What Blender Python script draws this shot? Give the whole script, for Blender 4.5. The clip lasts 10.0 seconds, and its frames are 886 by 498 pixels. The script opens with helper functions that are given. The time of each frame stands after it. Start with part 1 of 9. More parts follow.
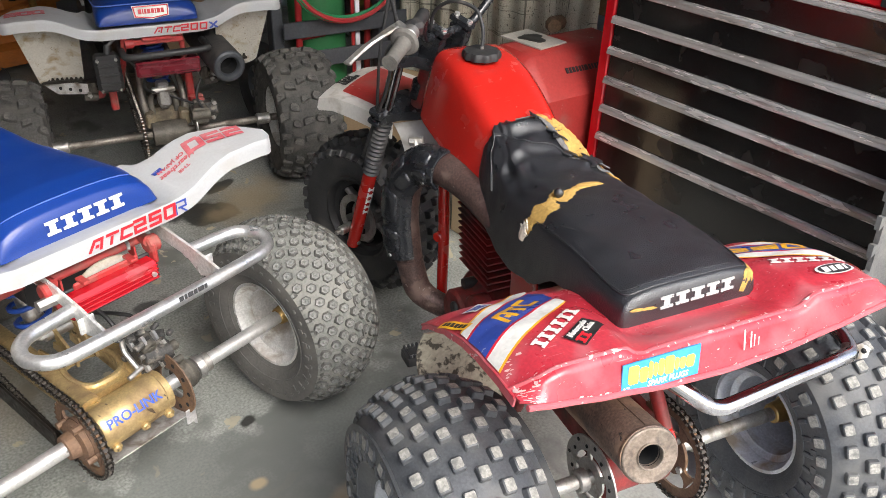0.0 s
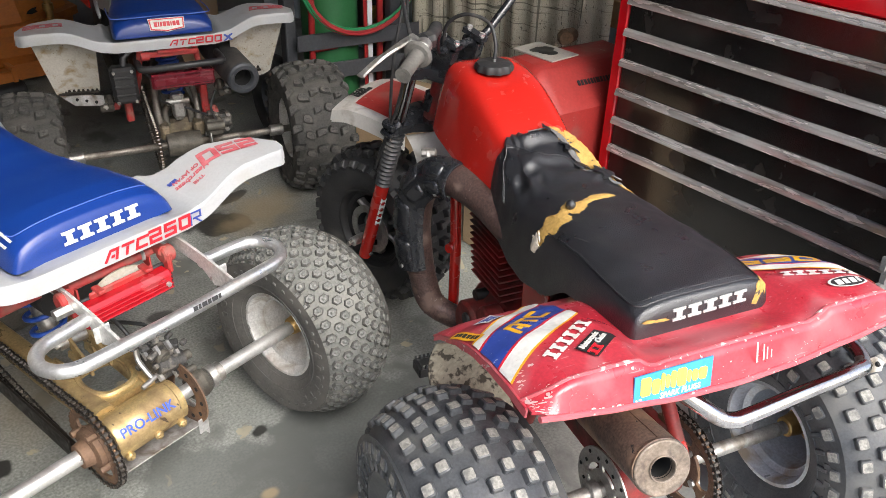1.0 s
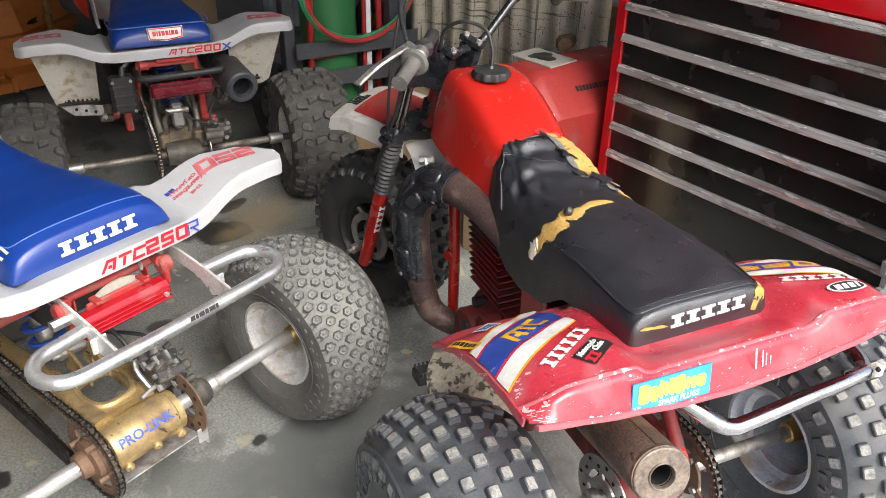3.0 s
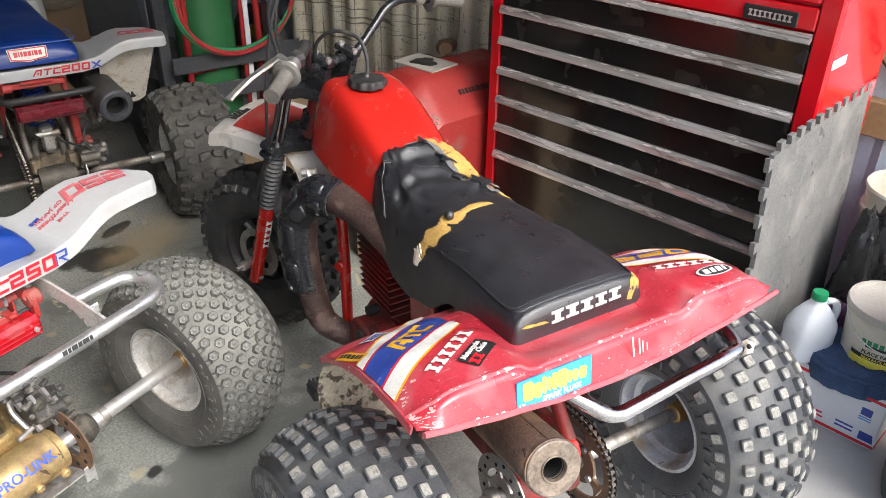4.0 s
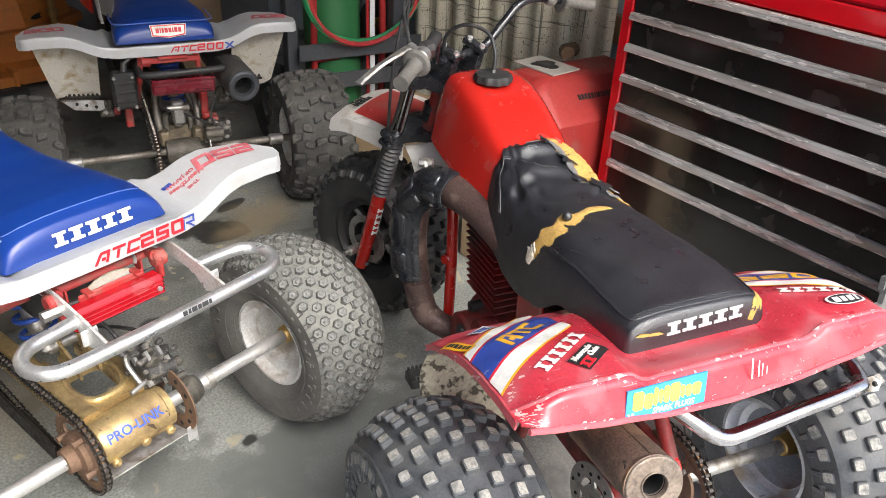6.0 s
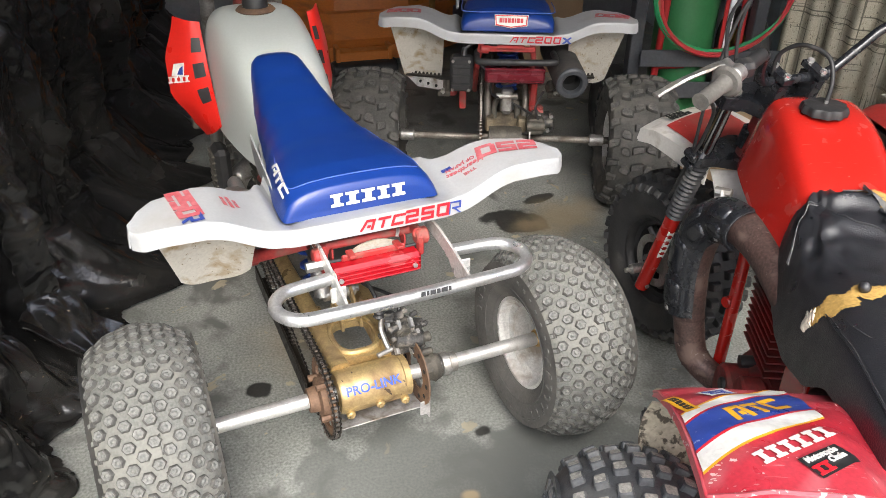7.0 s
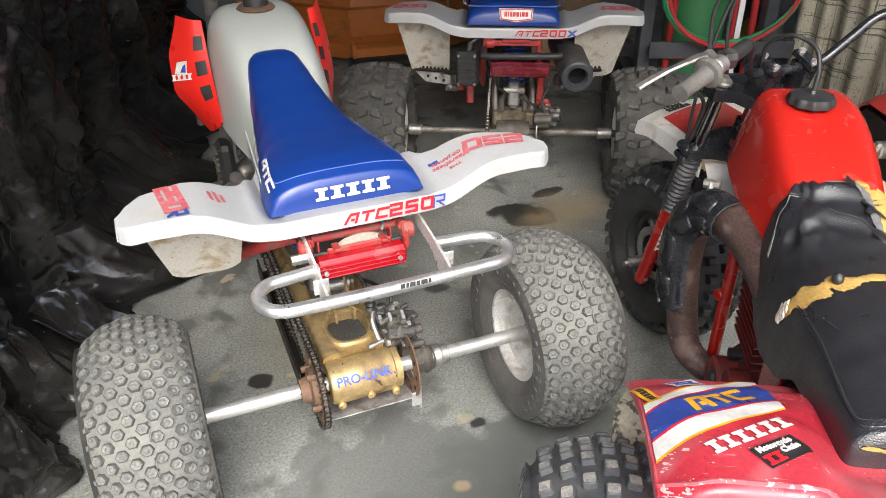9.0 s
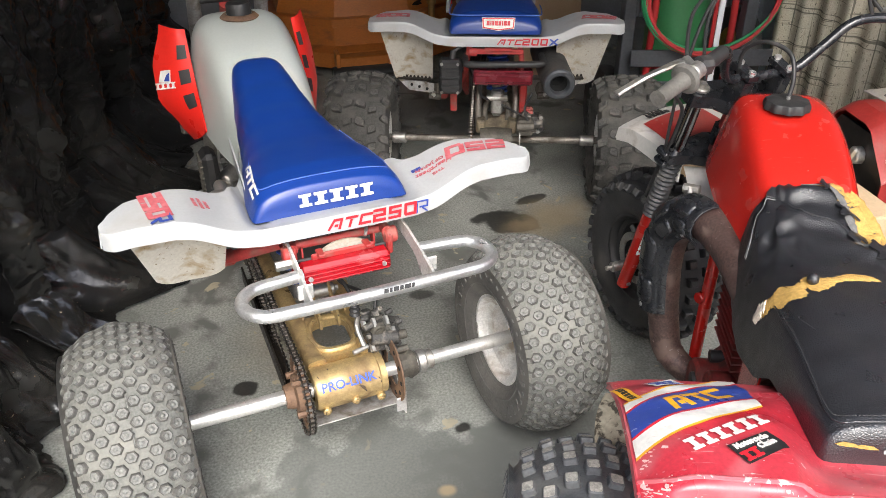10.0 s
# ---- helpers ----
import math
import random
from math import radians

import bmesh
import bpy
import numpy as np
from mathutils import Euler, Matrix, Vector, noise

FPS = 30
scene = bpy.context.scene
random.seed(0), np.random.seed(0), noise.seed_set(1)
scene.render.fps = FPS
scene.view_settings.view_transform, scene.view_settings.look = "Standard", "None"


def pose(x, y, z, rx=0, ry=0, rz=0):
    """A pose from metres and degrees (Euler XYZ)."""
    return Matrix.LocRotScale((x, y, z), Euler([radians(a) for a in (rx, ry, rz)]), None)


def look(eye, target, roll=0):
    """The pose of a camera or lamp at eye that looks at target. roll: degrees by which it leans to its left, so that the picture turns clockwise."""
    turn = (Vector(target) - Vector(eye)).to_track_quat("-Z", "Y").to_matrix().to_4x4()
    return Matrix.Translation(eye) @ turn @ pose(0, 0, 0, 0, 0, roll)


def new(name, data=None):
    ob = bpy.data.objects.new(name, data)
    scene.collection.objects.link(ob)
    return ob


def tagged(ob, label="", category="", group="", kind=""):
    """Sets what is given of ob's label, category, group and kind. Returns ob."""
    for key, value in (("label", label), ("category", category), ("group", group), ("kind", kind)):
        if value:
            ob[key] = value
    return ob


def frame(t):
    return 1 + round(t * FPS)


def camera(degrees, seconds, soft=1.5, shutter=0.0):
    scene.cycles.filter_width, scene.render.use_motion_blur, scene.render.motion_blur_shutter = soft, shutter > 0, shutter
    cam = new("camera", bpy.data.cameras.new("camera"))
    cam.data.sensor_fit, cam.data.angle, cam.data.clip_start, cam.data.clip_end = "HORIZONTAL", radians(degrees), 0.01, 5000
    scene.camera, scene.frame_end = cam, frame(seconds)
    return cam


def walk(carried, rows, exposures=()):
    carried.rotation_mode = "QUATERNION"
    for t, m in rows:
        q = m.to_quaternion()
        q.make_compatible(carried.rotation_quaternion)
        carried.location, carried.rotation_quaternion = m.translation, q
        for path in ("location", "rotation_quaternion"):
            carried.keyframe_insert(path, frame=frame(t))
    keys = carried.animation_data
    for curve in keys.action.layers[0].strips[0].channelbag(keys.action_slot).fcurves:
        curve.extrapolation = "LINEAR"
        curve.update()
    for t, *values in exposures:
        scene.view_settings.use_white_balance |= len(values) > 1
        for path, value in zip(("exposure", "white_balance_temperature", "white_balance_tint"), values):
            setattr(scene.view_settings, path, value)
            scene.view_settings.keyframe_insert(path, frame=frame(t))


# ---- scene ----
cam = camera(58.71, 10.0, 0.35)
PATH = [
    (0, (0.0001, 0.0001, 1.6214), (0.0001, 1.6963, 0.5618), 1.99),
    (0.5, (-0.0003, -0.0017, 1.6219), (-0.0172, 1.6951, 0.5632), 1.80),
    (1, (-0.0032, -0.0064, 1.6251), (-0.0313, 1.7041, 0.5890), 1.72),
    (1.5, (-0.0053, -0.0066, 1.6238), (-0.0445, 1.7052, 0.5903), 1.65),
    (2, (-0.0022, -0.0056, 1.6255), (-0.0511, 1.7079, 0.5952), 1.36),
    (3.5, (0.0290, 0.0022, 1.6307), (0.0248, 1.7228, 0.6110), 0.61),
    (4, (0.0611, 0.0034, 1.6349), (0.2569, 1.7182, 0.6244), 1.07),
    (4.5, (0.0665, 0.0004, 1.6342), (0.3325, 1.7100, 0.6310), 0.75),
    (5, (0.0508, -0.0022, 1.6331), (0.3067, 1.7106, 0.6327), 0.88),
    (5.2, (0.0410, -0.0040, 1.6313), (0.2684, 1.7134, 0.6320), 1.13),
    (6.3, (0.0083, 0.0111, 1.6040), (-0.2485, 1.7175, 0.5930), 2.53),
    (6.5, (0.0225, 0.0269, 1.6045), (-0.4329, 1.6863, 0.5850), 1.93),
    (7, (0.1588, 0.1281, 1.5933), (-0.6748, 1.6274, 0.5650), 1.01),
    (7.5, (0.2301, 0.1585, 1.5910), (-0.6786, 1.6038, 0.5491), -0.94),
    (8, (0.2521, 0.1661, 1.5915), (-0.6667, 1.6013, 0.5446), -0.85),
    (8.5, (0.2623, 0.1688, 1.5978), (-0.6564, 1.6055, 0.5528), -0.84),
    (9, (0.2663, 0.1670, 1.6011), (-0.6390, 1.6160, 0.5615), -0.65),
    (9.5, (0.2708, 0.1616, 1.5983), (-0.6134, 1.6287, 0.5659), -0.38),
    (10, (0.2817, 0.1542, 1.6000), (-0.5999, 1.6323, 0.5812), -0.44),
]
walk(cam, [(t, look(eye, target, roll)) for t, eye, target, roll in PATH],
     [(0, 1.22), (2.2, 1.23), (4.0, 1.28), (5.2, 1.28), (6.5, 1.34), (10, 1.34)])

# ---- daylight through the open side of the garage ----
HEAD_G = 39.7                      # the way the garage runs
G = pose(0, 0, 0, 0, 0, HEAD_G)     # garage frame: x to its right wall, y to its back, z up
world = bpy.data.worlds.new("sky")
scene.world = world
world.use_nodes = True
wn = world.node_tree
sky = wn.nodes.new("ShaderNodeTexSky")
sky.sky_type, sky.sun_disc = "NISHITA", False
sky.sun_elevation, sky.sun_rotation = radians(46), radians(180 - HEAD_G + 3)
sky.air_density, sky.dust_density = 1.0, 4.0
wn.links.new(sky.outputs[0], wn.nodes["Background"].inputs[0])
wn.nodes["Background"].inputs[1].default_value = 0.15
sun = new("sun", bpy.data.lights.new("sun", "SUN"))
sun.data.energy, sun.data.angle, sun.data.color = 1.5, radians(40), (0.92, 0.97, 1.0)
sun.matrix_world = G @ look((0.7, -6.0, 6.4), (1.0, 0, 0))
scene.view_settings.exposure = 1.29

# ---- mesh tools ----
class Geo:
    """Vertices and faces of one mesh in the making."""
    def __init__(self):
        self.v, self.f, self.m, self.slot = [], [], [], 0

    def grid(self, rows, wrap=False, ends=False):
        n, k = len(self.v), len(rows[0])
        for row in rows:
            self.v += [tuple(p) for p in row]
        for i in range(len(rows) - 1):
            for j in range(k if wrap else k - 1):
                a, b = n + i * k + j, n + i * k + (j + 1) % k
                self.f.append((a, b, b + k, a + k))
                self.m.append(self.slot)
        if ends:
            last = n + (len(rows) - 1) * k
            self.f += [tuple(range(n + k - 1, n - 1, -1)), tuple(range(last, last + k))]
            self.m += [self.slot] * 2
        return self

    def tube(self, pts, rad, n=10, closed=False, ends=True):
        pts = [Vector(p) for p in pts]
        k = len(pts)
        rows, side = [], None
        for i, p in enumerate(pts):
            a = pts[(i + 1) % k] if closed else pts[min(i + 1, k - 1)]
            b = pts[(i - 1) % k] if closed else pts[max(i - 1, 0)]
            d = (a - b).normalized()
            if side is None:
                side = d.orthogonal().normalized()
            side = (side - d * side.dot(d)).normalized()
            up = d.cross(side)
            r = rad[i] if isinstance(rad, (list, tuple)) else rad
            rows.append([p + r * (math.cos(q) * side + math.sin(q) * up) for q in (2 * math.pi * j / n for j in range(n))])
        if closed:
            rows.append(rows[0])
        return self.grid(rows, True, ends and not closed)

    def cyl(self, a, b, r, r2=None, n=18, edge=0.0):
        a, b = Vector(a), Vector(b)
        r2 = r if r2 is None else r2
        if edge:
            d = (b - a).normalized() * edge
            return self.tube([a, a + d, b - d, b], [r - edge, r, r2, r2 - edge], n)
        return self.tube([a, b], [r, r2], n)

    def lathe(self, prof, n=32, at=(0, 0, 0), axis="x", closed=False):
        """prof: (radius, place along the axis)."""
        at, rows = Vector(at), []
        for r, h in prof:
            row = []
            for j in range(n):
                c, s = r * math.cos(2 * math.pi * j / n), r * math.sin(2 * math.pi * j / n)
                row.append(at + Vector({"x": (h, c, s), "y": (s, h, c), "z": (c, s, h)}[axis]))
            rows.append(row)
        if closed:
            rows.append(rows[0])
        return self.grid(rows, True)

    def box(self, size, at=(0, 0, 0), edge=0.003, turn=None):
        h = [s / 2 for s in size]
        e = min(edge, min(h) * 0.9)
        n, idx = len(self.v), {}
        m = Matrix.Translation(at) @ (turn.to_4x4() if turn else Matrix())
        for sx in (-1, 1):
            for sy in (-1, 1):
                for sz in (-1, 1):
                    for ax in range(3):
                        p = [sx * h[0], sy * h[1], sz * h[2]]
                        for o in range(3):
                            if o != ax:
                                p[o] -= math.copysign(e, p[o])
                        idx[sx, sy, sz, ax] = len(self.v)
                        self.v.append(tuple(m @ Vector(p)))
        def put(*k):
            self.f.append(tuple(idx[q] for q in k))
            self.m.append(self.slot)
        for ax in range(3):
            o1, o2 = (ax + 1) % 3, (ax + 2) % 3
            for s in (-1, 1):
                q = []
                for a, b in ((-1, -1), (1, -1), (1, 1), (-1, 1)):
                    k = [0, 0, 0]
                    k[ax], k[o1], k[o2] = s, a, b
                    q.append((*k, ax))
                put(*(q if s > 0 else q[::-1]))
            for a in (-1, 1):
                for b in (-1, 1):
                    k0, k1 = [0, 0, 0], [0, 0, 0]
                    k0[ax], k1[ax] = -1, 1
                    k0[o1] = k1[o1] = a
                    k0[o2] = k1[o2] = b
                    q = [(*k0, o1), (*k1, o1), (*k1, o2), (*k0, o2)]
                    put(*(q if a * b > 0 else q[::-1]))
        for sx in (-1, 1):
            for sy in (-1, 1):
                for sz in (-1, 1):
                    q = [(sx, sy, sz, 0), (sx, sy, sz, 1), (sx, sy, sz, 2)]
                    put(*(q if sx * sy * sz > 0 else q[::-1]))
        return self

    def slab(self, outline, thick, m=None, holes=0):
        """A flat plate: an outline in x, y, its thickness in z, laid by m."""
        m = m or Matrix()
        n, k = len(self.v), len(outline)
        for z in (0, thick):
            self.v += [tuple(m @ Vector((x, y, z))) for x, y in outline]
        self.f += [tuple(range(n + k - 1, n - 1, -1)), tuple(range(n + k, n + 2 * k))]
        self.f += [(n + i, n + (i + 1) % k, n + k + (i + 1) % k, n + k + i) for i in range(k)]
        self.m += [self.slot] * (k + 2)
        return self

    def ring(self, outer, inner, thick, m=None):
        """A flat plate with a hole: two outlines of equal length."""
        m = m or Matrix()
        rows = [[m @ Vector((x, y, z)) for x, y in o] for o, z in ((inner, 0), (outer, 0), (outer, thick), (inner, thick), (inner, 0))]
        return self.grid(rows, True)

    def sheet(self, fn, nu, nv, thick=0.0):
        """A sheet fn(u, v), u and v from 0 to 1, with a thickness below it."""
        top = [[Vector(fn(i / nu, j / nv)) for j in range(nv + 1)] for i in range(nu + 1)]
        if not thick:
            return self.grid(top)
        low = []
        for i in range(nu + 1):
            row = []
            for j in range(nv + 1):
                du = top[min(i + 1, nu)][j] - top[max(i - 1, 0)][j]
                dv = top[i][min(j + 1, nv)] - top[i][max(j - 1, 0)]
                nrm = du.cross(dv)
                row.append(top[i][j] - (nrm.normalized() if nrm.length > 1e-9 else Vector((0, 0, 1))) * thick)
            low.append(row)
        self.grid(top)
        self.grid([r[::-1] for r in low])
        self.grid([[r[0] for r in low], [r[0] for r in top]])
        self.grid([[r[-1] for r in top], [r[-1] for r in low]])
        self.grid([top[0], low[0]])
        self.grid([low[-1], top[-1]])
        return self

    def ball(self, at, r, n=10, squash=(1, 1, 1)):
        rows = []
        for i in range(n // 2 + 1):
            a = math.pi * (0.001 + 0.998 * i / (n // 2))
            rows.append([Vector(at) + Vector((r * squash[0] * math.sin(a) * math.cos(q), r * squash[1] * math.sin(a) * math.sin(q), -r * squash[2] * math.cos(a)))
                         for q in (2 * math.pi * j / n for j in range(n))])
        return self.grid(rows, True, True)

    def spin(self, a, d, prof, n=36):
        """Rings round a line from a along d; prof: (radius, place along the line), free to turn back on itself."""
        a, d = Vector(a), Vector(d).normalized()
        x = d.orthogonal().normalized()
        y = d.cross(x)
        return self.grid([[a + d * h + r * (math.cos(q) * x + math.sin(q) * y) for q in (2 * math.pi * j / n for j in range(n))] for r, h in prof], True)

    def add(self, other, m):
        n = len(self.v)
        self.v += [tuple(m @ Vector(p)) for p in other.v]
        self.f += [tuple(n + i for i in f) for f in other.f]
        self.m += [self.slot] * len(other.f)
        return self


def part(name, geo, material, parent=None, label="", sharp=38.0):
    """Links a Geo as one mesh object, under a thing or a part of it."""
    mesh = bpy.data.meshes.new(name)
    mesh.from_pydata(geo.v, [], geo.f)
    for one in (material if isinstance(material, (list, tuple)) else [material]):
        mesh.materials.append(one)
    if any(geo.m):
        mesh.polygons.foreach_set("material_index", geo.m)
    mesh.validate()
    mesh.polygons.foreach_set("use_smooth", [True] * len(mesh.polygons))
    mesh.set_sharp_from_angle(angle=radians(sharp))
    ob = new(name, mesh)
    if parent:
        ob.parent = parent
    return tagged(ob, label)


def thing(name, m, label, category, group="", kind=""):
    ob = new(name)
    ob.empty_display_size = 0.1
    ob.matrix_world = m
    return tagged(ob, label, category, group, kind)


def solo(name, geo, material, label, category, m=None, group="", kind="", sharp=38.0):
    """A thing that is one mesh."""
    ob = part(name, geo, material, None, "", sharp)
    if m is not None:
        ob.matrix_world = m
    return tagged(ob, label, category, group, kind)


def spline(pts, k=6, closed=False):
    """A smooth line through some points."""
    p = [Vector(q) for q in pts]
    n, out = len(p), []
    for i in range(n if closed else n - 1):
        a, b, c, d = (p[(i + j) % n] if closed else p[min(max(i + j, 0), n - 1)] for j in (-1, 0, 1, 2))
        for s in range(k):
            t = s / k
            out.append(0.5 * (2 * b + (c - a) * t + (2 * a - 5 * b + 4 * c - d) * t * t + (3 * b - a - 3 * c + d) * t ** 3))
    if not closed:
        out.append(p[-1])
    return out


def lerp(x, table):
    """A value from a table of (x, value) in rising x."""
    if x <= table[0][0]:
        return table[0][1]
    for (a, va), (b, vb) in zip(table, table[1:]):
        if x <= b:
            t = (x - a) / (b - a)
            t = t * t * (3 - 2 * t) * 0.5 + t * 0.5
            return va + (vb - va) * t
    return table[-1][1]


def circle(r, n=24, cx=0.0, cy=0.0, ry=None):
    return [(cx + r * math.cos(2 * math.pi * i / n), cy + (ry or r) * math.sin(2 * math.pi * i / n)) for i in range(n)]


def write(name, text, size, material, parent, m, wide=1.0, lean=0.0, thick=0.0006, bend=None, label=""):
    """Raised lettering in the built-in font, centred on m's x, y plane; bend moves each of its points."""
    c = bpy.data.curves.new(name, "FONT")
    c.body, c.size, c.shear, c.align_x, c.align_y = text, size, lean, "CENTER", "CENTER"
    c.extrude, c.resolution_u, c.offset = thick, 3, size * 0.022
    tmp = bpy.data.objects.new(name, c)
    mesh = bpy.data.meshes.new_from_object(tmp)
    bpy.data.objects.remove(tmp)
    for v in mesh.vertices:
        p = m @ Vector((v.co.x * wide, v.co.y, v.co.z + thick))
        v.co = bend(p) if bend else p
    mesh.materials.clear()
    mesh.materials.append(material)
    ob = new(name, mesh)
    ob.parent = parent
    return tagged(ob, label)


def bars(name, widths, height, material, parent, m, gap=0.18, thick=0.0008, lean=0.0, slit=True, bend=None, label=""):
    """A word that is not spelt: a row of plain blocks, each a part, waisted where slit is set."""
    total = sum(widths) + gap * height * (len(widths) - 1)
    x, h = -total / 2, height / 2
    for w in widths:
        k, e = (0.27 * w, 0.20 * height) if slit else (0.0, 0.1 * height)
        o = [(x, -h), (x + w, -h), (x + w, -h + e), (x + w - k, -h + e * 1.2), (x + w - k, h - e * 1.2), (x + w, h - e), (x + w, h), (x, h), (x, h - e), (x + k, h - e * 1.2), (x + k, -h + e * 1.2), (x, -h + e)]
        g = Geo()
        for z in (0, thick):
            for px, py in o:
                p = m @ Vector((px + lean * py, py, z))
                g.v.append(tuple(bend(p) if bend else p))
        g.f = [(12, 13, 14, 23), (23, 14, 15, 22), (22, 15, 16, 21), (21, 16, 17, 20), (20, 17, 18, 19)] + [(i, (i + 1) % 12, 12 + (i + 1) % 12, 12 + i) for i in range(12)]
        g.m = [0] * len(g.f)
        part(name, g, material, parent, label)
        x += w + gap * height


STROKES = {
    "A": [[(0.02, 0.0), (0.30, 0.89), (0.89, 0.89), (0.89, 0.0)], [(0.44, 0.36), (0.70, 0.36)]],
    "T": [[(0.0, 0.89), (1.0, 0.89)], [(0.5, 0.70), (0.5, 0.0)]],
    "C": [[(1.0, 0.89), (0.11, 0.89), (0.11, 0.11), (1.0, 0.11)]],
    "2": [[(0.0, 0.89), (0.89, 0.89), (0.89, 0.50), (0.11, 0.50), (0.11, 0.11), (1.0, 0.11)]],
    "5": [[(1.0, 0.89), (0.11, 0.89), (0.11, 0.50), (0.89, 0.50), (0.89, 0.11), (0.0, 0.11)]],
    "0": [[(0.11, 0.11), (0.89, 0.11), (0.89, 0.89), (0.11, 0.89), (0.11, 0.11)]],
    "R": [[(0.11, 0.0), (0.11, 0.89), (0.89, 0.89), (0.89, 0.46), (0.30, 0.46)], [(0.50, 0.40), (0.92, 0.0)]],
    "X": [[(0.05, 0.0), (0.95, 1.0)], [(0.05, 1.0), (0.95, 0.0)]],
}


def stencil(name, text, high, material, parent, m, wide=1.0, lean=0.0, gap=0.18, weight=0.22, thick=0.0008, bend=None, label=""):
    """Square stencil-like letters made of straight strokes, centred on m's x, y plane."""
    g, w = Geo(), high * wide
    total = len(text) * w + (len(text) - 1) * gap * w
    lift = 0.0
    for i, one in enumerate(text):
        x0 = -total / 2 + i * (1 + gap) * w
        for line in STROKES[one]:
            for k, ((ax, ay), (bx, by)) in enumerate(zip(line, line[1:])):
                a, b = Vector((ax * w, ay * high)), Vector((bx * w, by * high))
                d = (b - a).normalized()
                h = weight * high / 2
                side = Vector((-d.y, d.x)) * h
                a2, b2 = (a - d * h if k else a), (b + d * h if k < len(line) - 2 else b)
                lift += 0.00002
                rows = []
                for j in range(5):
                    c = a2.lerp(b2, j / 4)
                    row = []
                    for q, z in ((1, 0.0), (1, 1.0), (-1, 1.0), (-1, 0.0)):
                        px, py = c.x + q * side.x + x0, min(max(c.y + q * side.y, 0.0), high) - high / 2
                        p = m @ Vector((px + lean * py, py, (thick + lift) * z))
                        row.append(bend(p) if bend else p)
                    rows.append(row)
                g.grid(rows[::-1], True, True)
    return part(name, g, material, parent, label, 30)


def frame_at(o, x, y):
    """A pose from an origin and two directions: x, and roughly y."""
    x = Vector(x).normalized()
    z = x.cross(Vector(y)).normalized()
    y = z.cross(x)
    return Matrix(((x.x, y.x, z.x, o[0]), (x.y, y.y, z.y, o[1]), (x.z, y.z, z.z, o[2]), (0, 0, 0, 1)))

# ---- materials ----
def surf(name, base, rough=0.5, metal=0.0, second=None, mix=0.5, size=8.0, fine=90.0, grain=0.12, bump=0.15, dirt=None, dirt_at=0.62,
         dirt_size=5.0, dirt_soft=0.12, coat=0.0, rough_vary=0.12, stretch=(1, 1, 1), chips=None, chip_at=0.72, chip_size=30.0, bump_size=None, spec=0.5, dirt_rough=0.85, trans=0.0, cells=0.0):
    """A surface with broad and fine variation, dirt and chips."""
    m = bpy.data.materials.new(name)
    m.use_nodes = True
    t = m.node_tree
    n, link = t.nodes, t.links.new
    b = n["Principled BSDF"]
    co = n.new("ShaderNodeTexCoord")
    mp = n.new("ShaderNodeMapping")
    mp.inputs["Scale"].default_value = stretch
    link(co.outputs["Object"], mp.inputs["Vector"])

    def noise_tex(scale, detail=4.0, off=0.0, dist=0.0):
        k = n.new("ShaderNodeTexNoise")
        k.noise_dimensions = "4D"
        k.inputs["W"].default_value = off
        k.inputs["Scale"].default_value, k.inputs["Detail"].default_value, k.inputs["Distortion"].default_value = scale, detail, dist
        link(mp.outputs[0], k.inputs["Vector"])
        return k.outputs[0]

    def ramp(src, lo, hi):
        k = n.new("ShaderNodeMapRange")
        k.inputs["From Min"].default_value, k.inputs["From Max"].default_value = lo, hi
        link(src, k.inputs["Value"])
        return k.outputs[0]

    def blend(fac, a, c, kind="MIX"):
        k = n.new("ShaderNodeMix")
        k.data_type, k.blend_type = "RGBA", kind
        for src, sock in ((fac, k.inputs[0]), (a, k.inputs[6]), (c, k.inputs[7])):
            if isinstance(src, (int, float)):
                sock.default_value = src
            elif isinstance(src, tuple):
                sock.default_value = (*src, 1)
            else:
                link(src, sock)
        return k.outputs[2]

    second = second or tuple(x * 0.8 for x in base)
    col = blend(ramp(noise_tex(size, 5, 0.3), 0.5 - mix / 2, 0.5 + mix / 2), base, second)
    fine_n = noise_tex(fine, 3, 1.7)
    col = blend(grain, col, blend(1.0, col, blend(ramp(fine_n, 0.3, 0.7), (0.35, 0.35, 0.35), (1.65, 1.65, 1.65)), "MULTIPLY"))
    rgh = n.new("ShaderNodeMath")
    rgh.operation = "MULTIPLY_ADD"
    link(ramp(noise_tex(size * 2.3, 4, 3.1), 0.3, 0.7), rgh.inputs[0])
    rgh.inputs[1].default_value, rgh.inputs[2].default_value = 2 * rough_vary, max(rough - rough_vary, 0.03)
    rgh_out = rgh.outputs[0]

    def over(fac, c, r):
        nonlocal col, rgh_out
        col = blend(fac, col, c)
        k = n.new("ShaderNodeMix")
        link(fac, k.inputs[0])
        link(rgh_out, k.inputs[2])
        k.inputs[3].default_value = r
        rgh_out = k.outputs[0]

    if dirt:
        over(ramp(noise_tex(dirt_size, 8, 7.7, 0.4), dirt_at - dirt_soft, dirt_at + dirt_soft), dirt, dirt_rough)
    if chips:
        over(ramp(noise_tex(chip_size, 6, 11.0, 1.0), chip_at, chip_at + 0.03), chips, 0.6)
    link(col, b.inputs["Base Color"])
    link(rgh_out, b.inputs["Roughness"])
    b.inputs["Metallic"].default_value = metal
    b.inputs["Coat Weight"].default_value = coat
    b.inputs["Coat Roughness"].default_value = 0.08
    b.inputs["Specular IOR Level"].default_value = spec
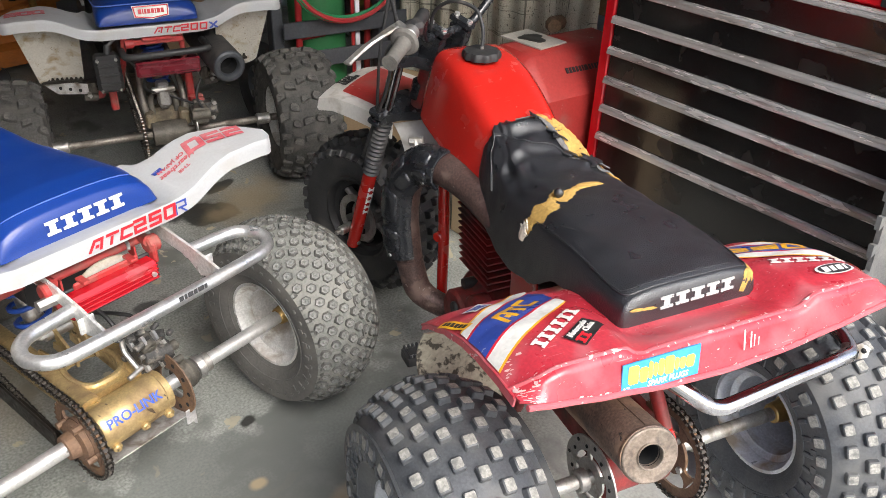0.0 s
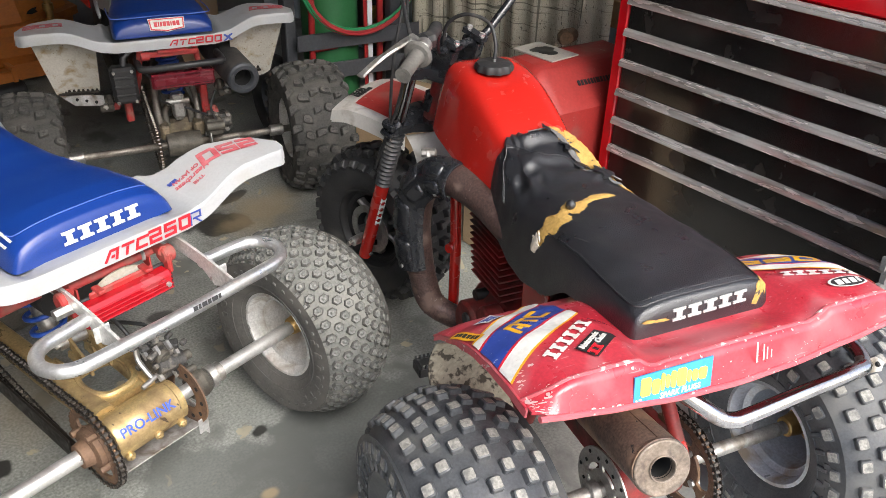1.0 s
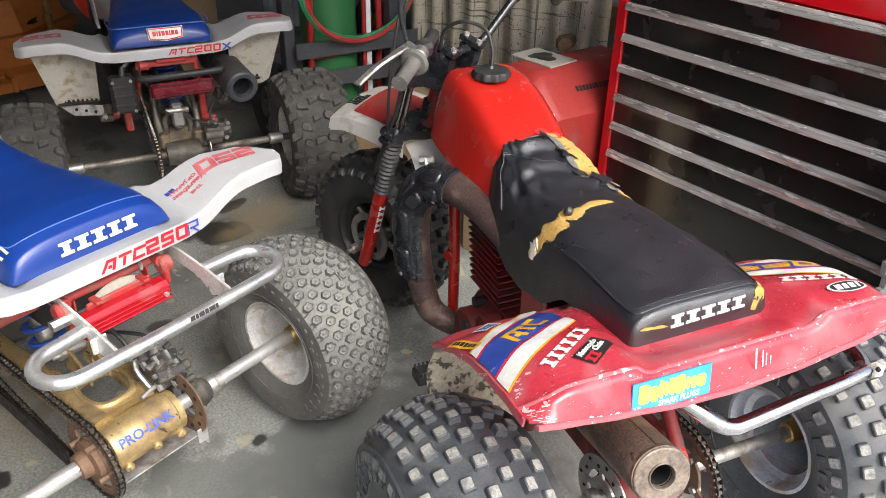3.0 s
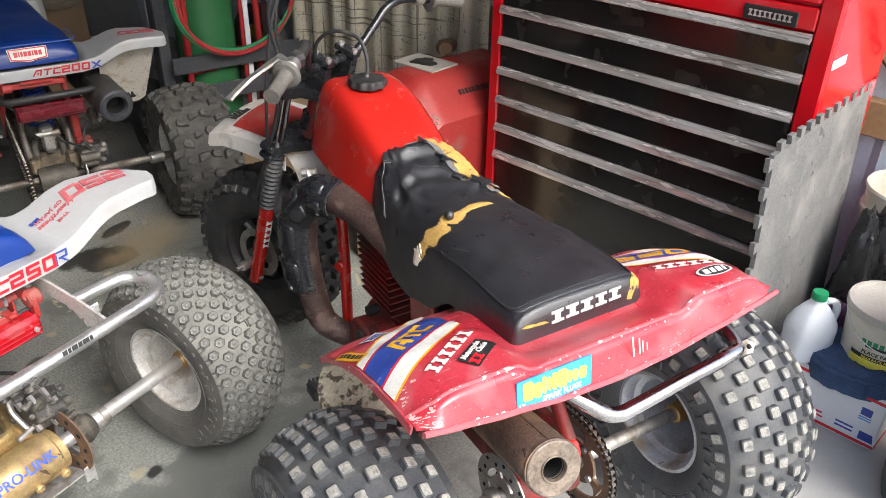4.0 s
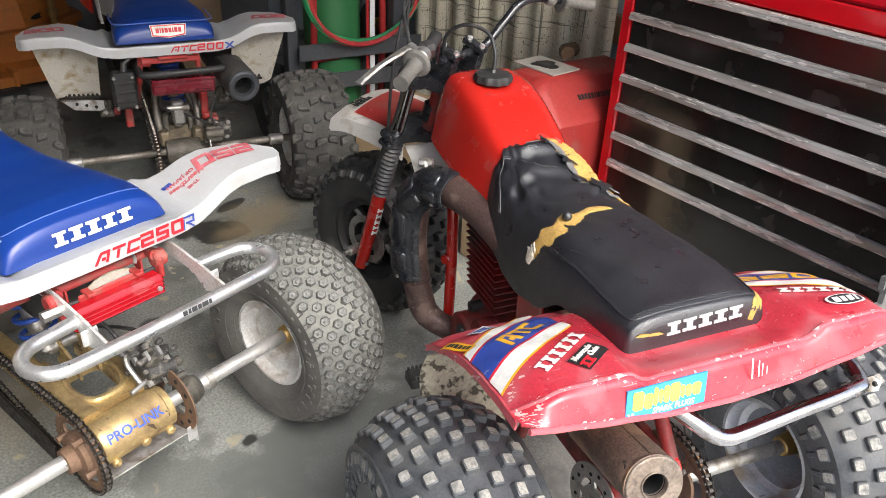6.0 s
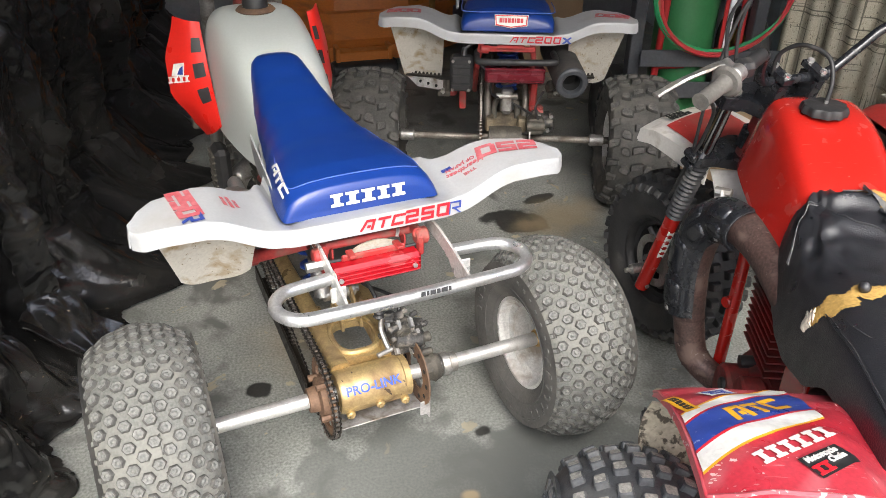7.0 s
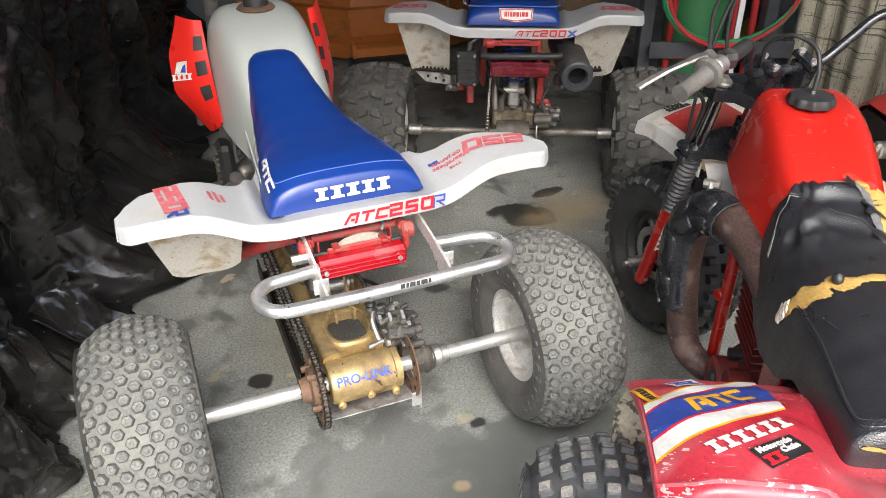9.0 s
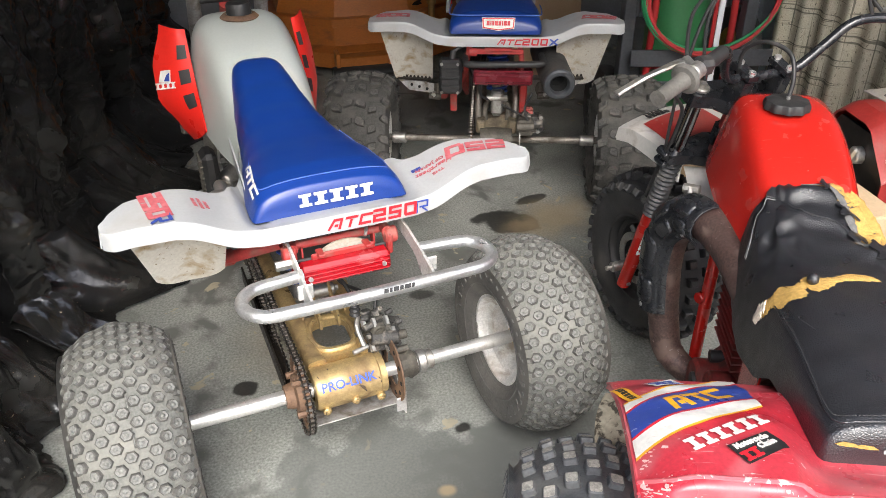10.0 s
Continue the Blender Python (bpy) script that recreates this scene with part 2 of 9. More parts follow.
    b.inputs["Transmission Weight"].default_value = trans
    if bump:
        k = n.new("ShaderNodeBump")
        k.inputs["Strength"].default_value, k.inputs["Distance"].default_value = bump, 0.004
        if cells:
            vo = n.new("ShaderNodeTexVoronoi")
            vo.feature = "DISTANCE_TO_EDGE"
            vo.inputs["Scale"].default_value = cells
            link(mp.outputs[0], vo.inputs["Vector"])
            link(ramp(vo.outputs["Distance"], 0.0, 0.42), k.inputs["Height"])
        else:
            link(noise_tex(bump_size or fine, 5, 5.0), k.inputs["Height"])
        link(k.outputs[0], b.inputs["Normal"])
    return m


def stained(mat_, stains_and_light):
    """Adds soft-edged spots (x, y, radius, stretch, turn, colour, strength, roughness), stains and painted light, to a
    floor's surface.
    """
    n, link = mat_.node_tree.nodes, mat_.node_tree.links.new
    b = n["Principled BSDF"]
    col, rgh = b.inputs["Base Color"].links[0].from_socket, b.inputs["Roughness"].links[0].from_socket
    co = n.new("ShaderNodeTexCoord")
    wob = n.new("ShaderNodeTexNoise")
    wob.inputs["Scale"].default_value, wob.inputs["Detail"].default_value = 9.0, 6.0
    link(co.outputs["Object"], wob.inputs["Vector"])
    for x, y, r, wide, turn, colour, power, gloss, soft in stains_and_light:
        mp = n.new("ShaderNodeMapping")
        mp.vector_type = "TEXTURE"
        mp.inputs["Location"].default_value = (x, y, 0)
        mp.inputs["Rotation"].default_value = (0, 0, radians(turn))
        mp.inputs["Scale"].default_value = (r * wide, r, 1)
        link(co.outputs["Object"], mp.inputs["Vector"])
        ln = n.new("ShaderNodeVectorMath")
        ln.operation = "LENGTH"
        link(mp.outputs[0], ln.inputs[0])
        ad = n.new("ShaderNodeMath")
        ad.operation = "MULTIPLY_ADD"
        link(wob.outputs[0], ad.inputs[0])
        ad.inputs[1].default_value = 1.6
        link(ln.outputs["Value"], ad.inputs[2])
        mr = n.new("ShaderNodeMapRange")
        mr.interpolation_type = "SMOOTHSTEP"
        mr.inputs["From Min"].default_value, mr.inputs["From Max"].default_value = 1.8 - soft, 1.8 + soft
        mr.inputs["To Min"].default_value, mr.inputs["To Max"].default_value = power, 0.0
        link(ad.outputs[0], mr.inputs["Value"])
        mx = n.new("ShaderNodeMix")
        mx.data_type = "RGBA"
        link(mr.outputs[0], mx.inputs[0])
        link(col, mx.inputs[6])
        mx.inputs[7].default_value = (*colour, 1)
        col = mx.outputs[2]
        mg = n.new("ShaderNodeMix")
        link(mr.outputs[0], mg.inputs[0])
        link(rgh, mg.inputs[2])
        mg.inputs[3].default_value = gloss
        rgh = mg.outputs[0]
    link(col, b.inputs["Base Color"])
    link(rgh, b.inputs["Roughness"])
    return mat_


def scratched(mat_, colour, power, scale=60.0):
    """Adds fine straight scratches, in two directions, to a surface."""
    n, link = mat_.node_tree.nodes, mat_.node_tree.links.new
    b = n["Principled BSDF"]
    col = b.inputs["Base Color"].links[0].from_socket
    co = n.new("ShaderNodeTexCoord")
    for turn, off in (((0.3, 0.2, 0.5), 2.0), ((0.7, -0.4, -0.9), 9.0)):
        mp = n.new("ShaderNodeMapping")
        mp.inputs["Rotation"].default_value, mp.inputs["Scale"].default_value, mp.inputs["Location"].default_value = turn, (0.10, 1.0, 1.0), (off, off, off)
        link(co.outputs["Object"], mp.inputs["Vector"])
        k = n.new("ShaderNodeTexNoise")
        k.inputs["Scale"].default_value, k.inputs["Detail"].default_value, k.inputs["Distortion"].default_value = scale * 3.0, 2.0, 0.3
        link(mp.outputs[0], k.inputs["Vector"])
        r = n.new("ShaderNodeMapRange")
        r.inputs["From Min"].default_value, r.inputs["From Max"].default_value, r.inputs["To Max"].default_value = 0.700, 0.735, power
        link(k.outputs[0], r.inputs["Value"])
        mx = n.new("ShaderNodeMix")
        mx.data_type = "RGBA"
        link(r.outputs[0], mx.inputs[0])
        link(col, mx.inputs[6])
        mx.inputs[7].default_value = (*colour, 1)
        col = mx.outputs[2]
    link(col, b.inputs["Base Color"])
    return mat_


def woven(mat_, colour, power):
    """Adds uneven dark threads, along and across, to a cloth."""
    n, link = mat_.node_tree.nodes, mat_.node_tree.links.new
    b = n["Principled BSDF"]
    col = b.inputs["Base Color"].links[0].from_socket
    co = n.new("ShaderNodeTexCoord")
    for size, at in (((3.0, 3.0, 95.0), 0.60), ((70.0, 70.0, 1.6), 0.61), ((150.0, 150.0, 60.0), 0.63)):
        mp = n.new("ShaderNodeMapping")
        mp.inputs["Scale"].default_value = size
        link(co.outputs["Object"], mp.inputs["Vector"])
        k = n.new("ShaderNodeTexNoise")
        k.inputs["Scale"].default_value, k.inputs["Detail"].default_value = 1.0, 2.0
        link(mp.outputs[0], k.inputs["Vector"])
        r = n.new("ShaderNodeMapRange")
        r.inputs["From Min"].default_value, r.inputs["From Max"].default_value, r.inputs["To Max"].default_value = at, at + 0.05, power
        link(k.outputs[0], r.inputs["Value"])
        mx = n.new("ShaderNodeMix")
        mx.data_type = "RGBA"
        link(r.outputs[0], mx.inputs[0])
        link(col, mx.inputs[6])
        mx.inputs[7].default_value = (*colour, 1)
        col = mx.outputs[2]
    link(col, b.inputs["Base Color"])
    return mat_


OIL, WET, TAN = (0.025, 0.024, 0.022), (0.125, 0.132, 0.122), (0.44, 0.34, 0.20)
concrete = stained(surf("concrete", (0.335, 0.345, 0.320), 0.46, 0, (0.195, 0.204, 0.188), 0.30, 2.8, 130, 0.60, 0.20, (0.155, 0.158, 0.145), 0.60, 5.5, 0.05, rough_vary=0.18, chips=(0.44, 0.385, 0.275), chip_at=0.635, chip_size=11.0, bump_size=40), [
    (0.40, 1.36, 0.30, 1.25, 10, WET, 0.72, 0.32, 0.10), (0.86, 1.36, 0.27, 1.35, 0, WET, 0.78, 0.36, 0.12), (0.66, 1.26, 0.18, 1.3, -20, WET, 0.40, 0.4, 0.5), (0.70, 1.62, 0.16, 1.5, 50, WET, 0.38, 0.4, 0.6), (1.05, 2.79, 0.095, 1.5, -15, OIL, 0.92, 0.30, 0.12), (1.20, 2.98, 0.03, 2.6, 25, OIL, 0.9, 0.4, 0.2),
    (0.005, 1.885, 0.036, 1.1, 0, OIL, 0.95, 0.35, 0.15), (0.625, 1.60, 0.020, 1.5, 30, OIL, 0.95, 0.35, 0.2), (0.60, 2.30, 0.028, 1.6, 0, OIL, 0.8, 0.4, 0.3),
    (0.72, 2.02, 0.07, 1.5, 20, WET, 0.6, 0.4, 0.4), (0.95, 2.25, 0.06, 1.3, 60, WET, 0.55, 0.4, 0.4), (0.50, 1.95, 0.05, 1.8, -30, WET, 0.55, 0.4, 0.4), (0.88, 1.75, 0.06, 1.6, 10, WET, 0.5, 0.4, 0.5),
    (1.25, 2.80, 0.12, 1.6, 30, TAN, 0.55, 0.6, 0.6), (0.30, 1.12, 0.05, 1.3, 0, TAN, 0.6, 0.6, 0.5), (0.12, 1.28, 0.035, 1.6, 40, TAN, 0.6, 0.6, 0.5), (0.55, 1.38, 0.02, 1.2, 0, TAN, 0.7, 0.6, 0.4),
    # the last, broad pale spot paints daylight on the floor near the open side
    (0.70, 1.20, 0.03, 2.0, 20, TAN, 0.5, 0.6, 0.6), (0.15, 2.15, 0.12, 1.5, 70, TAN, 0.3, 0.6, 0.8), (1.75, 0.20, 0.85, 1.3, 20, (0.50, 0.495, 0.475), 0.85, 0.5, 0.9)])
apron = surf("apron", (0.5, 0.49, 0.46), 0.8, 0, (0.42, 0.41, 0.39), 0.5, 1.2, 60)
plaster = surf("plaster", (0.25, 0.258, 0.27), 0.9)
white_plastic = surf("white_plastic", (0.425, 0.435, 0.44), 0.36, 0, (0.395, 0.405, 0.41), 0.8, 3, 160, 0.06, 0.02, coat=0.08, rough_vary=0.05, dirt=(0.37, 0.35, 0.31), dirt_at=0.66, dirt_size=7, dirt_soft=0.12, chips=(0.26, 0.24, 0.20), chip_at=0.72, chip_size=70)
muddy_white = surf("muddy_white", (0.52, 0.50, 0.45), 0.5, 0, (0.44, 0.41, 0.34), 0.5, 5, 160, 0.15, 0.08, dirt=(0.30, 0.22, 0.12), dirt_at=0.60, dirt_size=26, dirt_soft=0.10, rough_vary=0.05, chips=(0.17, 0.125, 0.07), chip_at=0.645, chip_size=120)
tank_white = surf("tank_white", (0.50, 0.535, 0.51), 0.36, 0, (0.465, 0.50, 0.475), 0.8, 4, 140, 0.05, 0.02, coat=0.05, rough_vary=0.04)
blue_vinyl = surf("blue_vinyl", (0.005, 0.033, 0.205), 0.33, 0, (0.007, 0.040, 0.235), 0.5, 5, 420, 0.14, 0.12, rough_vary=0.05, bump_size=420, spec=0.6)
blue_stitch = surf("blue_stitch", (0.09, 0.16, 0.52), 0.7)
black_vinyl = surf("black_vinyl", (0.0115, 0.0122, 0.0150), 0.36, 0, (0.017, 0.0178, 0.021), 0.5, 10, 300, 0.25, 0.22, rough_vary=0.12, spec=1.0, cells=230)
foam = surf("foam", (0.50, 0.315, 0.085), 0.95, 0, (0.40, 0.235, 0.06), 0.5, 25, 160, 0.3, 0.5)
foam_pale = surf("foam_pale", (0.75, 0.68, 0.56), 0.95, 0, (0.66, 0.58, 0.45), 0.5, 25, 160, 0.3, 0.4)
red_paint = scratched(surf("red_paint", (0.46, 0.012, 0.008), 0.22, 0, (0.40, 0.018, 0.012), 0.6, 4, 160, 0.08, 0.02, coat=0.5, rough_vary=0.06, dirt=(0.33, 0.06, 0.042), dirt_at=0.68, dirt_size=14, dirt_soft=0.10, chips=(0.50, 0.26, 0.21), chip_at=0.685, chip_size=44), (0.40, 0.14, 0.10), 0.35)
red_fender = scratched(surf("red_fender", (0.47, 0.022, 0.038), 0.34, 0, (0.46, 0.048, 0.066), 0.4, 6, 160, 0.22, 0.06, coat=0.3, rough_vary=0.16, dirt=(0.47, 0.13, 0.145), dirt_at=0.60, dirt_size=9, dirt_soft=0.10, chips=(0.60, 0.46, 0.43), chip_at=0.685, chip_size=70), (0.60, 0.38, 0.37), 0.40)
red_edge = surf("red_edge", (0.56, 0.07, 0.09), 0.42, 0, (0.54, 0.12, 0.135), 0.5, 9, 140, 0.2, 0.05, coat=0.1, chips=(0.70, 0.58, 0.54), chip_at=0.60, chip_size=34)
red_frame = surf("red_frame", (0.24, 0.014, 0.013), 0.5, 0, (0.17, 0.018, 0.016), 0.5, 10, 140, 0.3, 0.12, coat=0.05, dirt=(0.075, 0.045, 0.036), dirt_at=0.55, dirt_size=16, dirt_soft=0.12)
red_plastic = surf("red_plastic", (0.72, 0.018, 0.012), 0.35, 0, (0.66, 0.025, 0.016), 0.5, 6, 120, 0.05, 0.03, coat=0.1)
red_faded = surf("red_faded", (0.36, 0.030, 0.026), 0.5, 0, (0.29, 0.027, 0.024), 0.5, 6, 100, 0.18, 0.06, dirt=(0.28, 0.13, 0.105), dirt_at=0.66, dirt_size=7, chips=(0.40, 0.28, 0.24), chip_at=0.67, chip_size=30)
chest_red = surf("chest_red", (0.60, 0.005, 0.012), 0.11, 0, (0.57, 0.006, 0.013), 0.5, 3, 90, 0.03, 0.010, coat=0.5, rough_vary=0.03)
chest_black = surf("chest_black", (0.010, 0.010, 0.010), 0.20, 0, (0.013, 0.0125, 0.012), 0.5, 5, 200, 0.25, 0.04, rough_vary=0.07, bump_size=160, spec=0.7, dirt=(0.022, 0.021, 0.019), dirt_at=0.70, dirt_size=10)
# besides grime, lengthwise pale and dark streaks paint reflections into the handle colour
alloy_trim_sheen = surf("alloy_trim_sheen", (0.88, 0.86, 0.84), 0.24, 0.60, (0.36, 0.32, 0.29), 0.40, 4.0, 300, 0.30, 0.05, stretch=(6, 0.9, 6), rough_vary=0.12, dirt=(0.20, 0.15, 0.11), dirt_at=0.66, dirt_size=8, dirt_soft=0.06, dirt_rough=0.35)
rubber_dusty = surf("rubber_dusty", (0.172, 0.174, 0.158), 0.85, 0, (0.125, 0.127, 0.115), 0.5, 7, 160, 0.38, 0.3, dirt=(0.25, 0.245, 0.215), dirt_at=0.58, dirt_size=10, dirt_soft=0.14)
rubber_tops = surf("rubber_tops", (0.205, 0.206, 0.190), 0.75, 0, (0.135, 0.136, 0.125), 0.5, 30, 200, 0.45, 0.25)
rubber_wall = surf("rubber_wall", (0.075, 0.072, 0.067), 0.75, 0, (0.10, 0.096, 0.088), 0.5, 8, 140, 0.3, 0.15, dirt=(0.15, 0.14, 0.125), dirt_at=0.60, dirt_size=9, dirt_soft=0.15)
rubber_black = surf("rubber_black", (0.048, 0.052, 0.058), 0.44, 0, (0.075, 0.079, 0.084), 0.5, 7, 180, 0.35, 0.18, dirt=(0.14, 0.138, 0.13), dirt_at=0.60, dirt_size=9, dirt_soft=0.14)
rubber_front = surf("rubber_front", (0.022, 0.0225, 0.024), 0.5, 0, (0.035, 0.035, 0.036), 0.5, 9, 180, 0.3, 0.2, dirt=(0.075, 0.072, 0.066), dirt_at=0.62, dirt_size=12)
front_tops = surf("front_tops", (0.085, 0.083, 0.078), 0.8, 0, (0.05, 0.05, 0.048), 0.5, 30, 200, 0.4, 0.2)
silencer_black = surf("silencer_black", (0.030, 0.030, 0.031), 0.6, 0.1, (0.05, 0.048, 0.046), 0.5, 12, 160, 0.35, 0.12, dirt=(0.11, 0.10, 0.088), dirt_at=0.60, dirt_size=12)
sheet_alloy = surf("sheet_alloy", (0.62, 0.62, 0.62), 0.4, 0.5, (0.45, 0.44, 0.43), 0.5, 12, 160, 0.25, 0.06, dirt=(0.20, 0.16, 0.12), dirt_at=0.60, dirt_size=22)
block_tops = surf("block_tops", (0.32, 0.31, 0.275), 0.85, 0, (0.20, 0.195, 0.178), 0.5, 30, 200, 0.5, 0.25, dirt=(0.13, 0.13, 0.122), dirt_at=0.60, dirt_size=60, dirt_soft=0.08)
rubber_grey = surf("rubber_grey", (0.050, 0.049, 0.046), 0.85, 0, (0.075, 0.073, 0.067), 0.5, 10, 140, 0.4, 0.25, dirt=(0.12, 0.113, 0.10), dirt_at=0.58, dirt_size=16)
soft_black = surf("soft_black", (0.018, 0.018, 0.019), 0.5, 0, (0.028, 0.028, 0.028), 0.5, 14, 150, 0.2, 0.1, dirt=(0.10, 0.09, 0.08), dirt_at=0.72, dirt_size=20)
alloy = surf("alloy", (0.78, 0.77, 0.75), 0.36, 0.75, (0.62, 0.61, 0.59), 0.5, 9, 200, 0.15, 0.05, dirt=(0.42, 0.38, 0.33), dirt_at=0.68, dirt_size=18)
alloy_dull = surf("alloy_dull", (0.50, 0.49, 0.47), 0.48, 0.9, (0.36, 0.35, 0.33), 0.5, 12, 160, 0.25, 0.08, dirt=(0.20, 0.17, 0.13), dirt_at=0.62, dirt_size=22)
rim_alloy = surf("rim_alloy", (0.74, 0.735, 0.715), 0.36, 0.45, (0.60, 0.595, 0.57), 0.45, 8, 170, 0.28, 0.06, dirt=(0.38, 0.33, 0.27), dirt_at=0.59, dirt_size=14, dirt_soft=0.08)
rim_blue = surf("rim_blue", (0.56, 0.585, 0.62), 0.38, 0.45, (0.42, 0.44, 0.475), 0.45, 7, 170, 0.25, 0.06, dirt=(0.36, 0.30, 0.23), dirt_at=0.60, dirt_size=12, dirt_soft=0.08)
bar_alloy = surf("bar_alloy", (0.72, 0.72, 0.715), 0.33, 0.85, (0.58, 0.575, 0.565), 0.5, 8, 200, 0.2, 0.04, rough_vary=0.12, dirt=(0.28, 0.25, 0.21), dirt_at=0.66, dirt_size=16)
chrome = surf("chrome", (0.60, 0.605, 0.62), 0.14, 1, (0.34, 0.33, 0.33), 0.4, 12, 200, 0.2, 0.03, rough_vary=0.09, dirt=(0.16, 0.11, 0.075), dirt_at=0.62, dirt_size=16, dirt_soft=0.08)
bronze_grime = surf("bronze_grime", (0.30, 0.245, 0.165), 0.5, 0.4, (0.20, 0.165, 0.115), 0.5, 14, 160, 0.3, 0.15, dirt=(0.10, 0.085, 0.065), dirt_at=0.56, dirt_size=18, dirt_soft=0.1)
gold_paint = surf("gold_paint", (0.60, 0.45, 0.22), 0.34, 0.6, (0.50, 0.365, 0.165), 0.5, 12, 180, 0.25, 0.08, dirt=(0.22, 0.145, 0.08), dirt_at=0.58, dirt_size=12, dirt_soft=0.1, chips=(0.10, 0.07, 0.045), chip_at=0.66, chip_size=40)
rust = surf("rust", (0.20, 0.12, 0.075), 0.75, 0.3, (0.13, 0.08, 0.055), 0.5, 18, 150, 0.35, 0.15, dirt=(0.30, 0.17, 0.08), dirt_at=0.62, dirt_size=18)
pipe_brown = surf("pipe_brown", (0.135, 0.078, 0.066), 0.52, 0.45, (0.085, 0.058, 0.052), 0.5, 16, 170, 0.55, 0.16, dirt=(0.21, 0.145, 0.12), dirt_at=0.60, dirt_size=22, dirt_soft=0.05, chips=(0.30, 0.24, 0.21), chip_at=0.66, chip_size=70)
muffler_mat = surf("muffler_steel", (0.215, 0.14, 0.10), 0.55, 0.35, (0.075, 0.058, 0.05), 0.34, 9, 170, 0.5, 0.15, dirt=(0.40, 0.26, 0.17), dirt_at=0.57, dirt_size=11, dirt_soft=0.08, chips=(0.035, 0.03, 0.028), chip_at=0.63, chip_size=34)
tip_steel = surf("tip_steel", (0.30, 0.25, 0.20), 0.6, 0.4, (0.17, 0.13, 0.10), 0.4, 24, 170, 0.4, 0.12, dirt=(0.06, 0.05, 0.045), dirt_at=0.60, dirt_size=25)
# soot in the exhaust bores; elsewhere black plugs paint the dark of drilled holes
soot_hole_black = surf("soot_hole_black", (0.012, 0.012, 0.012), 0.9)
chain_dark = surf("chain_dark", (0.045, 0.038, 0.032), 0.45, 0.6, (0.03, 0.026, 0.022), 0.5, 30, 200, 0.3, 0.1)
chain_roll = surf("chain_roll", (0.24, 0.225, 0.21), 0.36, 0.9, (0.12, 0.10, 0.08), 0.5, 30, 200, 0.2)
greasy = surf("greasy", (0.075, 0.068, 0.058), 0.6, 0.3, (0.12, 0.11, 0.09), 0.5, 22, 160, 0.35, 0.25, dirt=(0.20, 0.18, 0.15), dirt_at=0.63, dirt_size=26)
steel_dark = surf("steel_dark", (0.055, 0.060, 0.068), 0.5, 0.3, (0.075, 0.08, 0.088), 0.5, 6, 90, 0.2, 0.06, dirt=(0.14, 0.13, 0.12), dirt_at=0.7, dirt_size=9)
lens_red = surf("lens_red", (0.44, 0.008, 0.016), 0.18, 0, (0.36, 0.007, 0.013), 0.5, 10, 80, 0.08, 0.0, coat=0.5, rough_vary=0.06, dirt=(0.36, 0.10, 0.10), dirt_at=0.66, dirt_size=14)
lens_dark = surf("lens_dark", (0.17, 0.012, 0.022), 0.25, 0, (0.12, 0.010, 0.018), 0.5, 10, 80, 0.05, 0.0, coat=0.4)
decal_red = surf("decal_red", (0.62, 0.018, 0.03), 0.45)
decal_faded = surf("decal_faded", (0.46, 0.04, 0.06), 0.5, 0, (0.56, 0.20, 0.21), 0.5, 30, 100, 0.2)
decal_blue = scratched(surf("decal_blue", (0.025, 0.055, 0.28), 0.36, 0, (0.035, 0.07, 0.32), 0.5, 10, 90, 0.12, chips=(0.50, 0.50, 0.54), chip_at=0.70, chip_size=30), (0.42, 0.43, 0.50), 0.5)
decal_white = scratched(surf("decal_white", (0.74, 0.73, 0.69), 0.45, 0, (0.66, 0.645, 0.60), 0.5, 14, 90, 0.15, dirt=(0.5, 0.44, 0.38), dirt_at=0.66, dirt_size=20), (0.50, 0.34, 0.30), 0.35)
decal_yellow = surf("decal_yellow", (0.80, 0.42, 0.02), 0.45, 0, (0.74, 0.37, 0.02), 0.5, 12, 90, 0.1)
decal_lemon = surf("decal_lemon", (0.85, 0.75, 0.10), 0.45)
decal_sky = surf("decal_sky", (0.035, 0.26, 0.56), 0.4, 0, (0.05, 0.32, 0.60), 0.5, 30, 90, 0.1)
decal_black = surf("decal_black", (0.02, 0.02, 0.02), 0.5)
shock_blue = surf("shock_blue", (0.02, 0.07, 0.35), 0.4)
grip_grey = surf("grip_grey", (0.125, 0.118, 0.105), 0.7, 0, (0.09, 0.085, 0.077), 0.5, 20, 140, 0.3, 0.2)
poly_black = surf("poly_black", (0.008, 0.008, 0.0085), 0.17, 0, (0.014, 0.0138, 0.0135), 0.5, 5, 80, 0.3, 0.95, rough_vary=0.06, bump_size=20, spec=1.0, dirt=(0.040, 0.038, 0.033), dirt_at=0.60, dirt_size=2.6, dirt_soft=0.12, dirt_rough=0.36, chips=(0.30, 0.21, 0.11), chip_at=0.70, chip_size=60)
orange_paint = surf("orange_paint", (0.56, 0.19, 0.035), 0.5, 0, (0.46, 0.15, 0.03), 0.5, 6, 80, 0.12, 0.05, dirt=(0.22, 0.10, 0.05), dirt_at=0.68, dirt_size=9)
green_paint = surf("green_paint", (0.025, 0.13, 0.045), 0.42, 0, (0.03, 0.15, 0.055), 0.5, 7, 90, 0.1, 0.04)
hose_green = surf("hose_green", (0.02, 0.24, 0.09), 0.5)
hose_red = surf("hose_red", (0.42, 0.03, 0.035), 0.55)
wood = surf("wood", (0.38, 0.24, 0.12), 0.7, 0, (0.28, 0.17, 0.08), 0.6, 6, 60, 0.25, 0.15, stretch=(1, 8, 8))
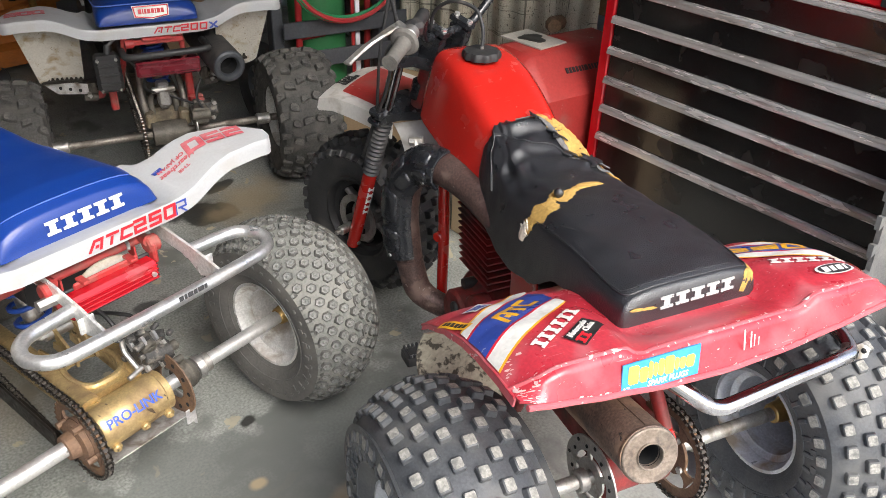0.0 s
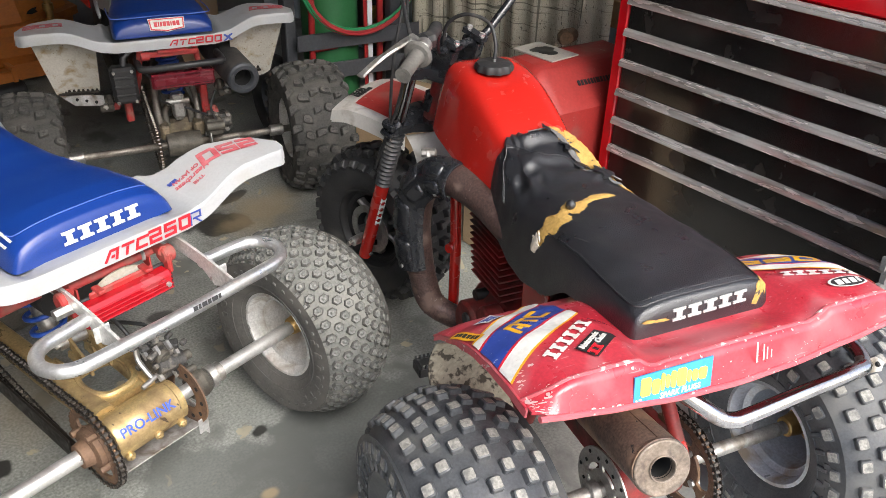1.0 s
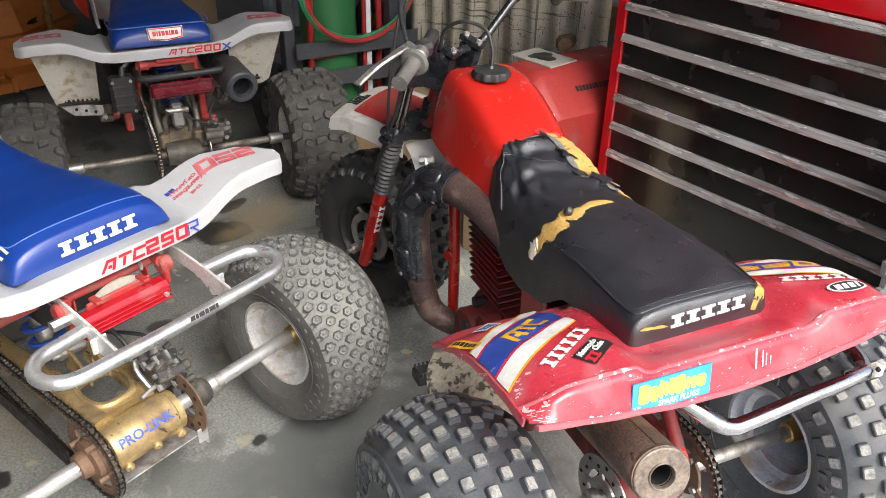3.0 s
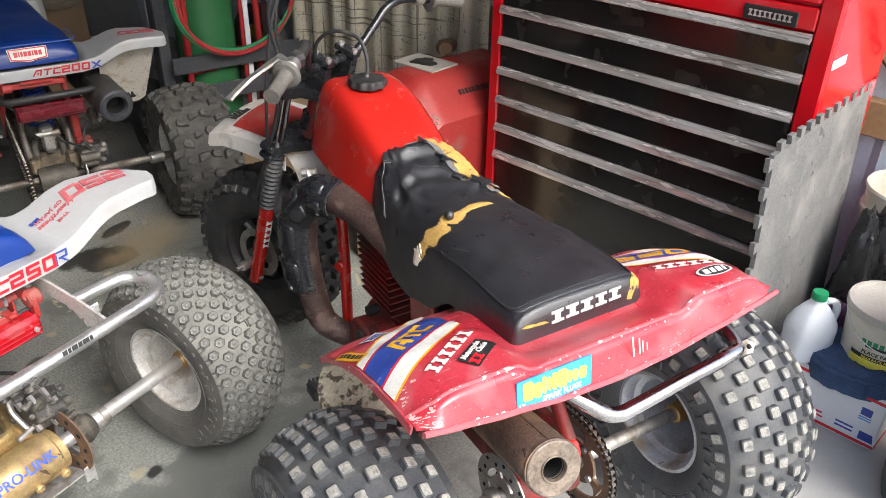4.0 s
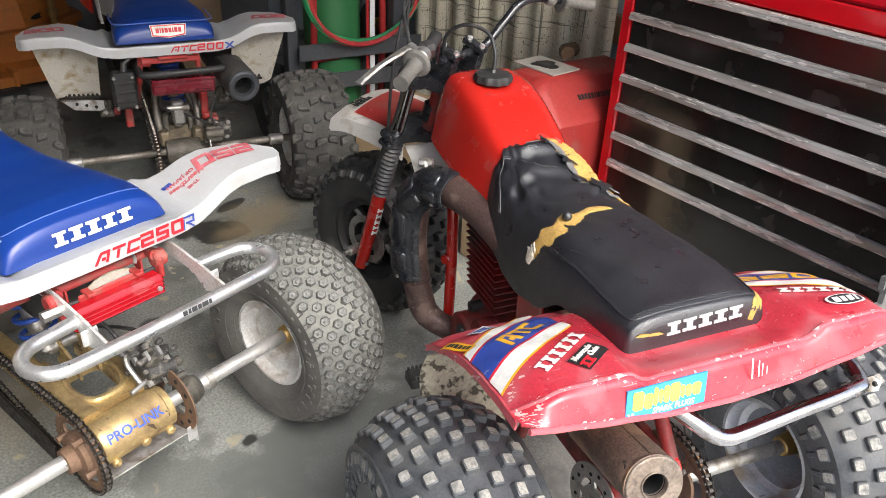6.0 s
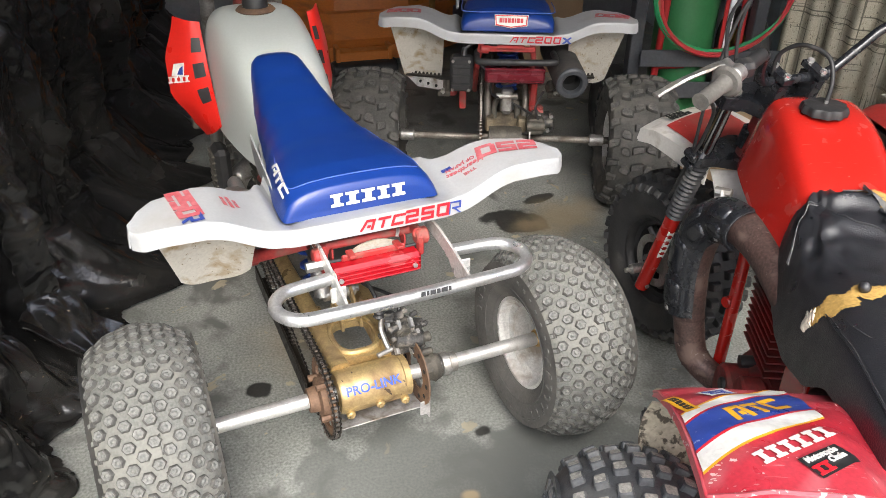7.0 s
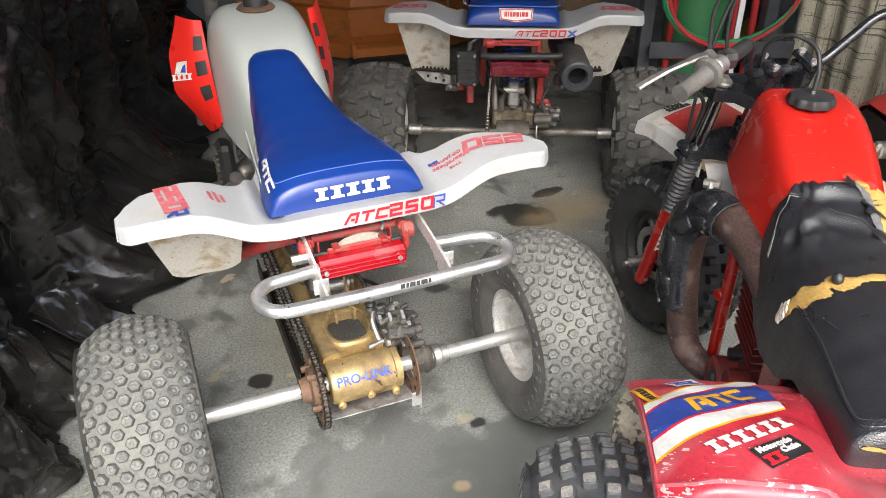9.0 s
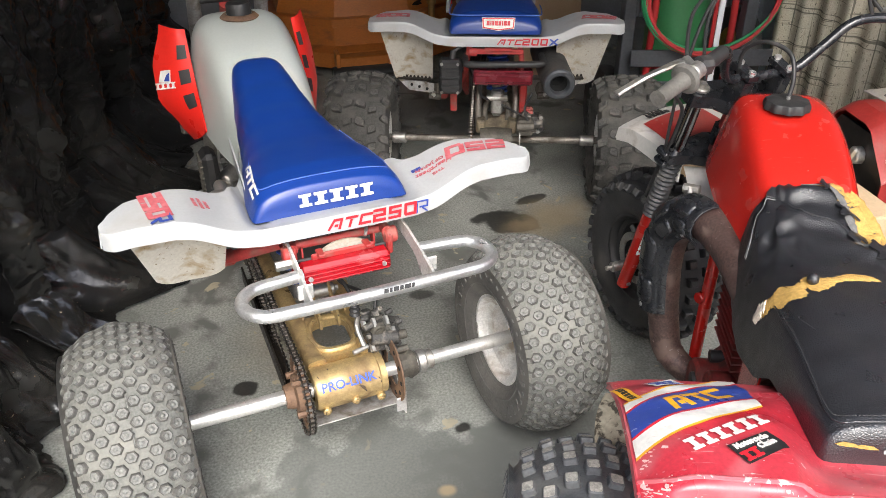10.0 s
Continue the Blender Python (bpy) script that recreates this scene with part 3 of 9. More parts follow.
wood_pale = surf("wood_pale", (0.50, 0.36, 0.22), 0.75, 0, (0.40, 0.27, 0.15), 0.6, 7, 60, 0.25, 0.15, stretch=(6, 6, 1.2))
bark = surf("bark", (0.16, 0.10, 0.055), 0.95, 0, (0.08, 0.05, 0.03), 0.5, 30, 120, 0.4, 0.8)
drape = woven(surf("drape", (0.50, 0.47, 0.37), 0.95, 0, (0.42, 0.39, 0.30), 0.5, 5, 260, 0.3, 0.3), (0.10, 0.095, 0.075), 0.85)
siding = surf("siding", (0.70, 0.76, 0.82), 0.45, 0.0, (0.64, 0.70, 0.77), 0.5, 3, 90, 0.08, 0.03, dirt=(0.5, 0.52, 0.54), dirt_at=0.64, dirt_size=5)
foam_mat = scratched(surf("foam_mat", (0.108, 0.110, 0.107), 0.8, 0, (0.150, 0.149, 0.143), 0.5, 6, 180, 0.45, 0.25, dirt=(0.215, 0.21, 0.195), dirt_at=0.60, dirt_size=9, dirt_soft=0.10, chips=(0.045, 0.045, 0.045), chip_at=0.645, chip_size=22), (0.25, 0.24, 0.225), 0.6)
bucket_white = surf("bucket_white", (0.60, 0.575, 0.50), 0.4, 0, (0.54, 0.51, 0.42), 0.5, 5, 100, 0.06, 0.03, dirt=(0.36, 0.31, 0.23), dirt_at=0.66, dirt_size=8)
jug_white = surf("jug_white", (0.74, 0.77, 0.80), 0.35, 0, (0.70, 0.73, 0.77), 0.5, 5, 100, 0.04, 0.02)
cap_green = surf("cap_green", (0.01, 0.26, 0.10), 0.4)
denim = surf("denim", (0.028, 0.055, 0.120), 0.95, 0, (0.05, 0.09, 0.18), 0.5, 14, 320, 0.5, 0.5)
card = surf("card", (0.42, 0.30, 0.18), 0.85, 0, (0.36, 0.25, 0.15), 0.5, 6, 120, 0.12, 0.06)
card_pale = surf("card_pale", (0.60, 0.45, 0.29), 0.85, 0, (0.53, 0.39, 0.245), 0.5, 6, 120, 0.12, 0.06)
paper_white = surf("paper_white", (0.72, 0.73, 0.75), 0.6, 0, (0.66, 0.67, 0.70), 0.5, 5, 120, 0.05)
bag_black = surf("bag_black", (0.012, 0.012, 0.013), 0.3, 0, (0.02, 0.02, 0.02), 0.5, 12, 60, 0.1, 0.7, bump_size=16)
can_green = surf("can_green", (0.045, 0.06, 0.05), 0.55, 0, (0.06, 0.075, 0.062), 0.5, 4, 110, 0.15, 0.06)
ink = surf("ink", (0.03, 0.025, 0.02), 0.8)
funnel_mat = surf("funnel_amber", (0.40, 0.20, 0.05), 0.4)
brass = surf("brass", (0.5, 0.33, 0.12), 0.4, 0.9, (0.35, 0.22, 0.09), 0.5, 20, 100, 0.2)
vinyl_back = surf("vinyl_back", (0.10, 0.10, 0.10), 0.8, 0, (0.16, 0.155, 0.15), 0.5, 30, 160, 0.4, 0.3)
thread_grey = surf("thread_grey", (0.085, 0.085, 0.085), 0.8)
chip_pale = surf("chip_pale", (0.70, 0.55, 0.52), 0.6, 0, (0.62, 0.35, 0.33), 0.5, 30, 200, 0.2)
gaiter_rubber = surf("gaiter_rubber", (0.040, 0.041, 0.044), 0.5, 0, (0.065, 0.065, 0.066), 0.5, 20, 160, 0.3, 0.1, dirt=(0.12, 0.115, 0.105), dirt_at=0.66, dirt_size=18)
gloss_black = surf("gloss_black", (0.012, 0.013, 0.016), 0.24, 0, (0.020, 0.021, 0.024), 0.5, 14, 160, 0.25, 0.05, rough_vary=0.08, spec=0.7, dirt=(0.06, 0.057, 0.052), dirt_at=0.70, dirt_size=22)
worn_edge = surf("worn_edge", (0.26, 0.265, 0.27), 0.42, 0, (0.07, 0.07, 0.075), 0.4, 30, 160, 0.3)
front_white = surf("front_white", (0.66, 0.64, 0.60), 0.42, 0, (0.58, 0.56, 0.51), 0.5, 6, 140, 0.08, 0.04, dirt=(0.30, 0.25, 0.19), dirt_at=0.66, dirt_size=14, dirt_soft=0.10)
link_blue = surf("link_blue", (0.03, 0.08, 0.42), 0.4, 0, (0.06, 0.12, 0.46), 0.5, 60, 160, 0.2, chips=(0.62, 0.60, 0.55), chip_at=0.74, chip_size=80)
caliper_grime = surf("caliper_grime", (0.085, 0.082, 0.078), 0.55, 0.3, (0.045, 0.043, 0.04), 0.5, 26, 200, 0.5, 0.5, dirt=(0.24, 0.22, 0.19), dirt_at=0.58, dirt_size=40, dirt_soft=0.06)
red_weld = surf("red_weld", (0.40, 0.024, 0.024), 0.48, 0, (0.33, 0.045, 0.04), 0.5, 12, 140, 0.25, 0.1, dirt=(0.20, 0.13, 0.10), dirt_at=0.60, dirt_size=18, dirt_soft=0.12)
rim_yellow = surf("rim_yellow", (0.50, 0.36, 0.05), 0.5, 0, (0.36, 0.26, 0.05), 0.5, 12, 120, 0.2, 0.05, dirt=(0.12, 0.10, 0.07), dirt_at=0.6, dirt_size=14)
wire_tan = surf("wire_tan", (0.42, 0.37, 0.29), 0.5, 0, (0.34, 0.29, 0.22), 0.5, 20, 160, 0.2, 0.05)
truck_red = surf("truck_red", (0.36, 0.015, 0.018), 0.45, 0, (0.30, 0.02, 0.02), 0.5, 8, 120, 0.1, 0.04)
axle_grime = surf("axle_grime", (0.30, 0.28, 0.25), 0.5, 0.6, (0.16, 0.14, 0.12), 0.45, 14, 160, 0.4, 0.15, dirt=(0.12, 0.10, 0.08), dirt_at=0.58, dirt_size=14)
rubber_lug = surf("rubber_lug", (0.105, 0.102, 0.095), 0.85, 0, (0.066, 0.064, 0.060), 0.45, 20, 180, 0.5, 0.35, dirt=(0.165, 0.155, 0.138), dirt_at=0.60, dirt_size=22)
decal_worn = surf("decal_worn", (0.50, 0.50, 0.49), 0.5, 0, (0.50, 0.49, 0.47), 0.5, 30, 160, 0.2, chips=(0.05, 0.05, 0.05), chip_at=0.66, chip_size=90)
# darker knob sides: the shade round each tread knob, put into the colour
rubber_side_shade = surf("rubber_side_shade", (0.115, 0.112, 0.102), 0.85, 0, (0.075, 0.073, 0.067), 0.5, 12, 160, 0.35, 0.25)

# ---- the garage ----
floor_geo = Geo().box((3.9, 6.6, 0.12), (1.1, 2.6, -0.06), 0.002)
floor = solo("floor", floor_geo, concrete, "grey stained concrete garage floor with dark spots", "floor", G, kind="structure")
# unseen ground, added outside the open side
ground = solo("ground", Geo().slab([(-60, -60), (60, -60), (60, 60), (-60, 60)], 0.05, Matrix.Translation((0, 0, -0.14))), apron, "unseen pale concrete apron added outside the open garage", "ground", G, kind="structure")
# unseen ceiling and left wall, added to limit how far daylight reaches in
solo("ceiling", Geo().box((4.0, 5.5, 0.1), (1.1, 3.25, 2.75), 0.002), plaster, "unseen plain ceiling added to darken the inside of the garage", "ceiling", G, kind="structure")
solo("wall_left", Geo().box((0.1, 5.7, 2.9), (-0.86, 3.15, 1.3), 0.002), plaster, "unseen plain wall added behind black plastic sheeting", "wall", G, kind="structure")
solo("wall_back", Geo().box((4.0, 0.1, 2.9), (1.1, 6.0, 1.3), 0.002), plaster, "dim back wall of the garage", "wall", G, kind="structure")

# metal siding, ribbed, on the right
def siding_at(u, v):
    y = -0.3 + 6.25 * u
    k = (y * 5.0) % 1.0
    return (2.86 - (0.018 if k < 0.14 else 0.0), y, -0.05 + 2.75 * v)
wall_right = solo("wall_right", Geo().sheet(siding_at, 220, 2, 0.01), siding, "pale blue-grey ribbed metal wall", "wall", G, kind="structure", sharp=20)
part("girt", Geo().box((0.05, 6.0, 0.12), (2.815, 2.7, 0.72), 0.004), wood, wall_right, "rough wooden rail")


# ---- wheels ----
def tyre_line(R, W, rim, crown):
    """Half-profile of a balloon tyre, from the inner bead over the crown to the outer one: (radius, across)."""
    w = W / 2
    return [(rim, -w * 0.72), (rim + 0.012, -w * 0.80), (rim + (R - rim) * 0.25, -w * 0.95), (rim + (R - rim) * 0.5, -w), (rim + (R - rim) * 0.72, -w * 0.985),
            (R - crown * 0.85, -w * 0.92), (R - crown * 0.5, -w * 0.78), (R - crown * 0.16, -w * 0.45), (R, 0),
            (R - crown * 0.16, w * 0.45), (R - crown * 0.5, w * 0.78), (R - crown * 0.85, w * 0.92), (rim + (R - rim) * 0.72, w * 0.985),
            (rim + (R - rim) * 0.5, w), (rim + (R - rim) * 0.25, w * 0.95), (rim + 0.012, w * 0.80), (rim, w * 0.72)]


def crown_at(s, R, W, crown):
    """Radius and slope of the tread at s, from -1 to 1 across."""
    tab = [(0.0, 0.0), (0.45, 0.16), (0.78, 0.5), (0.92, 0.85), (1.0, 1.5)]
    drop = lambda q: lerp(min(abs(q), 1.0), tab) * crown
    return R - drop(s), (drop(s + 0.03) - drop(s - 0.03)) / (0.06 * W / 2)


def knob(g, s, a, R, W, crown, shape, high, taper, pimple=0.0):
    """One rubber knob: an outline across and along, raised from the tread; slot 1 on its top."""
    r, slope = crown_at(s, R, W, crown)
    n = Vector((slope, 0, 1)).normalized()
    x = Vector((n.z, 0, -n.x))
    o = Vector((s * W / 2, 0, r))
    turn = Matrix.Rotation(a, 3, "X")
    rows = []
    for h, k in ((-0.006, 1.12), (high * 0.8, 1.0), (high, taper)):
        rows.append([turn @ (o + x * (px * k) + Vector((0, py * k, 0)) + n * h) for px, py in shape])
    g.slot = 0
    g.grid(rows, True)
    g.slot = 1
    b = len(g.v)
    if pimple:
        mid = [turn @ (o + x * (px * 0.45) + Vector((0, py * 0.45, 0)) + n * (high - pimple)) for px, py in shape]
        g.grid([rows[-1], mid], True)
        b = len(g.v)
        g.v.append(tuple(turn @ (o + n * (high + pimple * 0.5))))
        k = len(shape)
        g.f += [(b - k + i, b - k + (i + 1) % k, b) for i in range(k)]
        g.m += [1] * k
    else:
        k = len(shape)
        g.f.append(tuple(b - k + i for i in range(k)))
        g.m.append(1)
    g.slot = 0


def make_wheel(parent, at, R, W, rim, crown, tread, wall_mat, tread_mats, rim_mat, hub_mat, side, name="wheel"):
    """side: +1 when the outside of the wheel is towards +x."""
    hub = new(name)
    hub.parent = parent
    hub.location = at
    line = tyre_line(R, W, rim, crown)
    body = Geo().lathe(line[:6], 56)
    body.slot = 1
    body.lathe(line[5:12], 56)
    body.slot = 0
    body.lathe(line[11:], 56)
    part("tyre", body, [wall_mat, tread_mats[-1] if len(tread_mats) > 2 else tread_mats[0]], hub, "", 60)
    g, rnd = Geo(), random.Random(7)
    if tread != "front":
        for k, side_x in enumerate((-1, 1)):
            for rr in (rim + 0.022, rim + (R - rim) * 0.30):
                wx = W / 2 * lerp((rr - rim) / (R - rim), [(0, 0.74), (0.08, 0.80), (0.25, 0.95), (0.5, 1.0)])
                part("sidewall_rib", Geo().tube([(side_x * wx, rr * math.cos(q), rr * math.sin(q)) for q in (2 * math.pi * j / 64 for j in range(64))], 0.0022, 6, True), wall_mat, hub)
        marks = Geo()
        for side_x in (-1, 1):
            for j in range(26):
                if j % 13 > 6:
                    continue
                q, rr = 2 * math.pi * j / 30, rim + (R - rim) * 0.47
                marks.box((0.004, 0.010 + 0.003 * (j % 3), 0.016), (side_x * W / 2 * 0.997, rr * math.cos(q), rr * math.sin(q)), 0.001, Matrix.Rotation(q - math.pi / 2, 3, "X"))
        tagged(part("raised_mark", marks, wall_mat, hub), kind="stuff")
    if tread == "hex":
        hexa = [(0.0138 * math.cos(q), 0.0128 * math.sin(q)) for q in (math.pi / 3 * i for i in range(6))]
        n = 38
        for row, s in enumerate([-0.78, -0.58, -0.39, -0.195, 0, 0.195, 0.39, 0.58, 0.78]):
            for i in range(n):
                knob(g, s, 2 * math.pi * (i + 0.5 * (row % 2)) / n, R, W, crown, hexa, 0.0072, 0.82, 0.0022)
        lug = [(-0.016, -0.006), (0.016, -0.006), (0.016, 0.006), (-0.016, 0.006)]
        for s in (-0.90, 0.90):
            for i in range(n):
                knob(g, s, 2 * math.pi * (i + 0.25) / n, R, W, crown, lug, 0.008, 0.75)
        for i in range(22):
            a = 2 * math.pi * i / 22
            knob(g, 0.09, a, R, W, crown, [(-0.0015, -0.02), (0.0015, -0.02), (0.0015, 0.02), (-0.0015, 0.02)], 0.004, 0.8)
    elif tread == "square":
        n = 31
        for row, s in enumerate([-0.95, -0.73, -0.49, -0.245, 0.0, 0.245, 0.49, 0.73, 0.95]):
            for i in range(n):
                a, b = 0.0125 + 0.0010 * rnd.uniform(-1, 1), 0.0135 + 0.0010 * rnd.uniform(-1, 1)
                c = 0.0030
                sq = [(-a + c, -b), (a - c, -b), (a, -b + c), (a, b - c), (a - c, b), (-a + c, b), (-a, b - c), (-a, -b + c)]
                knob(g, s, 2 * math.pi * (i + 0.5 * (row % 2) + 0.07 * rnd.uniform(-1, 1)) / n, R, W, crown, sq, 0.0115 + 0.001 * rnd.uniform(-1, 1), 0.80)
        for s in (-1, 1):
            for i in range(n):
                q = 2 * math.pi * i / n
                g.box((0.006, 0.012, 0.026), (s * W / 2 * 0.985, (R - crown * 1.55) * math.sin(q), (R - crown * 1.55) * math.cos(q)), 0.002, Matrix.Rotation(-q, 3, "X"))
    elif tread == "front":
        n = 30
        sq = [(-0.013, -0.012), (0.013, -0.012), (0.013, 0.012), (-0.013, 0.012)]
        for row, s in enumerate([-0.88, -0.45, 0.0, 0.45, 0.88]):
            for i in range(n):
                knob(g, s, 2 * math.pi * (i + 0.5 * (row % 2)) / n, R, W, crown, sq, 0.019, 0.74)
    else:
        n = 21
        for row, s in enumerate([-0.88, -0.56, -0.20, 0.16, 0.53, 0.87]):
            for i in range(n):
                q, w, h = 0.006 * (1 if row % 2 else -1), 0.019 + 0.003 * rnd.uniform(-1, 1), 0.0145 + 0.002 * rnd.uniform(-1, 1)
                a = 2 * math.pi * (i + (0.5 if row in (1, 4) else 0.0 if row in (0, 5) else 0.25) + 0.10 * rnd.uniform(-1, 1)) / n
                lug = [(-w, -h + q), (-w * 0.2, -h - 0.002), (w, -h - q), (w + 0.002, h * 0.5 - q), (w * 0.5, h), (-w * 0.6, h + q * 0.5), (-w - 0.001, h * 0.4)]
                knob(g, s, a, R, W, crown, lug, 0.0125 + 0.002 * rnd.uniform(-1, 1), 0.84)
                g.slot = 0
                r_, sl = crown_at(s, R, W, crown)
                g.box((w * 1.3, 0.0025, 0.002), Matrix.Rotation(a, 3, "X") @ Vector((s * W / 2, 0, r_ + 0.0128)), 0.0006, Matrix.Rotation(a, 3, "X"))
    tagged(part("tread", g, tread_mats[:2], hub, "", 30), kind="stuff")
    w = W / 2 * side
    prof = [(rim - 0.004, -w * 0.62), (rim + 0.009, -w * 0.74), (rim + 0.011, -w * 0.80), (rim + 0.003, -w * 0.80), (rim - 0.006, -w * 0.70), (rim - 0.008, -w * 0.58),
            (rim - 0.020, -w * 0.52), (rim - 0.022, -w * 0.1), (rim - 0.030, w * 0.05), (rim - 0.034, w * 0.30), (rim - 0.05, w * 0.38), (0.055, w * 0.36), (0.05, w * 0.30), (0.03, w * 0.30)]
    rim_ob = part("rim", Geo().lathe(prof, 48), rim_mat, hub)
    for h0 in (-0.50, -0.12, 0.12):
        part("rim_step", Geo().tube([(w * h0, (rim - 0.0195) * math.cos(q), (rim - 0.0195) * math.sin(q)) for q in (2 * math.pi * j / 48 for j in range(48))], 0.0035, 6, True), rim_mat, rim_ob)
    out = [(rim + 0.010, w * 0.80), (rim + 0.003, w * 0.80), (rim - 0.012, w * 0.6), (rim - 0.034, w * 0.5), (0.05, w * 0.42), (0.0, w * 0.42)]
    part("rim_face", Geo().lathe(out, 40), rim_mat, rim_ob)
    h = Geo().cyl((-w * 0.42, 0, 0), (w * 0.36, 0, 0), 0.024, 0.036, edge=0.003)
    h.add(Geo().slab([(0.062 * math.cos(q), 0.062 * math.sin(q)) if i % 3 else (0.042 * math.cos(q), 0.042 * math.sin(q)) for i, q in enumerate(2 * math.pi * j / 12 for j in range(12))], 0.006),
          Matrix.Translation((w * 0.05, 0, 0)) @ pose(0, 0, 0, 0, 90, 0))
    part("hub", h, hub_mat, hub)
    for i in range(4):
        a = math.pi / 4 + i * math.pi / 2
        part("lug_nut", Geo().cyl((w * 0.0, 0.05 * math.cos(a), 0.05 * math.sin(a)), (w * 0.33, 0.05 * math.cos(a), 0.05 * math.sin(a)), 0.008, n=6), alloy_dull, hub)
    return hub


def make_chain(parent, rear, r_rear, front, r_front, x, pitch=0.0155, mats=None):
    """A roller chain round two sprockets in the plane x: side plates and rollers."""
    a, b = Vector((0, *rear)), Vector((0, *front))
    d = (b - a)
    n = Vector((0, -d.z, d.y)).normalized()
    loop = []
    def arc(c, r, s, e, k):
        for i in range(k + 1):
            q = s + (e - s) * i / k
            loop.append(c + r * (math.cos(q) * d.normalized() + math.sin(q) * n))
    arc(a, r_rear, math.pi / 2, 1.5 * math.pi, 28)
    arc(b, r_front, -math.pi / 2, math.pi / 2, 12)
    loop.append(loop[0])
    dist = [0]
    for p, q in zip(loop, loop[1:]):
        dist.append(dist[-1] + (q - p).length)
    k = int(dist[-1] / pitch) // 2 * 2
    pts, j = [], 0
    for i in range(k):
        s = dist[-1] * i / k
        while dist[j + 1] < s:
            j += 1
        pts.append(loop[j].lerp(loop[j + 1], (s - dist[j]) / max(dist[j + 1] - dist[j], 1e-6)))
    plates, rolls = Geo(), Geo()
    for i in range(k):
        p, q = pts[i], pts[(i + 1) % k]
        t = (q - p).normalized()
        m = frame_at((0, 0, 0), t, Vector((0, t.z, -t.y)))
        mid = (p + q) / 2
        w = 0.0075 if i % 2 else 0.0055
        for s in (-1, 1):
            plates.box(((q - p).length + 0.007, 0.0105, 0.0016), mid + Vector((x + s * w, 0, 0)), 0.0007, m)
        rolls.cyl((x - 0.0045, p.y, p.z), (x + 0.0045, p.y, p.z), 0.0048, n=8)
        rolls.ball((x - 0.0088, p.y, p.z), 0.0036, 6)
        rolls.ball((x + 0.0088, p.y, p.z), 0.0036, 6)
    ch = tagged(part("chain", plates, chain_dark, parent), kind="stuff")
    tagged(part("roller_pin", rolls, chain_roll, ch), kind="stuff")
    return ch


def sprocket(parent, x, y, z, r, mat_, teeth=38, holes=4, name="sprocket", hub_r=0.045):
    """A toothed ring with spokes between oval windows."""
    n = teeth * 4
    m = Matrix.Translation((x, y, z)) @ Matrix(((0, 0, 1, 0), (1, 0, 0, 0), (0, 1, 0, 0), (0, 0, 0, 1)))
    outer = [((r + (0.005 if i % 4 in (1, 2) else -0.003)) * math.cos(2 * math.pi * i / n), (r + (0.005 if i % 4 in (1, 2) else -0.003)) * math.sin(2 * math.pi * i / n)) for i in range(n)]
    g = Geo().ring(outer, circle(r * 0.80, n), 0.006, m)
    g.ring(circle(hub_r * 1.25, 24), circle(hub_r * 0.5, 24), 0.007, m)
    for i in range(holes):
        a = 2 * math.pi * i / holes + 0.4
        o = []
        for k in range(7):
            f = k / 6
            rad = hub_r * 1.1 + (r * 0.83 - hub_r * 1.1) * f
            w = 0.26 - 0.70 * f * (1 - f) + 0.16 * f
            o.append((rad, w))
        pts = [(q * math.cos(a + w), q * math.sin(a + w)) for q, w in o] + [(q * math.cos(a - w), q * math.sin(a - w)) for q, w in reversed(o)]
        g.slab(pts, 0.0065, m)
    return part(name, g, mat_, parent)

# ---- white and blue three-wheeler ----
BLUE = pose(-0.693, 1.35, 0, 0, 0, 53.8)


def wing_profile(x):
    """Height of the rear mudguard across its width."""
    return lerp(abs(x), [(0.0, 0.785), (0.17, 0.785), (0.215, 0.791), (0.325, 0.836), (0.345, 0.840), (0.42, 0.840), (0.485, 0.834)])


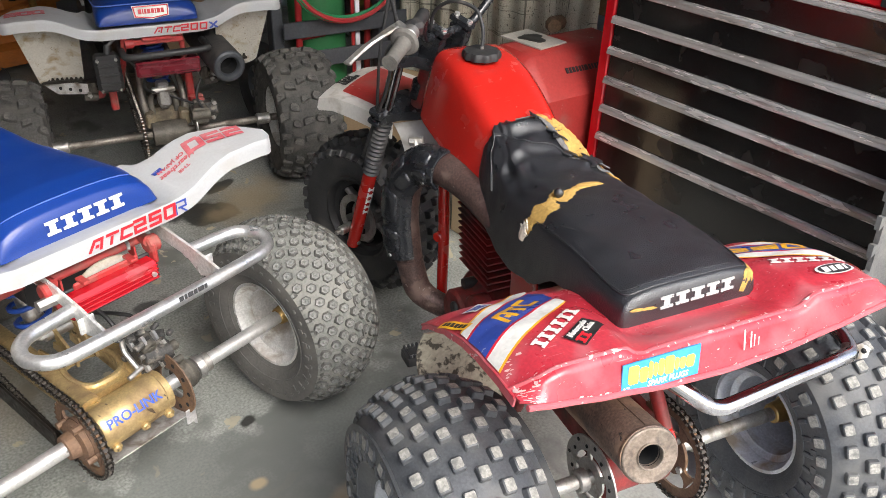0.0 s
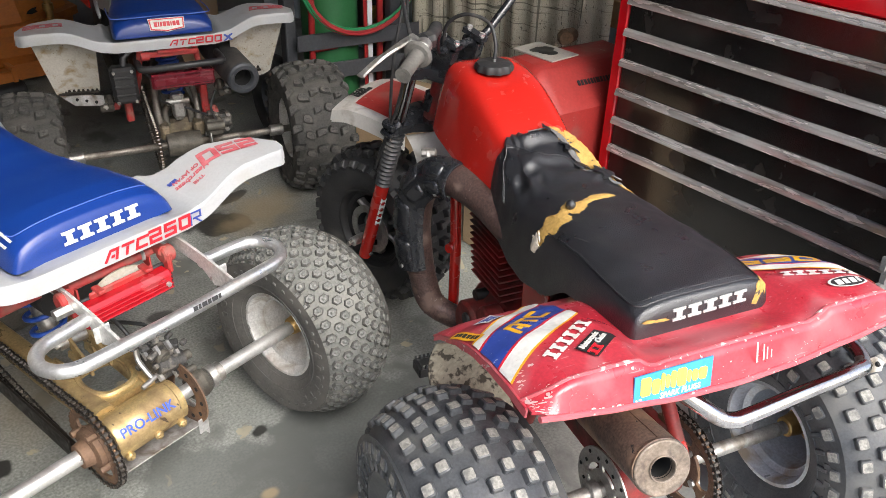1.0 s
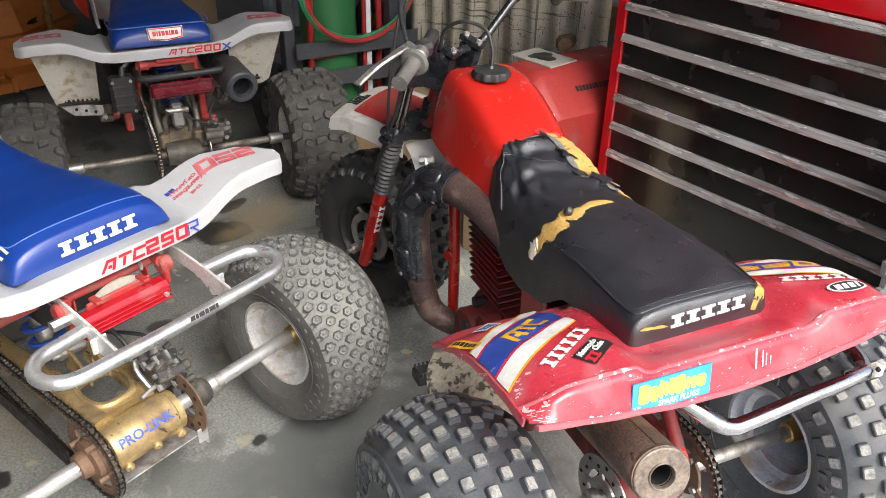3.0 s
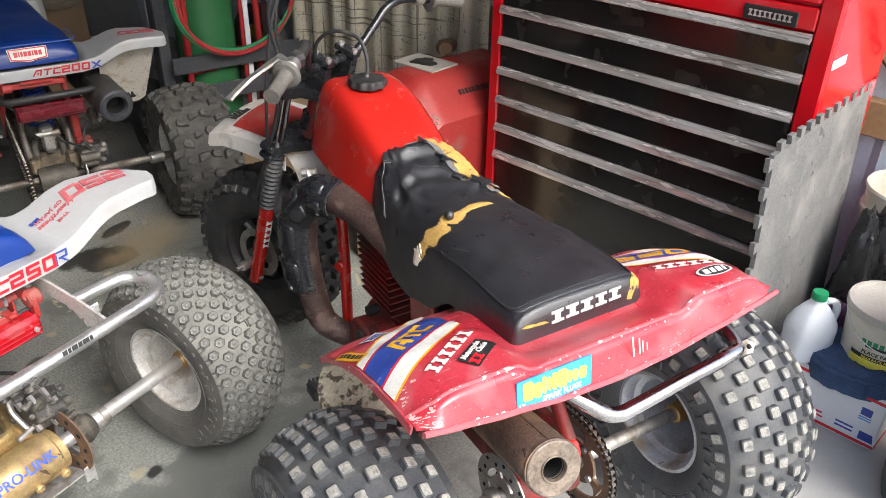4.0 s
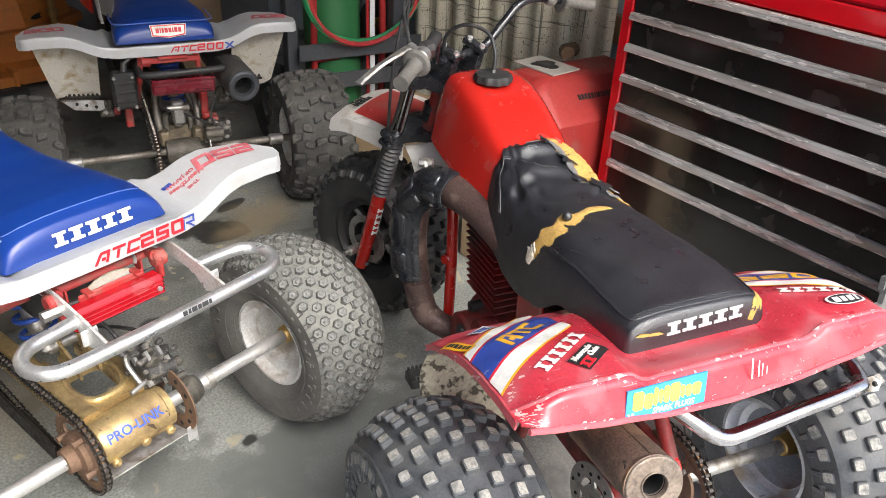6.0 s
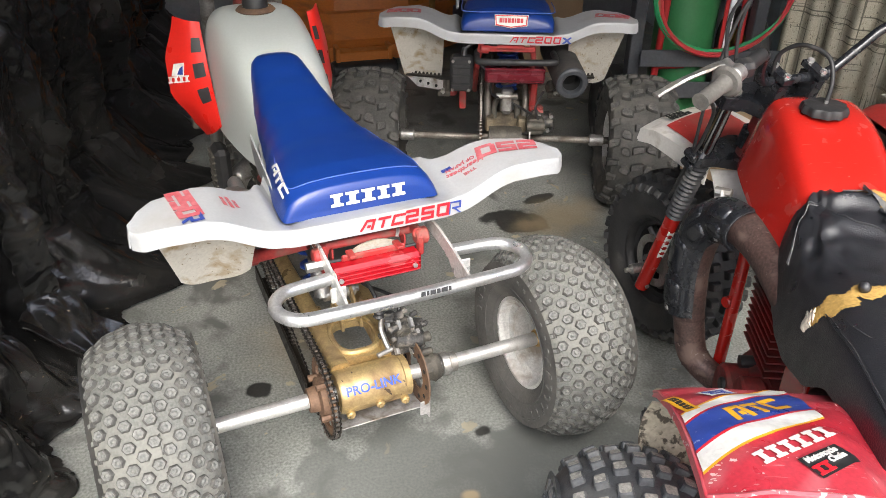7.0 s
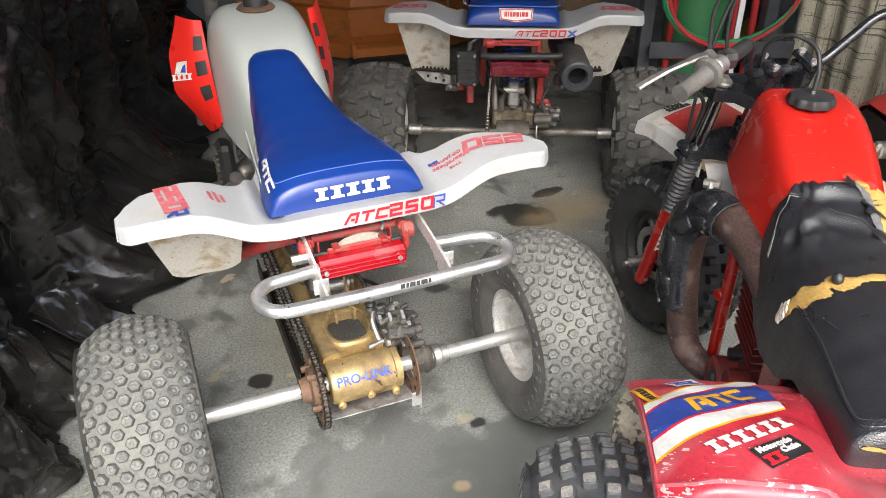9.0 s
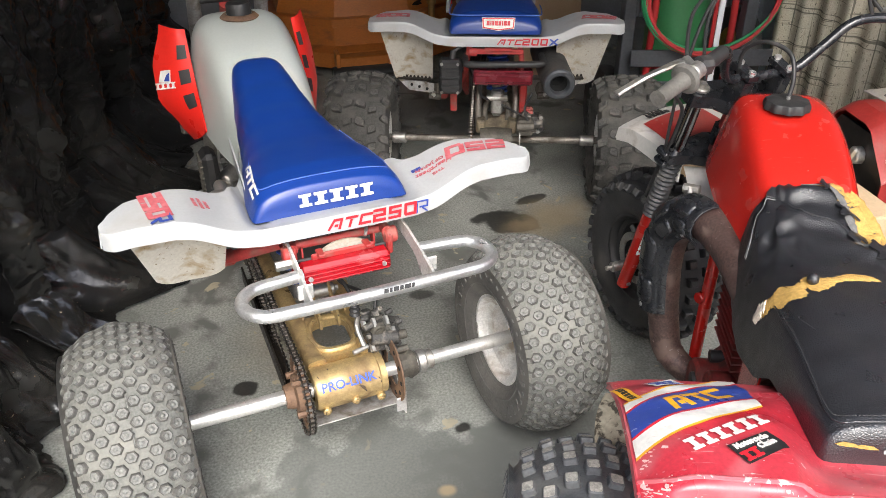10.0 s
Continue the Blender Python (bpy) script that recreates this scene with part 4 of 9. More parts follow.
def rear_guard(parent, mat_, flap_mat, deep=0.17, drop=0.0):
    """The one-piece rear mudguard: wings that rise outwards, a turned-down lip all round, and a flap under each wing."""
    k0 = deep / 0.17
    def top(u, v):
        x = -0.485 + 0.97 * u
        a = abs(x)
        back = 0.010 * (a / 0.485) ** 2 + 0.022 * max(0.0, (a - 0.455) / 0.03) ** 2
        front = k0 * lerp(a, [(0.0, 0.60), (0.12, 0.58), (0.16, 0.36), (0.19, 0.26), (0.225, 0.205), (0.26, 0.188), (0.34, 0.168), (0.43, 0.135), (0.458, 0.108), (0.485, 0.055)])
        if v < 0.14:
            k = 1 - v / 0.14
            if k < 0.45:
                q = k / 0.45 * math.pi / 2
                return (x, back + 0.005 * (1 - math.sin(q)), wing_profile(x) - 0.005 * (1 - math.cos(q)))
            return (x, back - 0.004 * (k - 0.45), wing_profile(x) - 0.005 - 0.034 * (k - 0.45) / 0.55)
        k = (v - 0.14) / 0.86
        y = back + 0.005 + (front - back - 0.005) * k
        z = wing_profile(x) + 0.006 * k * (a / 0.485)
        if a < 0.2:
            z -= 0.035 * min(1.0, k * 3.5) * min(1.0, (0.2 - a) / 0.03)
        if k > 0.95:
            z -= 0.010 * ((k - 0.95) / 0.05) ** 2
        return (x, y, z)
    guard = part("rear_mudguard", Geo().sheet(top, 90, 34, 0.004), mat_, parent, "", 34)
    for s in (-1, 1):
        e = 0.0 if s < 0 else 1.0
        g = Geo().sheet(lambda u, v: Vector(top(e, 0.10 + 0.90 * (u if s < 0 else 1 - u))) + Vector((s * (0.004 * math.sin(v * math.pi / 2)), 0, -0.034 * v)), 12, 5, 0.003)
        part("lip", g, mat_, guard)
        def flap(u, v):
            w = 0.452 - 0.215 * u
            bottom = 0.608 - drop + 0.03 * abs(2 * u - 1) ** 3
            zt = wing_profile(w) - 0.008
            return (s * (w - 0.050 * v * (1 - u) + 0.012 * v * u), 0.035 + 0.10 * v + 0.03 * math.sin(math.pi * u), zt + (bottom - zt) * v)
        if s < 0 or drop:
            part("mud_flap", Geo().sheet(flap, 16, 12, 0.004), flap_mat, guard, "dirty flap under the wing")
    return guard


def saddle(rows, n=28, power=2.6, taper=0.0):
    """A padded seat from stations (y, top, half width, bottom): rounded sections."""
    out = []
    for y, top, hw, bot in rows:
        ring = []
        for i in range(n):
            a = math.pi * i / (n - 1)
            c, s = math.cos(a), math.sin(a)
            px = hw * math.copysign(abs(c) ** (2 / power), c)
            up = abs(s) ** (2 / (power + 1.2))
            pz, px = bot + (top - bot) * up, px * (1 + taper * (0.5 - up))
            ring.append(Vector((-px, y, pz)))
        out.append(ring)
    return out


def blue_seat(parent):
    st = [(0.058, 0.800, 0.158, 0.772), (0.061, 0.822, 0.166, 0.772), (0.070, 0.838, 0.169, 0.772), (0.095, 0.850, 0.170, 0.770), (0.15, 0.855, 0.168, 0.768),
          (0.24, 0.852, 0.158, 0.768), (0.32, 0.848, 0.142, 0.765), (0.42, 0.852, 0.124, 0.765), (0.52, 0.866, 0.110, 0.77), (0.62, 0.890, 0.096, 0.80), (0.70, 0.914, 0.084, 0.84), (0.745, 0.926, 0.072, 0.88), (0.765, 0.924, 0.056, 0.90)]
    at = lambda y: (y, *[lerp(y, [(q[0], q[k]) for q in st]) for k in (1, 2, 3)])
    fine = [at(0.058 + 0.707 * (i / 70) ** 1.5) for i in range(71)]
    rows = saddle(fine, 36, 2.9, 0.14)
    for row in rows:
        for q in row:
            q.x -= 0.030 * max(0.0, q.y - 0.25)
    s = part("seat", Geo().grid(rows, False, True), blue_vinyl, parent, "smooth blue vinyl seat", 60)
    def spot(y, k, lift=0.0006):
        p = saddle([at(y)], 101, 2.9, 0.14)[0]
        j = min(99, int(k * 100))
        return p[j].lerp(p[j + 1], k * 100 - j) + Vector((0, 0, lift))
    # the seam round the back of the top
    seam = [(0.40, 0.11), (0.30, 0.115), (0.18, 0.125), (0.12, 0.15), (0.100, 0.20), (0.092, 0.32), (0.090, 0.5), (0.092, 0.68), (0.100, 0.80), (0.12, 0.85), (0.18, 0.875), (0.30, 0.885), (0.40, 0.89)]
    part("seam", Geo().tube([spot(q.x, q.y) for q in spline([(a, b, 0) for a, b in seam], 8)], 0.0013, 6), blue_stitch, s)
    m = frame_at((0.010, 0.0575, 0.807), (1, 0, 0), (0, 0.12, 1))
    bars("maker_mark", [0.028, 0.030, 0.030, 0.028, 0.030], 0.029, decal_white, s, m, 0.22, 0.0025, label="white maker's mark as plain blocks")
    stencil("lettering", "ATC", 0.056, decal_white, s, Matrix.Translation((0, 0, 0)), 0.92, 0.12, 0.10, 0.25, 0.0012,
            lambda p: spot(0.182 - p.x * 1.02, 0.075 + 1.35 * (p.y + 0.028), 0.0) + Vector((-0.0012 - p.z, 0, 0.0004)), "white model lettering")
    return s


def blue_trike():
    t = thing("three_wheeler", BLUE, "white three-wheeler with blue seat and bare silver rear axle", "three-wheeler", "three-wheelers")
    R, AX = 0.2715, (0.05, 0.28)
    for s in (-1, 1):
        make_wheel(t, (s * 0.520, *AX), R, 0.246, 0.118, 0.072, "hex", rubber_wall, [rubber_side_shade, rubber_tops, rubber_dusty], rim_alloy, brass, s)
    # axle, carrier and swingarm
    ax = part("axle", Geo().cyl((-0.54, *AX), (0.54, *AX), 0.0185, n=20), alloy, t, "bare silver axle tube")
    part("collar", Geo().lathe([(0.0185, -0.02), (0.030, -0.018), (0.032, 0.0), (0.026, 0.004), (0.027, 0.022), (0.019, 0.026)], 20, (0.205, *AX)), alloy_dull, ax)
    part("lock_nut", Geo().lathe([(0.02, -0.03), (0.036, -0.028), (0.033, -0.01), (0.040, 0.0), (0.034, 0.015), (0.02, 0.018)], 9, (0.165, *AX)), greasy, ax)
    g = Geo()
    for q in (-1, 1):
        rows = []
        for i in range(13):
            f = i / 12
            y = 0.085 + 0.60 * f
            w = lerp(f, [(0, 0.026), (0.15, 0.022), (0.35, 0.026), (1, 0.024)])
            h = lerp(f, [(0, 0.040), (0.2, 0.034), (0.5, 0.038), (1, 0.034)])
            cx, cz = q * lerp(f, [(0, 0.070), (0.3, 0.078), (1, 0.095)]), 0.298 + 0.05 * f
            rows.append([Vector((cx + w * math.copysign(abs(math.cos(k)) ** 0.5, math.cos(k)), y, cz + h * math.copysign(abs(math.sin(k)) ** 0.5, math.sin(k)))) for k in (2 * math.pi * j / 20 for j in range(20))])
        g.grid(rows if q > 0 else [r[::-1] for r in rows], True, True)
    oval = [(0.058 * math.copysign(abs(math.cos(k)) ** 0.55, math.cos(k)), 0.066 * math.copysign(abs(math.sin(k)) ** 0.8, math.sin(k))) for k in (2 * math.pi * j / 40 for j in range(40))]
    plate = [(0.085 * math.copysign(abs(math.cos(k)) ** 0.35, math.cos(k)), 0.085 * math.copysign(abs(math.sin(k)) ** 0.35, math.sin(k))) for k in (2 * math.pi * j / 40 for j in range(40))]
    g.ring(plate, oval, 0.030, pose(0.0, 0.190, 0.305, 5, 0, 0))
    g.tube([(0.060 * math.copysign(abs(math.cos(k)) ** 0.6, math.cos(k)), 0.190 + 0.067 * math.sin(k), 0.336 + 0.005 * math.sin(k)) for k in (2 * math.pi * j / 40 for j in range(40))], 0.009, 8, True)
    for x in (-0.062, -0.024, 0.020, 0.058):
        g.slab([(0, 0), (0.055, 0.0), (0.05, 0.022), (0.012, 0.030)], 0.006, frame_at((x, 0.262, 0.338), (0, 1, 0.08), (0, 0, 1)))
    arm = part("swingarm", g, gold_paint, t, "gold cast swingarm with grime", 40)
    car = part("axle_carrier", Geo().lathe([(0.03, -0.098), (0.052, -0.096), (0.056, -0.088), (0.056, 0.07), (0.052, 0.074), (0.052, 0.09), (0.03, 0.092)], 32, (0, *AX)), gold_paint, arm)
    def round_car(p):
        a = (p.z - AX[1]) / 0.0575
        return Vector((p.x, AX[0] - (0.0572 - p.y) * math.cos(a), AX[1] + (0.0572 - p.y) * math.sin(a)))
    write("lettering", "PRO-LINK", 0.032, link_blue, car, Matrix(((1, 0, 0, -0.012), (0, 0, -1, 0), (0, 1, 0, 0.315), (0, 0, 0, 1))), 1.0, 0.0, 0.0005, round_car, "blue lettering")
    for x, y, z in ((-0.075, -0.002, 0.247), (0.068, -0.002, 0.247), (0.0, -0.008, 0.262)):
        part("bolt", Geo().cyl((x, y - 0.006, z - 0.003), (x, y + 0.012, z), 0.0115, n=14, edge=0.003).cyl((x, y - 0.010, z - 0.005), (x, y, z), 0.006, n=6), gold_paint, car)
    for x in (-0.028, 0.022):
        part("link_plate", Geo().slab([(0, 0), (0.05, 0.012), (0.105, 0.07), (0.09, 0.085), (0.04, 0.05), (0, 0.03)], 0.007, frame_at((x, 0.20, 0.345), (0, 1, 0), (0, 0, 1))), gold_paint, arm)
    part("link_bolt", Geo().cyl((-0.048, 0.295, 0.405), (0.042, 0.295, 0.405), 0.017, n=14, edge=0.003).cyl((-0.058, 0.295, 0.405), (0.052, 0.295, 0.405), 0.009, n=6), alloy_dull, arm)
    part("skid_plate", Geo().sheet(lambda u, v: (-0.105 + 0.235 * u, 0.0 + 0.16 * v, 0.185 + 0.02 * (1 - v) - 0.02 * v), 6, 4, 0.003).box((0.005, 0.10, 0.075), (0.132, 0.04, 0.205), 0.002).box((0.026, 0.005, 0.045), (0.120, -0.006, 0.202), 0.002), sheet_alloy, t, "pale scuffed plate")
    # chain drive
    sp = sprocket(t, -0.128, *AX, 0.098, rust, 36, 4)
    part("sprocket_hub", Geo().lathe([(0.02, -0.035), (0.030, -0.034), (0.034, -0.012), (0.052, -0.008), (0.055, 0.02), (0.02, 0.022)], 18, (-0.133, *AX)), rust, sp)
    for i in range(4):
        a = 0.4 + i * math.pi / 2
        y, z = AX[0] + 0.057 * math.cos(a), AX[1] + 0.057 * math.sin(a)
        part("bolt", Geo().cyl((-0.15, y, z), (-0.118, y, z), 0.009, n=6), rust, sp)
    make_chain(t, AX, 0.103, (0.66, 0.335), 0.036, -0.125)
    part("chain_guard", Geo().box((0.006, 0.56, 0.055), (-0.152, 0.40, 0.262), 0.002, Matrix.Rotation(radians(3), 3, "X")).box((0.03, 0.56, 0.006), (-0.138, 0.40, 0.237), 0.002, Matrix.Rotation(radians(3), 3, "X")), chain_dark, t, "greasy dark chain guard")
    # brake
    disc = part("brake_disc", Geo().ring(circle(0.088, 40), circle(0.045, 40), 0.004, frame_at((0.118, *AX), (0, 1, 0), (0, 0, 1))), rust, t)
    # solid black plugs stand in for the shade in the disc's holes
    for i in range(10):
        a = i * 2 * math.pi / 10
        part("hole", Geo().cyl((0.1235, AX[0] + 0.068 * math.cos(a), AX[1] + 0.068 * math.sin(a)), (0.1165, AX[0] + 0.068 * math.cos(a), AX[1] + 0.068 * math.sin(a)), 0.006, n=8), soot_hole_black, disc)
    cal = part("brake_caliper", Geo().box((0.070, 0.060, 0.062), (0.100, 0.110, 0.372), 0.010, Matrix.Rotation(radians(12), 3, "Z")).box((0.045, 0.045, 0.040), (0.135, 0.105, 0.356), 0.008).cyl((0.072, 0.078, 0.372), (0.145, 0.070, 0.362), 0.019, n=16, edge=0.004)
               .cyl((0.080, 0.125, 0.40), (0.078, 0.13, 0.425), 0.014, n=12, edge=0.003).box((0.08, 0.02, 0.03), (0.105, 0.09, 0.333), 0.005), caliper_grime, t, "grimy brake caliper")
    part("piston_cap", Geo().cyl((0.095, 0.070, 0.392), (0.093, 0.085, 0.398), 0.020, n=18, edge=0.003).cyl((0.095, 0.066, 0.391), (0.094, 0.075, 0.394), 0.011, n=6), greasy, cal)
    part("lever", Geo().tube(spline([(0.055, 0.07, 0.352), (0.050, 0.085, 0.372), (0.048, 0.11, 0.395), (0.058, 0.13, 0.412)], 5), 0.007, 8).cyl((0.020, 0.062, 0.352), (0.062, 0.07, 0.356), 0.0065, n=10), alloy_dull, cal)
    part("cable_boot", Geo().lathe([(0.010, 0), (0.015, 0.005), (0.010, 0.012), (0.015, 0.019), (0.010, 0.026), (0.014, 0.033), (0.009, 0.040)], 14, (0.052, 0.135, 0.412), "z"), soft_black, cal)
    part("brake_cable", Geo().tube(spline([(0.052, 0.135, 0.452), (0.040, 0.18, 0.49), (0.0, 0.30, 0.53), (0.02, 0.5, 0.6)], 6), 0.0055, 8), soft_black, cal)
    part("brake_hose", Geo().tube(spline([(0.10, 0.13, 0.40), (0.115, 0.16, 0.432), (0.09, 0.20, 0.44), (0.06, 0.30, 0.42), (0.05, 0.42, 0.44)], 6), 0.005, 8), soft_black, cal)
    for x, y, z in ((0.085, 0.085, 0.412), (0.122, 0.095, 0.404), (0.075, 0.075, 0.345), (0.135, 0.080, 0.375), (0.118, 0.078, 0.330), (0.064, 0.105, 0.402)):
        part("bolt", Geo().cyl((x, y - 0.012, z - 0.006), (x, y + 0.006, z + 0.010), 0.0078, n=6), alloy_dull, cal)
    rnd = random.Random(17)
    for i in range(16):
        x, y, z = rnd.uniform(0.055, 0.165), rnd.uniform(0.055, 0.135), rnd.uniform(0.335, 0.425)
        w = rnd.uniform(0.008, 0.017)
        turn = Matrix.Rotation(rnd.uniform(-0.6, 0.6), 3, "Z") @ Matrix.Rotation(rnd.uniform(-0.5, 0.5), 3, "X")
        g = Geo().box((w * rnd.uniform(1.2, 2.6), w * 1.4, w * rnd.uniform(1.0, 2.2)), (x, y, z), 0.003, turn) if i % 3 else Geo().cyl((x - w, y, z), (x + w, y + 0.004, z + 0.004), w * 0.7, n=12, edge=0.002)
        part("casting_lug", g, caliper_grime, cal)
    for x, y, z, r in ((0.152, 0.088, 0.352, 0.013), (0.150, 0.070, 0.318, 0.010)):
        part("slide_pin", Geo().cyl((x - 0.03, y, z), (x + 0.022, y, z), r, n=12, edge=0.003), greasy, cal)
    # rear frame
    for s in (-1, 1):
        part("frame_rail", Geo().tube(spline([(s * 0.11, 0.015, 0.712), (s * 0.112, 0.15, 0.700), (s * 0.105, 0.40, 0.66), (s * 0.10, 0.70, 0.58)], 5), 0.0125, 10), red_weld, t)
        part("frame_strut", Geo().tube(spline([(s * 0.112, 0.14, 0.70), (s * 0.125, 0.35, 0.55), (s * 0.115, 0.62, 0.38)], 5), 0.0125, 10), red_weld, t)
    part("frame_cross", Geo().tube([(-0.112, 0.045, 0.706), (0.112, 0.045, 0.706)], 0.0095, 12).tube([(-0.11, 0.13, 0.702), (0.11, 0.13, 0.702)], 0.0125, 12), red_weld, t, "scuffed red cross tube")
    part("lamp_stay", Geo().box((0.15, 0.008, 0.016), (0.004, 0.016, 0.684), 0.003).box((0.016, 0.034, 0.008), (-0.05, 0.014, 0.692), 0.002).box((0.016, 0.034, 0.008), (0.06, 0.014, 0.692), 0.002), red_weld, t)
    part("clip", Geo().tube(spline([(0.052, -0.004, 0.724), (0.058, 0.006, 0.731), (0.066, 0.03, 0.728), (0.07, 0.06, 0.716)], 5), 0.004, 8), alloy_dull, t)
    for x in (-0.085, 0.085):
        part("weld_gusset", Geo().slab([(0, 0), (0.05, 0.0), (0, 0.045)], 0.004, frame_at((x, 0.028, 0.704), (0, 1, 0), (0, 0, -1))), red_weld, t)
    for s in (-1, 1):
        part("frame_knuckle", Geo().cyl((s * 0.104, 0.02, 0.70), (s * 0.134, 0.02, 0.70), 0.020, n=16, edge=0.004).box((0.012, 0.03, 0.05), (s * 0.113, 0.012, 0.685), 0.004), red_weld, t)
    peg = part("side_stay", Geo().tube(spline([(-0.11, 0.16, 0.655), (-0.19, 0.20, 0.625), (-0.235, 0.235, 0.60)], 5), 0.016, 10).box((0.05, 0.03, 0.04), (-0.235, 0.238, 0.60), 0.008), red_weld, t)
    part("bolt", Geo().cyl((-0.285, 0.245, 0.595), (-0.24, 0.24, 0.60), 0.012, n=6), alloy_dull, peg)
    arc = [(0.012 + 0.100 * math.cos(q), 0.606 + 0.100 * math.sin(q)) for q in (radians(22 + 136 * i / 24) for i in range(25))]
    part("white_shield", Geo().slab(arc, 0.004, frame_at((0, 0.034, 0), (1, 0, 0), (0, 0, 1))), muddy_white, t, "white curved plate behind the lamp")
    part("shield_side", Geo().lathe([(0.0, 0.0), (0.05, 0.001), (0.056, 0.006), (0.056, 0.014)], 28, (0.135, 0.165, 0.69), "y"), muddy_white, t)
    for x in (-0.07, 0.05):
        part("rubber_mount", Geo().lathe([(0.0, 0.025), (0.034, 0.022), (0.036, 0.0), (0.03, -0.012), (0.03, -0.02)], 20, (x, 0.09, 0.735), "z"), soft_black, t)
    # tail lamp
    lamp = part("tail_lamp", Geo().box((0.212, 0.040, 0.052), (0.002, 0.004, 0.652), 0.008), lens_red, t, "red ribbed tail lamp")
    for k in range(4):
        part("lens_rib", Geo().box((0.205, 0.003, 0.0022), (0.002, -0.0160, 0.636 + 0.0106 * k), 0.0009), lens_red, lamp)
    part("lens_base", Geo().box((0.222, 0.010, 0.060), (0.002, 0.022, 0.652), 0.003), soft_black, lamp)
    for x in (-0.085, 0.088):
        part("screw", Geo().cyl((x, -0.020, 0.652), (x, -0.026, 0.652), 0.0055, n=10), alloy, lamp)
    # bent alloy grab bar with its brackets
    B = 0.692
    loop = [(-0.110, -0.060, B), (-0.19, -0.070, B)] + [(-0.195 - 0.057 * math.sin(q), -0.128 + 0.057 * math.cos(q), B) for q in (math.pi * (0.12 + 0.80 * i / 9) for i in range(10))] + \
           [(-0.17, -0.187, B), (0.0, -0.190, B), (0.22, -0.184, B)] + [(0.245 + 0.060 * math.sin(q), -0.122 + 0.060 * math.cos(q), B) for q in (math.pi * (0.93 - 0.80 * i / 9) for i in range(10))] + [(0.23, -0.060, B), (0.15, -0.055, B)]
    bar = part("grab_bar", Geo().tube(spline(loop, 4), 0.0142, 14), bar_alloy, t, "bent satin alloy grab bar")
    for x, lean in ((-0.115, -0.012), (0.155, 0.012)):
        m = frame_at((x, 0.03, 0.712), (0, -1, -0.06), (0, -0.06, 1))
        part("bracket", Geo().slab([(-0.05, -0.016), (0.09, -0.022), (0.135, -0.052), (0.205, -0.022), (0.20, -0.006), (0.12, 0.008), (0.03, 0.016), (-0.05, 0.014)], 0.006, m), rim_alloy, bar)
        part("bracket_foot", Geo().box((0.034, 0.005, 0.036), (x + (0.014 if x > 0 else -0.0), -0.100, 0.674), 0.002), rim_alloy, bar)
        part("bolt", Geo().cyl((x - 0.04, 0.0, 0.69), (x + 0.0, 0.0, 0.69), 0.012, n=6) if x < 0 else Geo().cyl((x, -0.091, 0.665), (x, -0.096, 0.665), 0.009, n=14), alloy_dull, bar)
    bars("maker_mark", [0.010, 0.006, 0.012, 0.008, 0.014, 0.006], 0.009, decal_black, bar, frame_at((0.06, -0.2018, 0.7), (1, 0, 0), (0, 0.5, 1)), 0.25, 0.0006, 0.2, False)
    # bodywork
    guard = rear_guard(t, white_plastic, muddy_white)
    blue_seat(t)
    stencil("lettering", "ATC", 0.025, decal_red, guard, frame_at((0.022, -0.0025, 0.766), (1, 0, 0.0), (0, 0.06, 1)), 1.15, 0.35, 0.20, 0.22, 0.0016, None, "red model lettering")
    stencil("lettering", "250", 0.031, decal_red, guard, frame_at((0.126, -0.0025, 0.768), (1, 0, 0.01), (0, 0.06, 1)), 0.98, 0.12, 0.22, 0.20, 0.0016, None, "red model number")
    stencil("lettering", "R", 0.031, decal_blue, guard, frame_at((0.192, -0.0025, 0.769), (1, 0, 0.03), (0, 0.06, 1)), 1.05, 0.1, 0.1, 0.12, 0.0016, None, "blue outlined letter")
    def on_wing(p):
        return Vector((p.x, p.y, wing_profile(p.x) + 0.004 * abs(p.x) / 0.485 + p.z + 0.0018))
    stencil("lettering", "250", 0.052, decal_faded, guard, frame_at((0.372, 0.100, 0), (-0.99, 0.16, 0), (-0.16, -0.99, 0)), 0.86, 0.15, 0.14, 0.24, 0.0006, on_wing, "faded red number")
    write("lettering", "THE", 0.014, decal_faded, guard, frame_at((0.262, 0.068, 0), (-1, 0.1, 0), (0, -1, 0)), 1.1, 0, 0.0004, on_wing)
    write("lettering", "Heartbeat", 0.022, decal_faded, guard, frame_at((0.262, 0.090, 0), (-1, 0.1, 0), (0, -1, 0)), 1.0, 0.3, 0.0004, on_wing)
    write("lettering", "OF JAPAN", 0.016, decal_faded, guard, frame_at((0.257, 0.113, 0), (-1, 0.1, 0), (0, -1, 0)), 1.0, 0, 0.0004, on_wing)
    g = Geo()
    for i in range(9):
        for j in range(7):
            g.v.append(tuple(on_wing(Vector((0.215 + 0.024 * i / 8, 0.116 + 0.014 * j / 6, 0.0006)))))
    g.f = [(i * 7 + j, (i + 1) * 7 + j, (i + 1) * 7 + j + 1, i * 7 + j + 1) for i in range(8) for j in range(6)]
    g.m = [0] * len(g.f)
    part("emblem", g, decal_blue, guard)
    stencil("lettering", "250", 0.050, decal_faded, guard, frame_at((-0.372, 0.090, 0), (0.12, -0.99, 0), (0.99, 0.12, 0)), 0.72, 0.0, 0.12, 0.27, 0.0006, on_wing, "faded red number")
    stencil("lettering", "R", 0.046, decal_blue, guard, frame_at((-0.366, 0.024, 0), (0.12, -0.99, 0), (0.99, 0.12, 0)), 0.72, 0.0, 0.1, 0.16, 0.0006, on_wing)
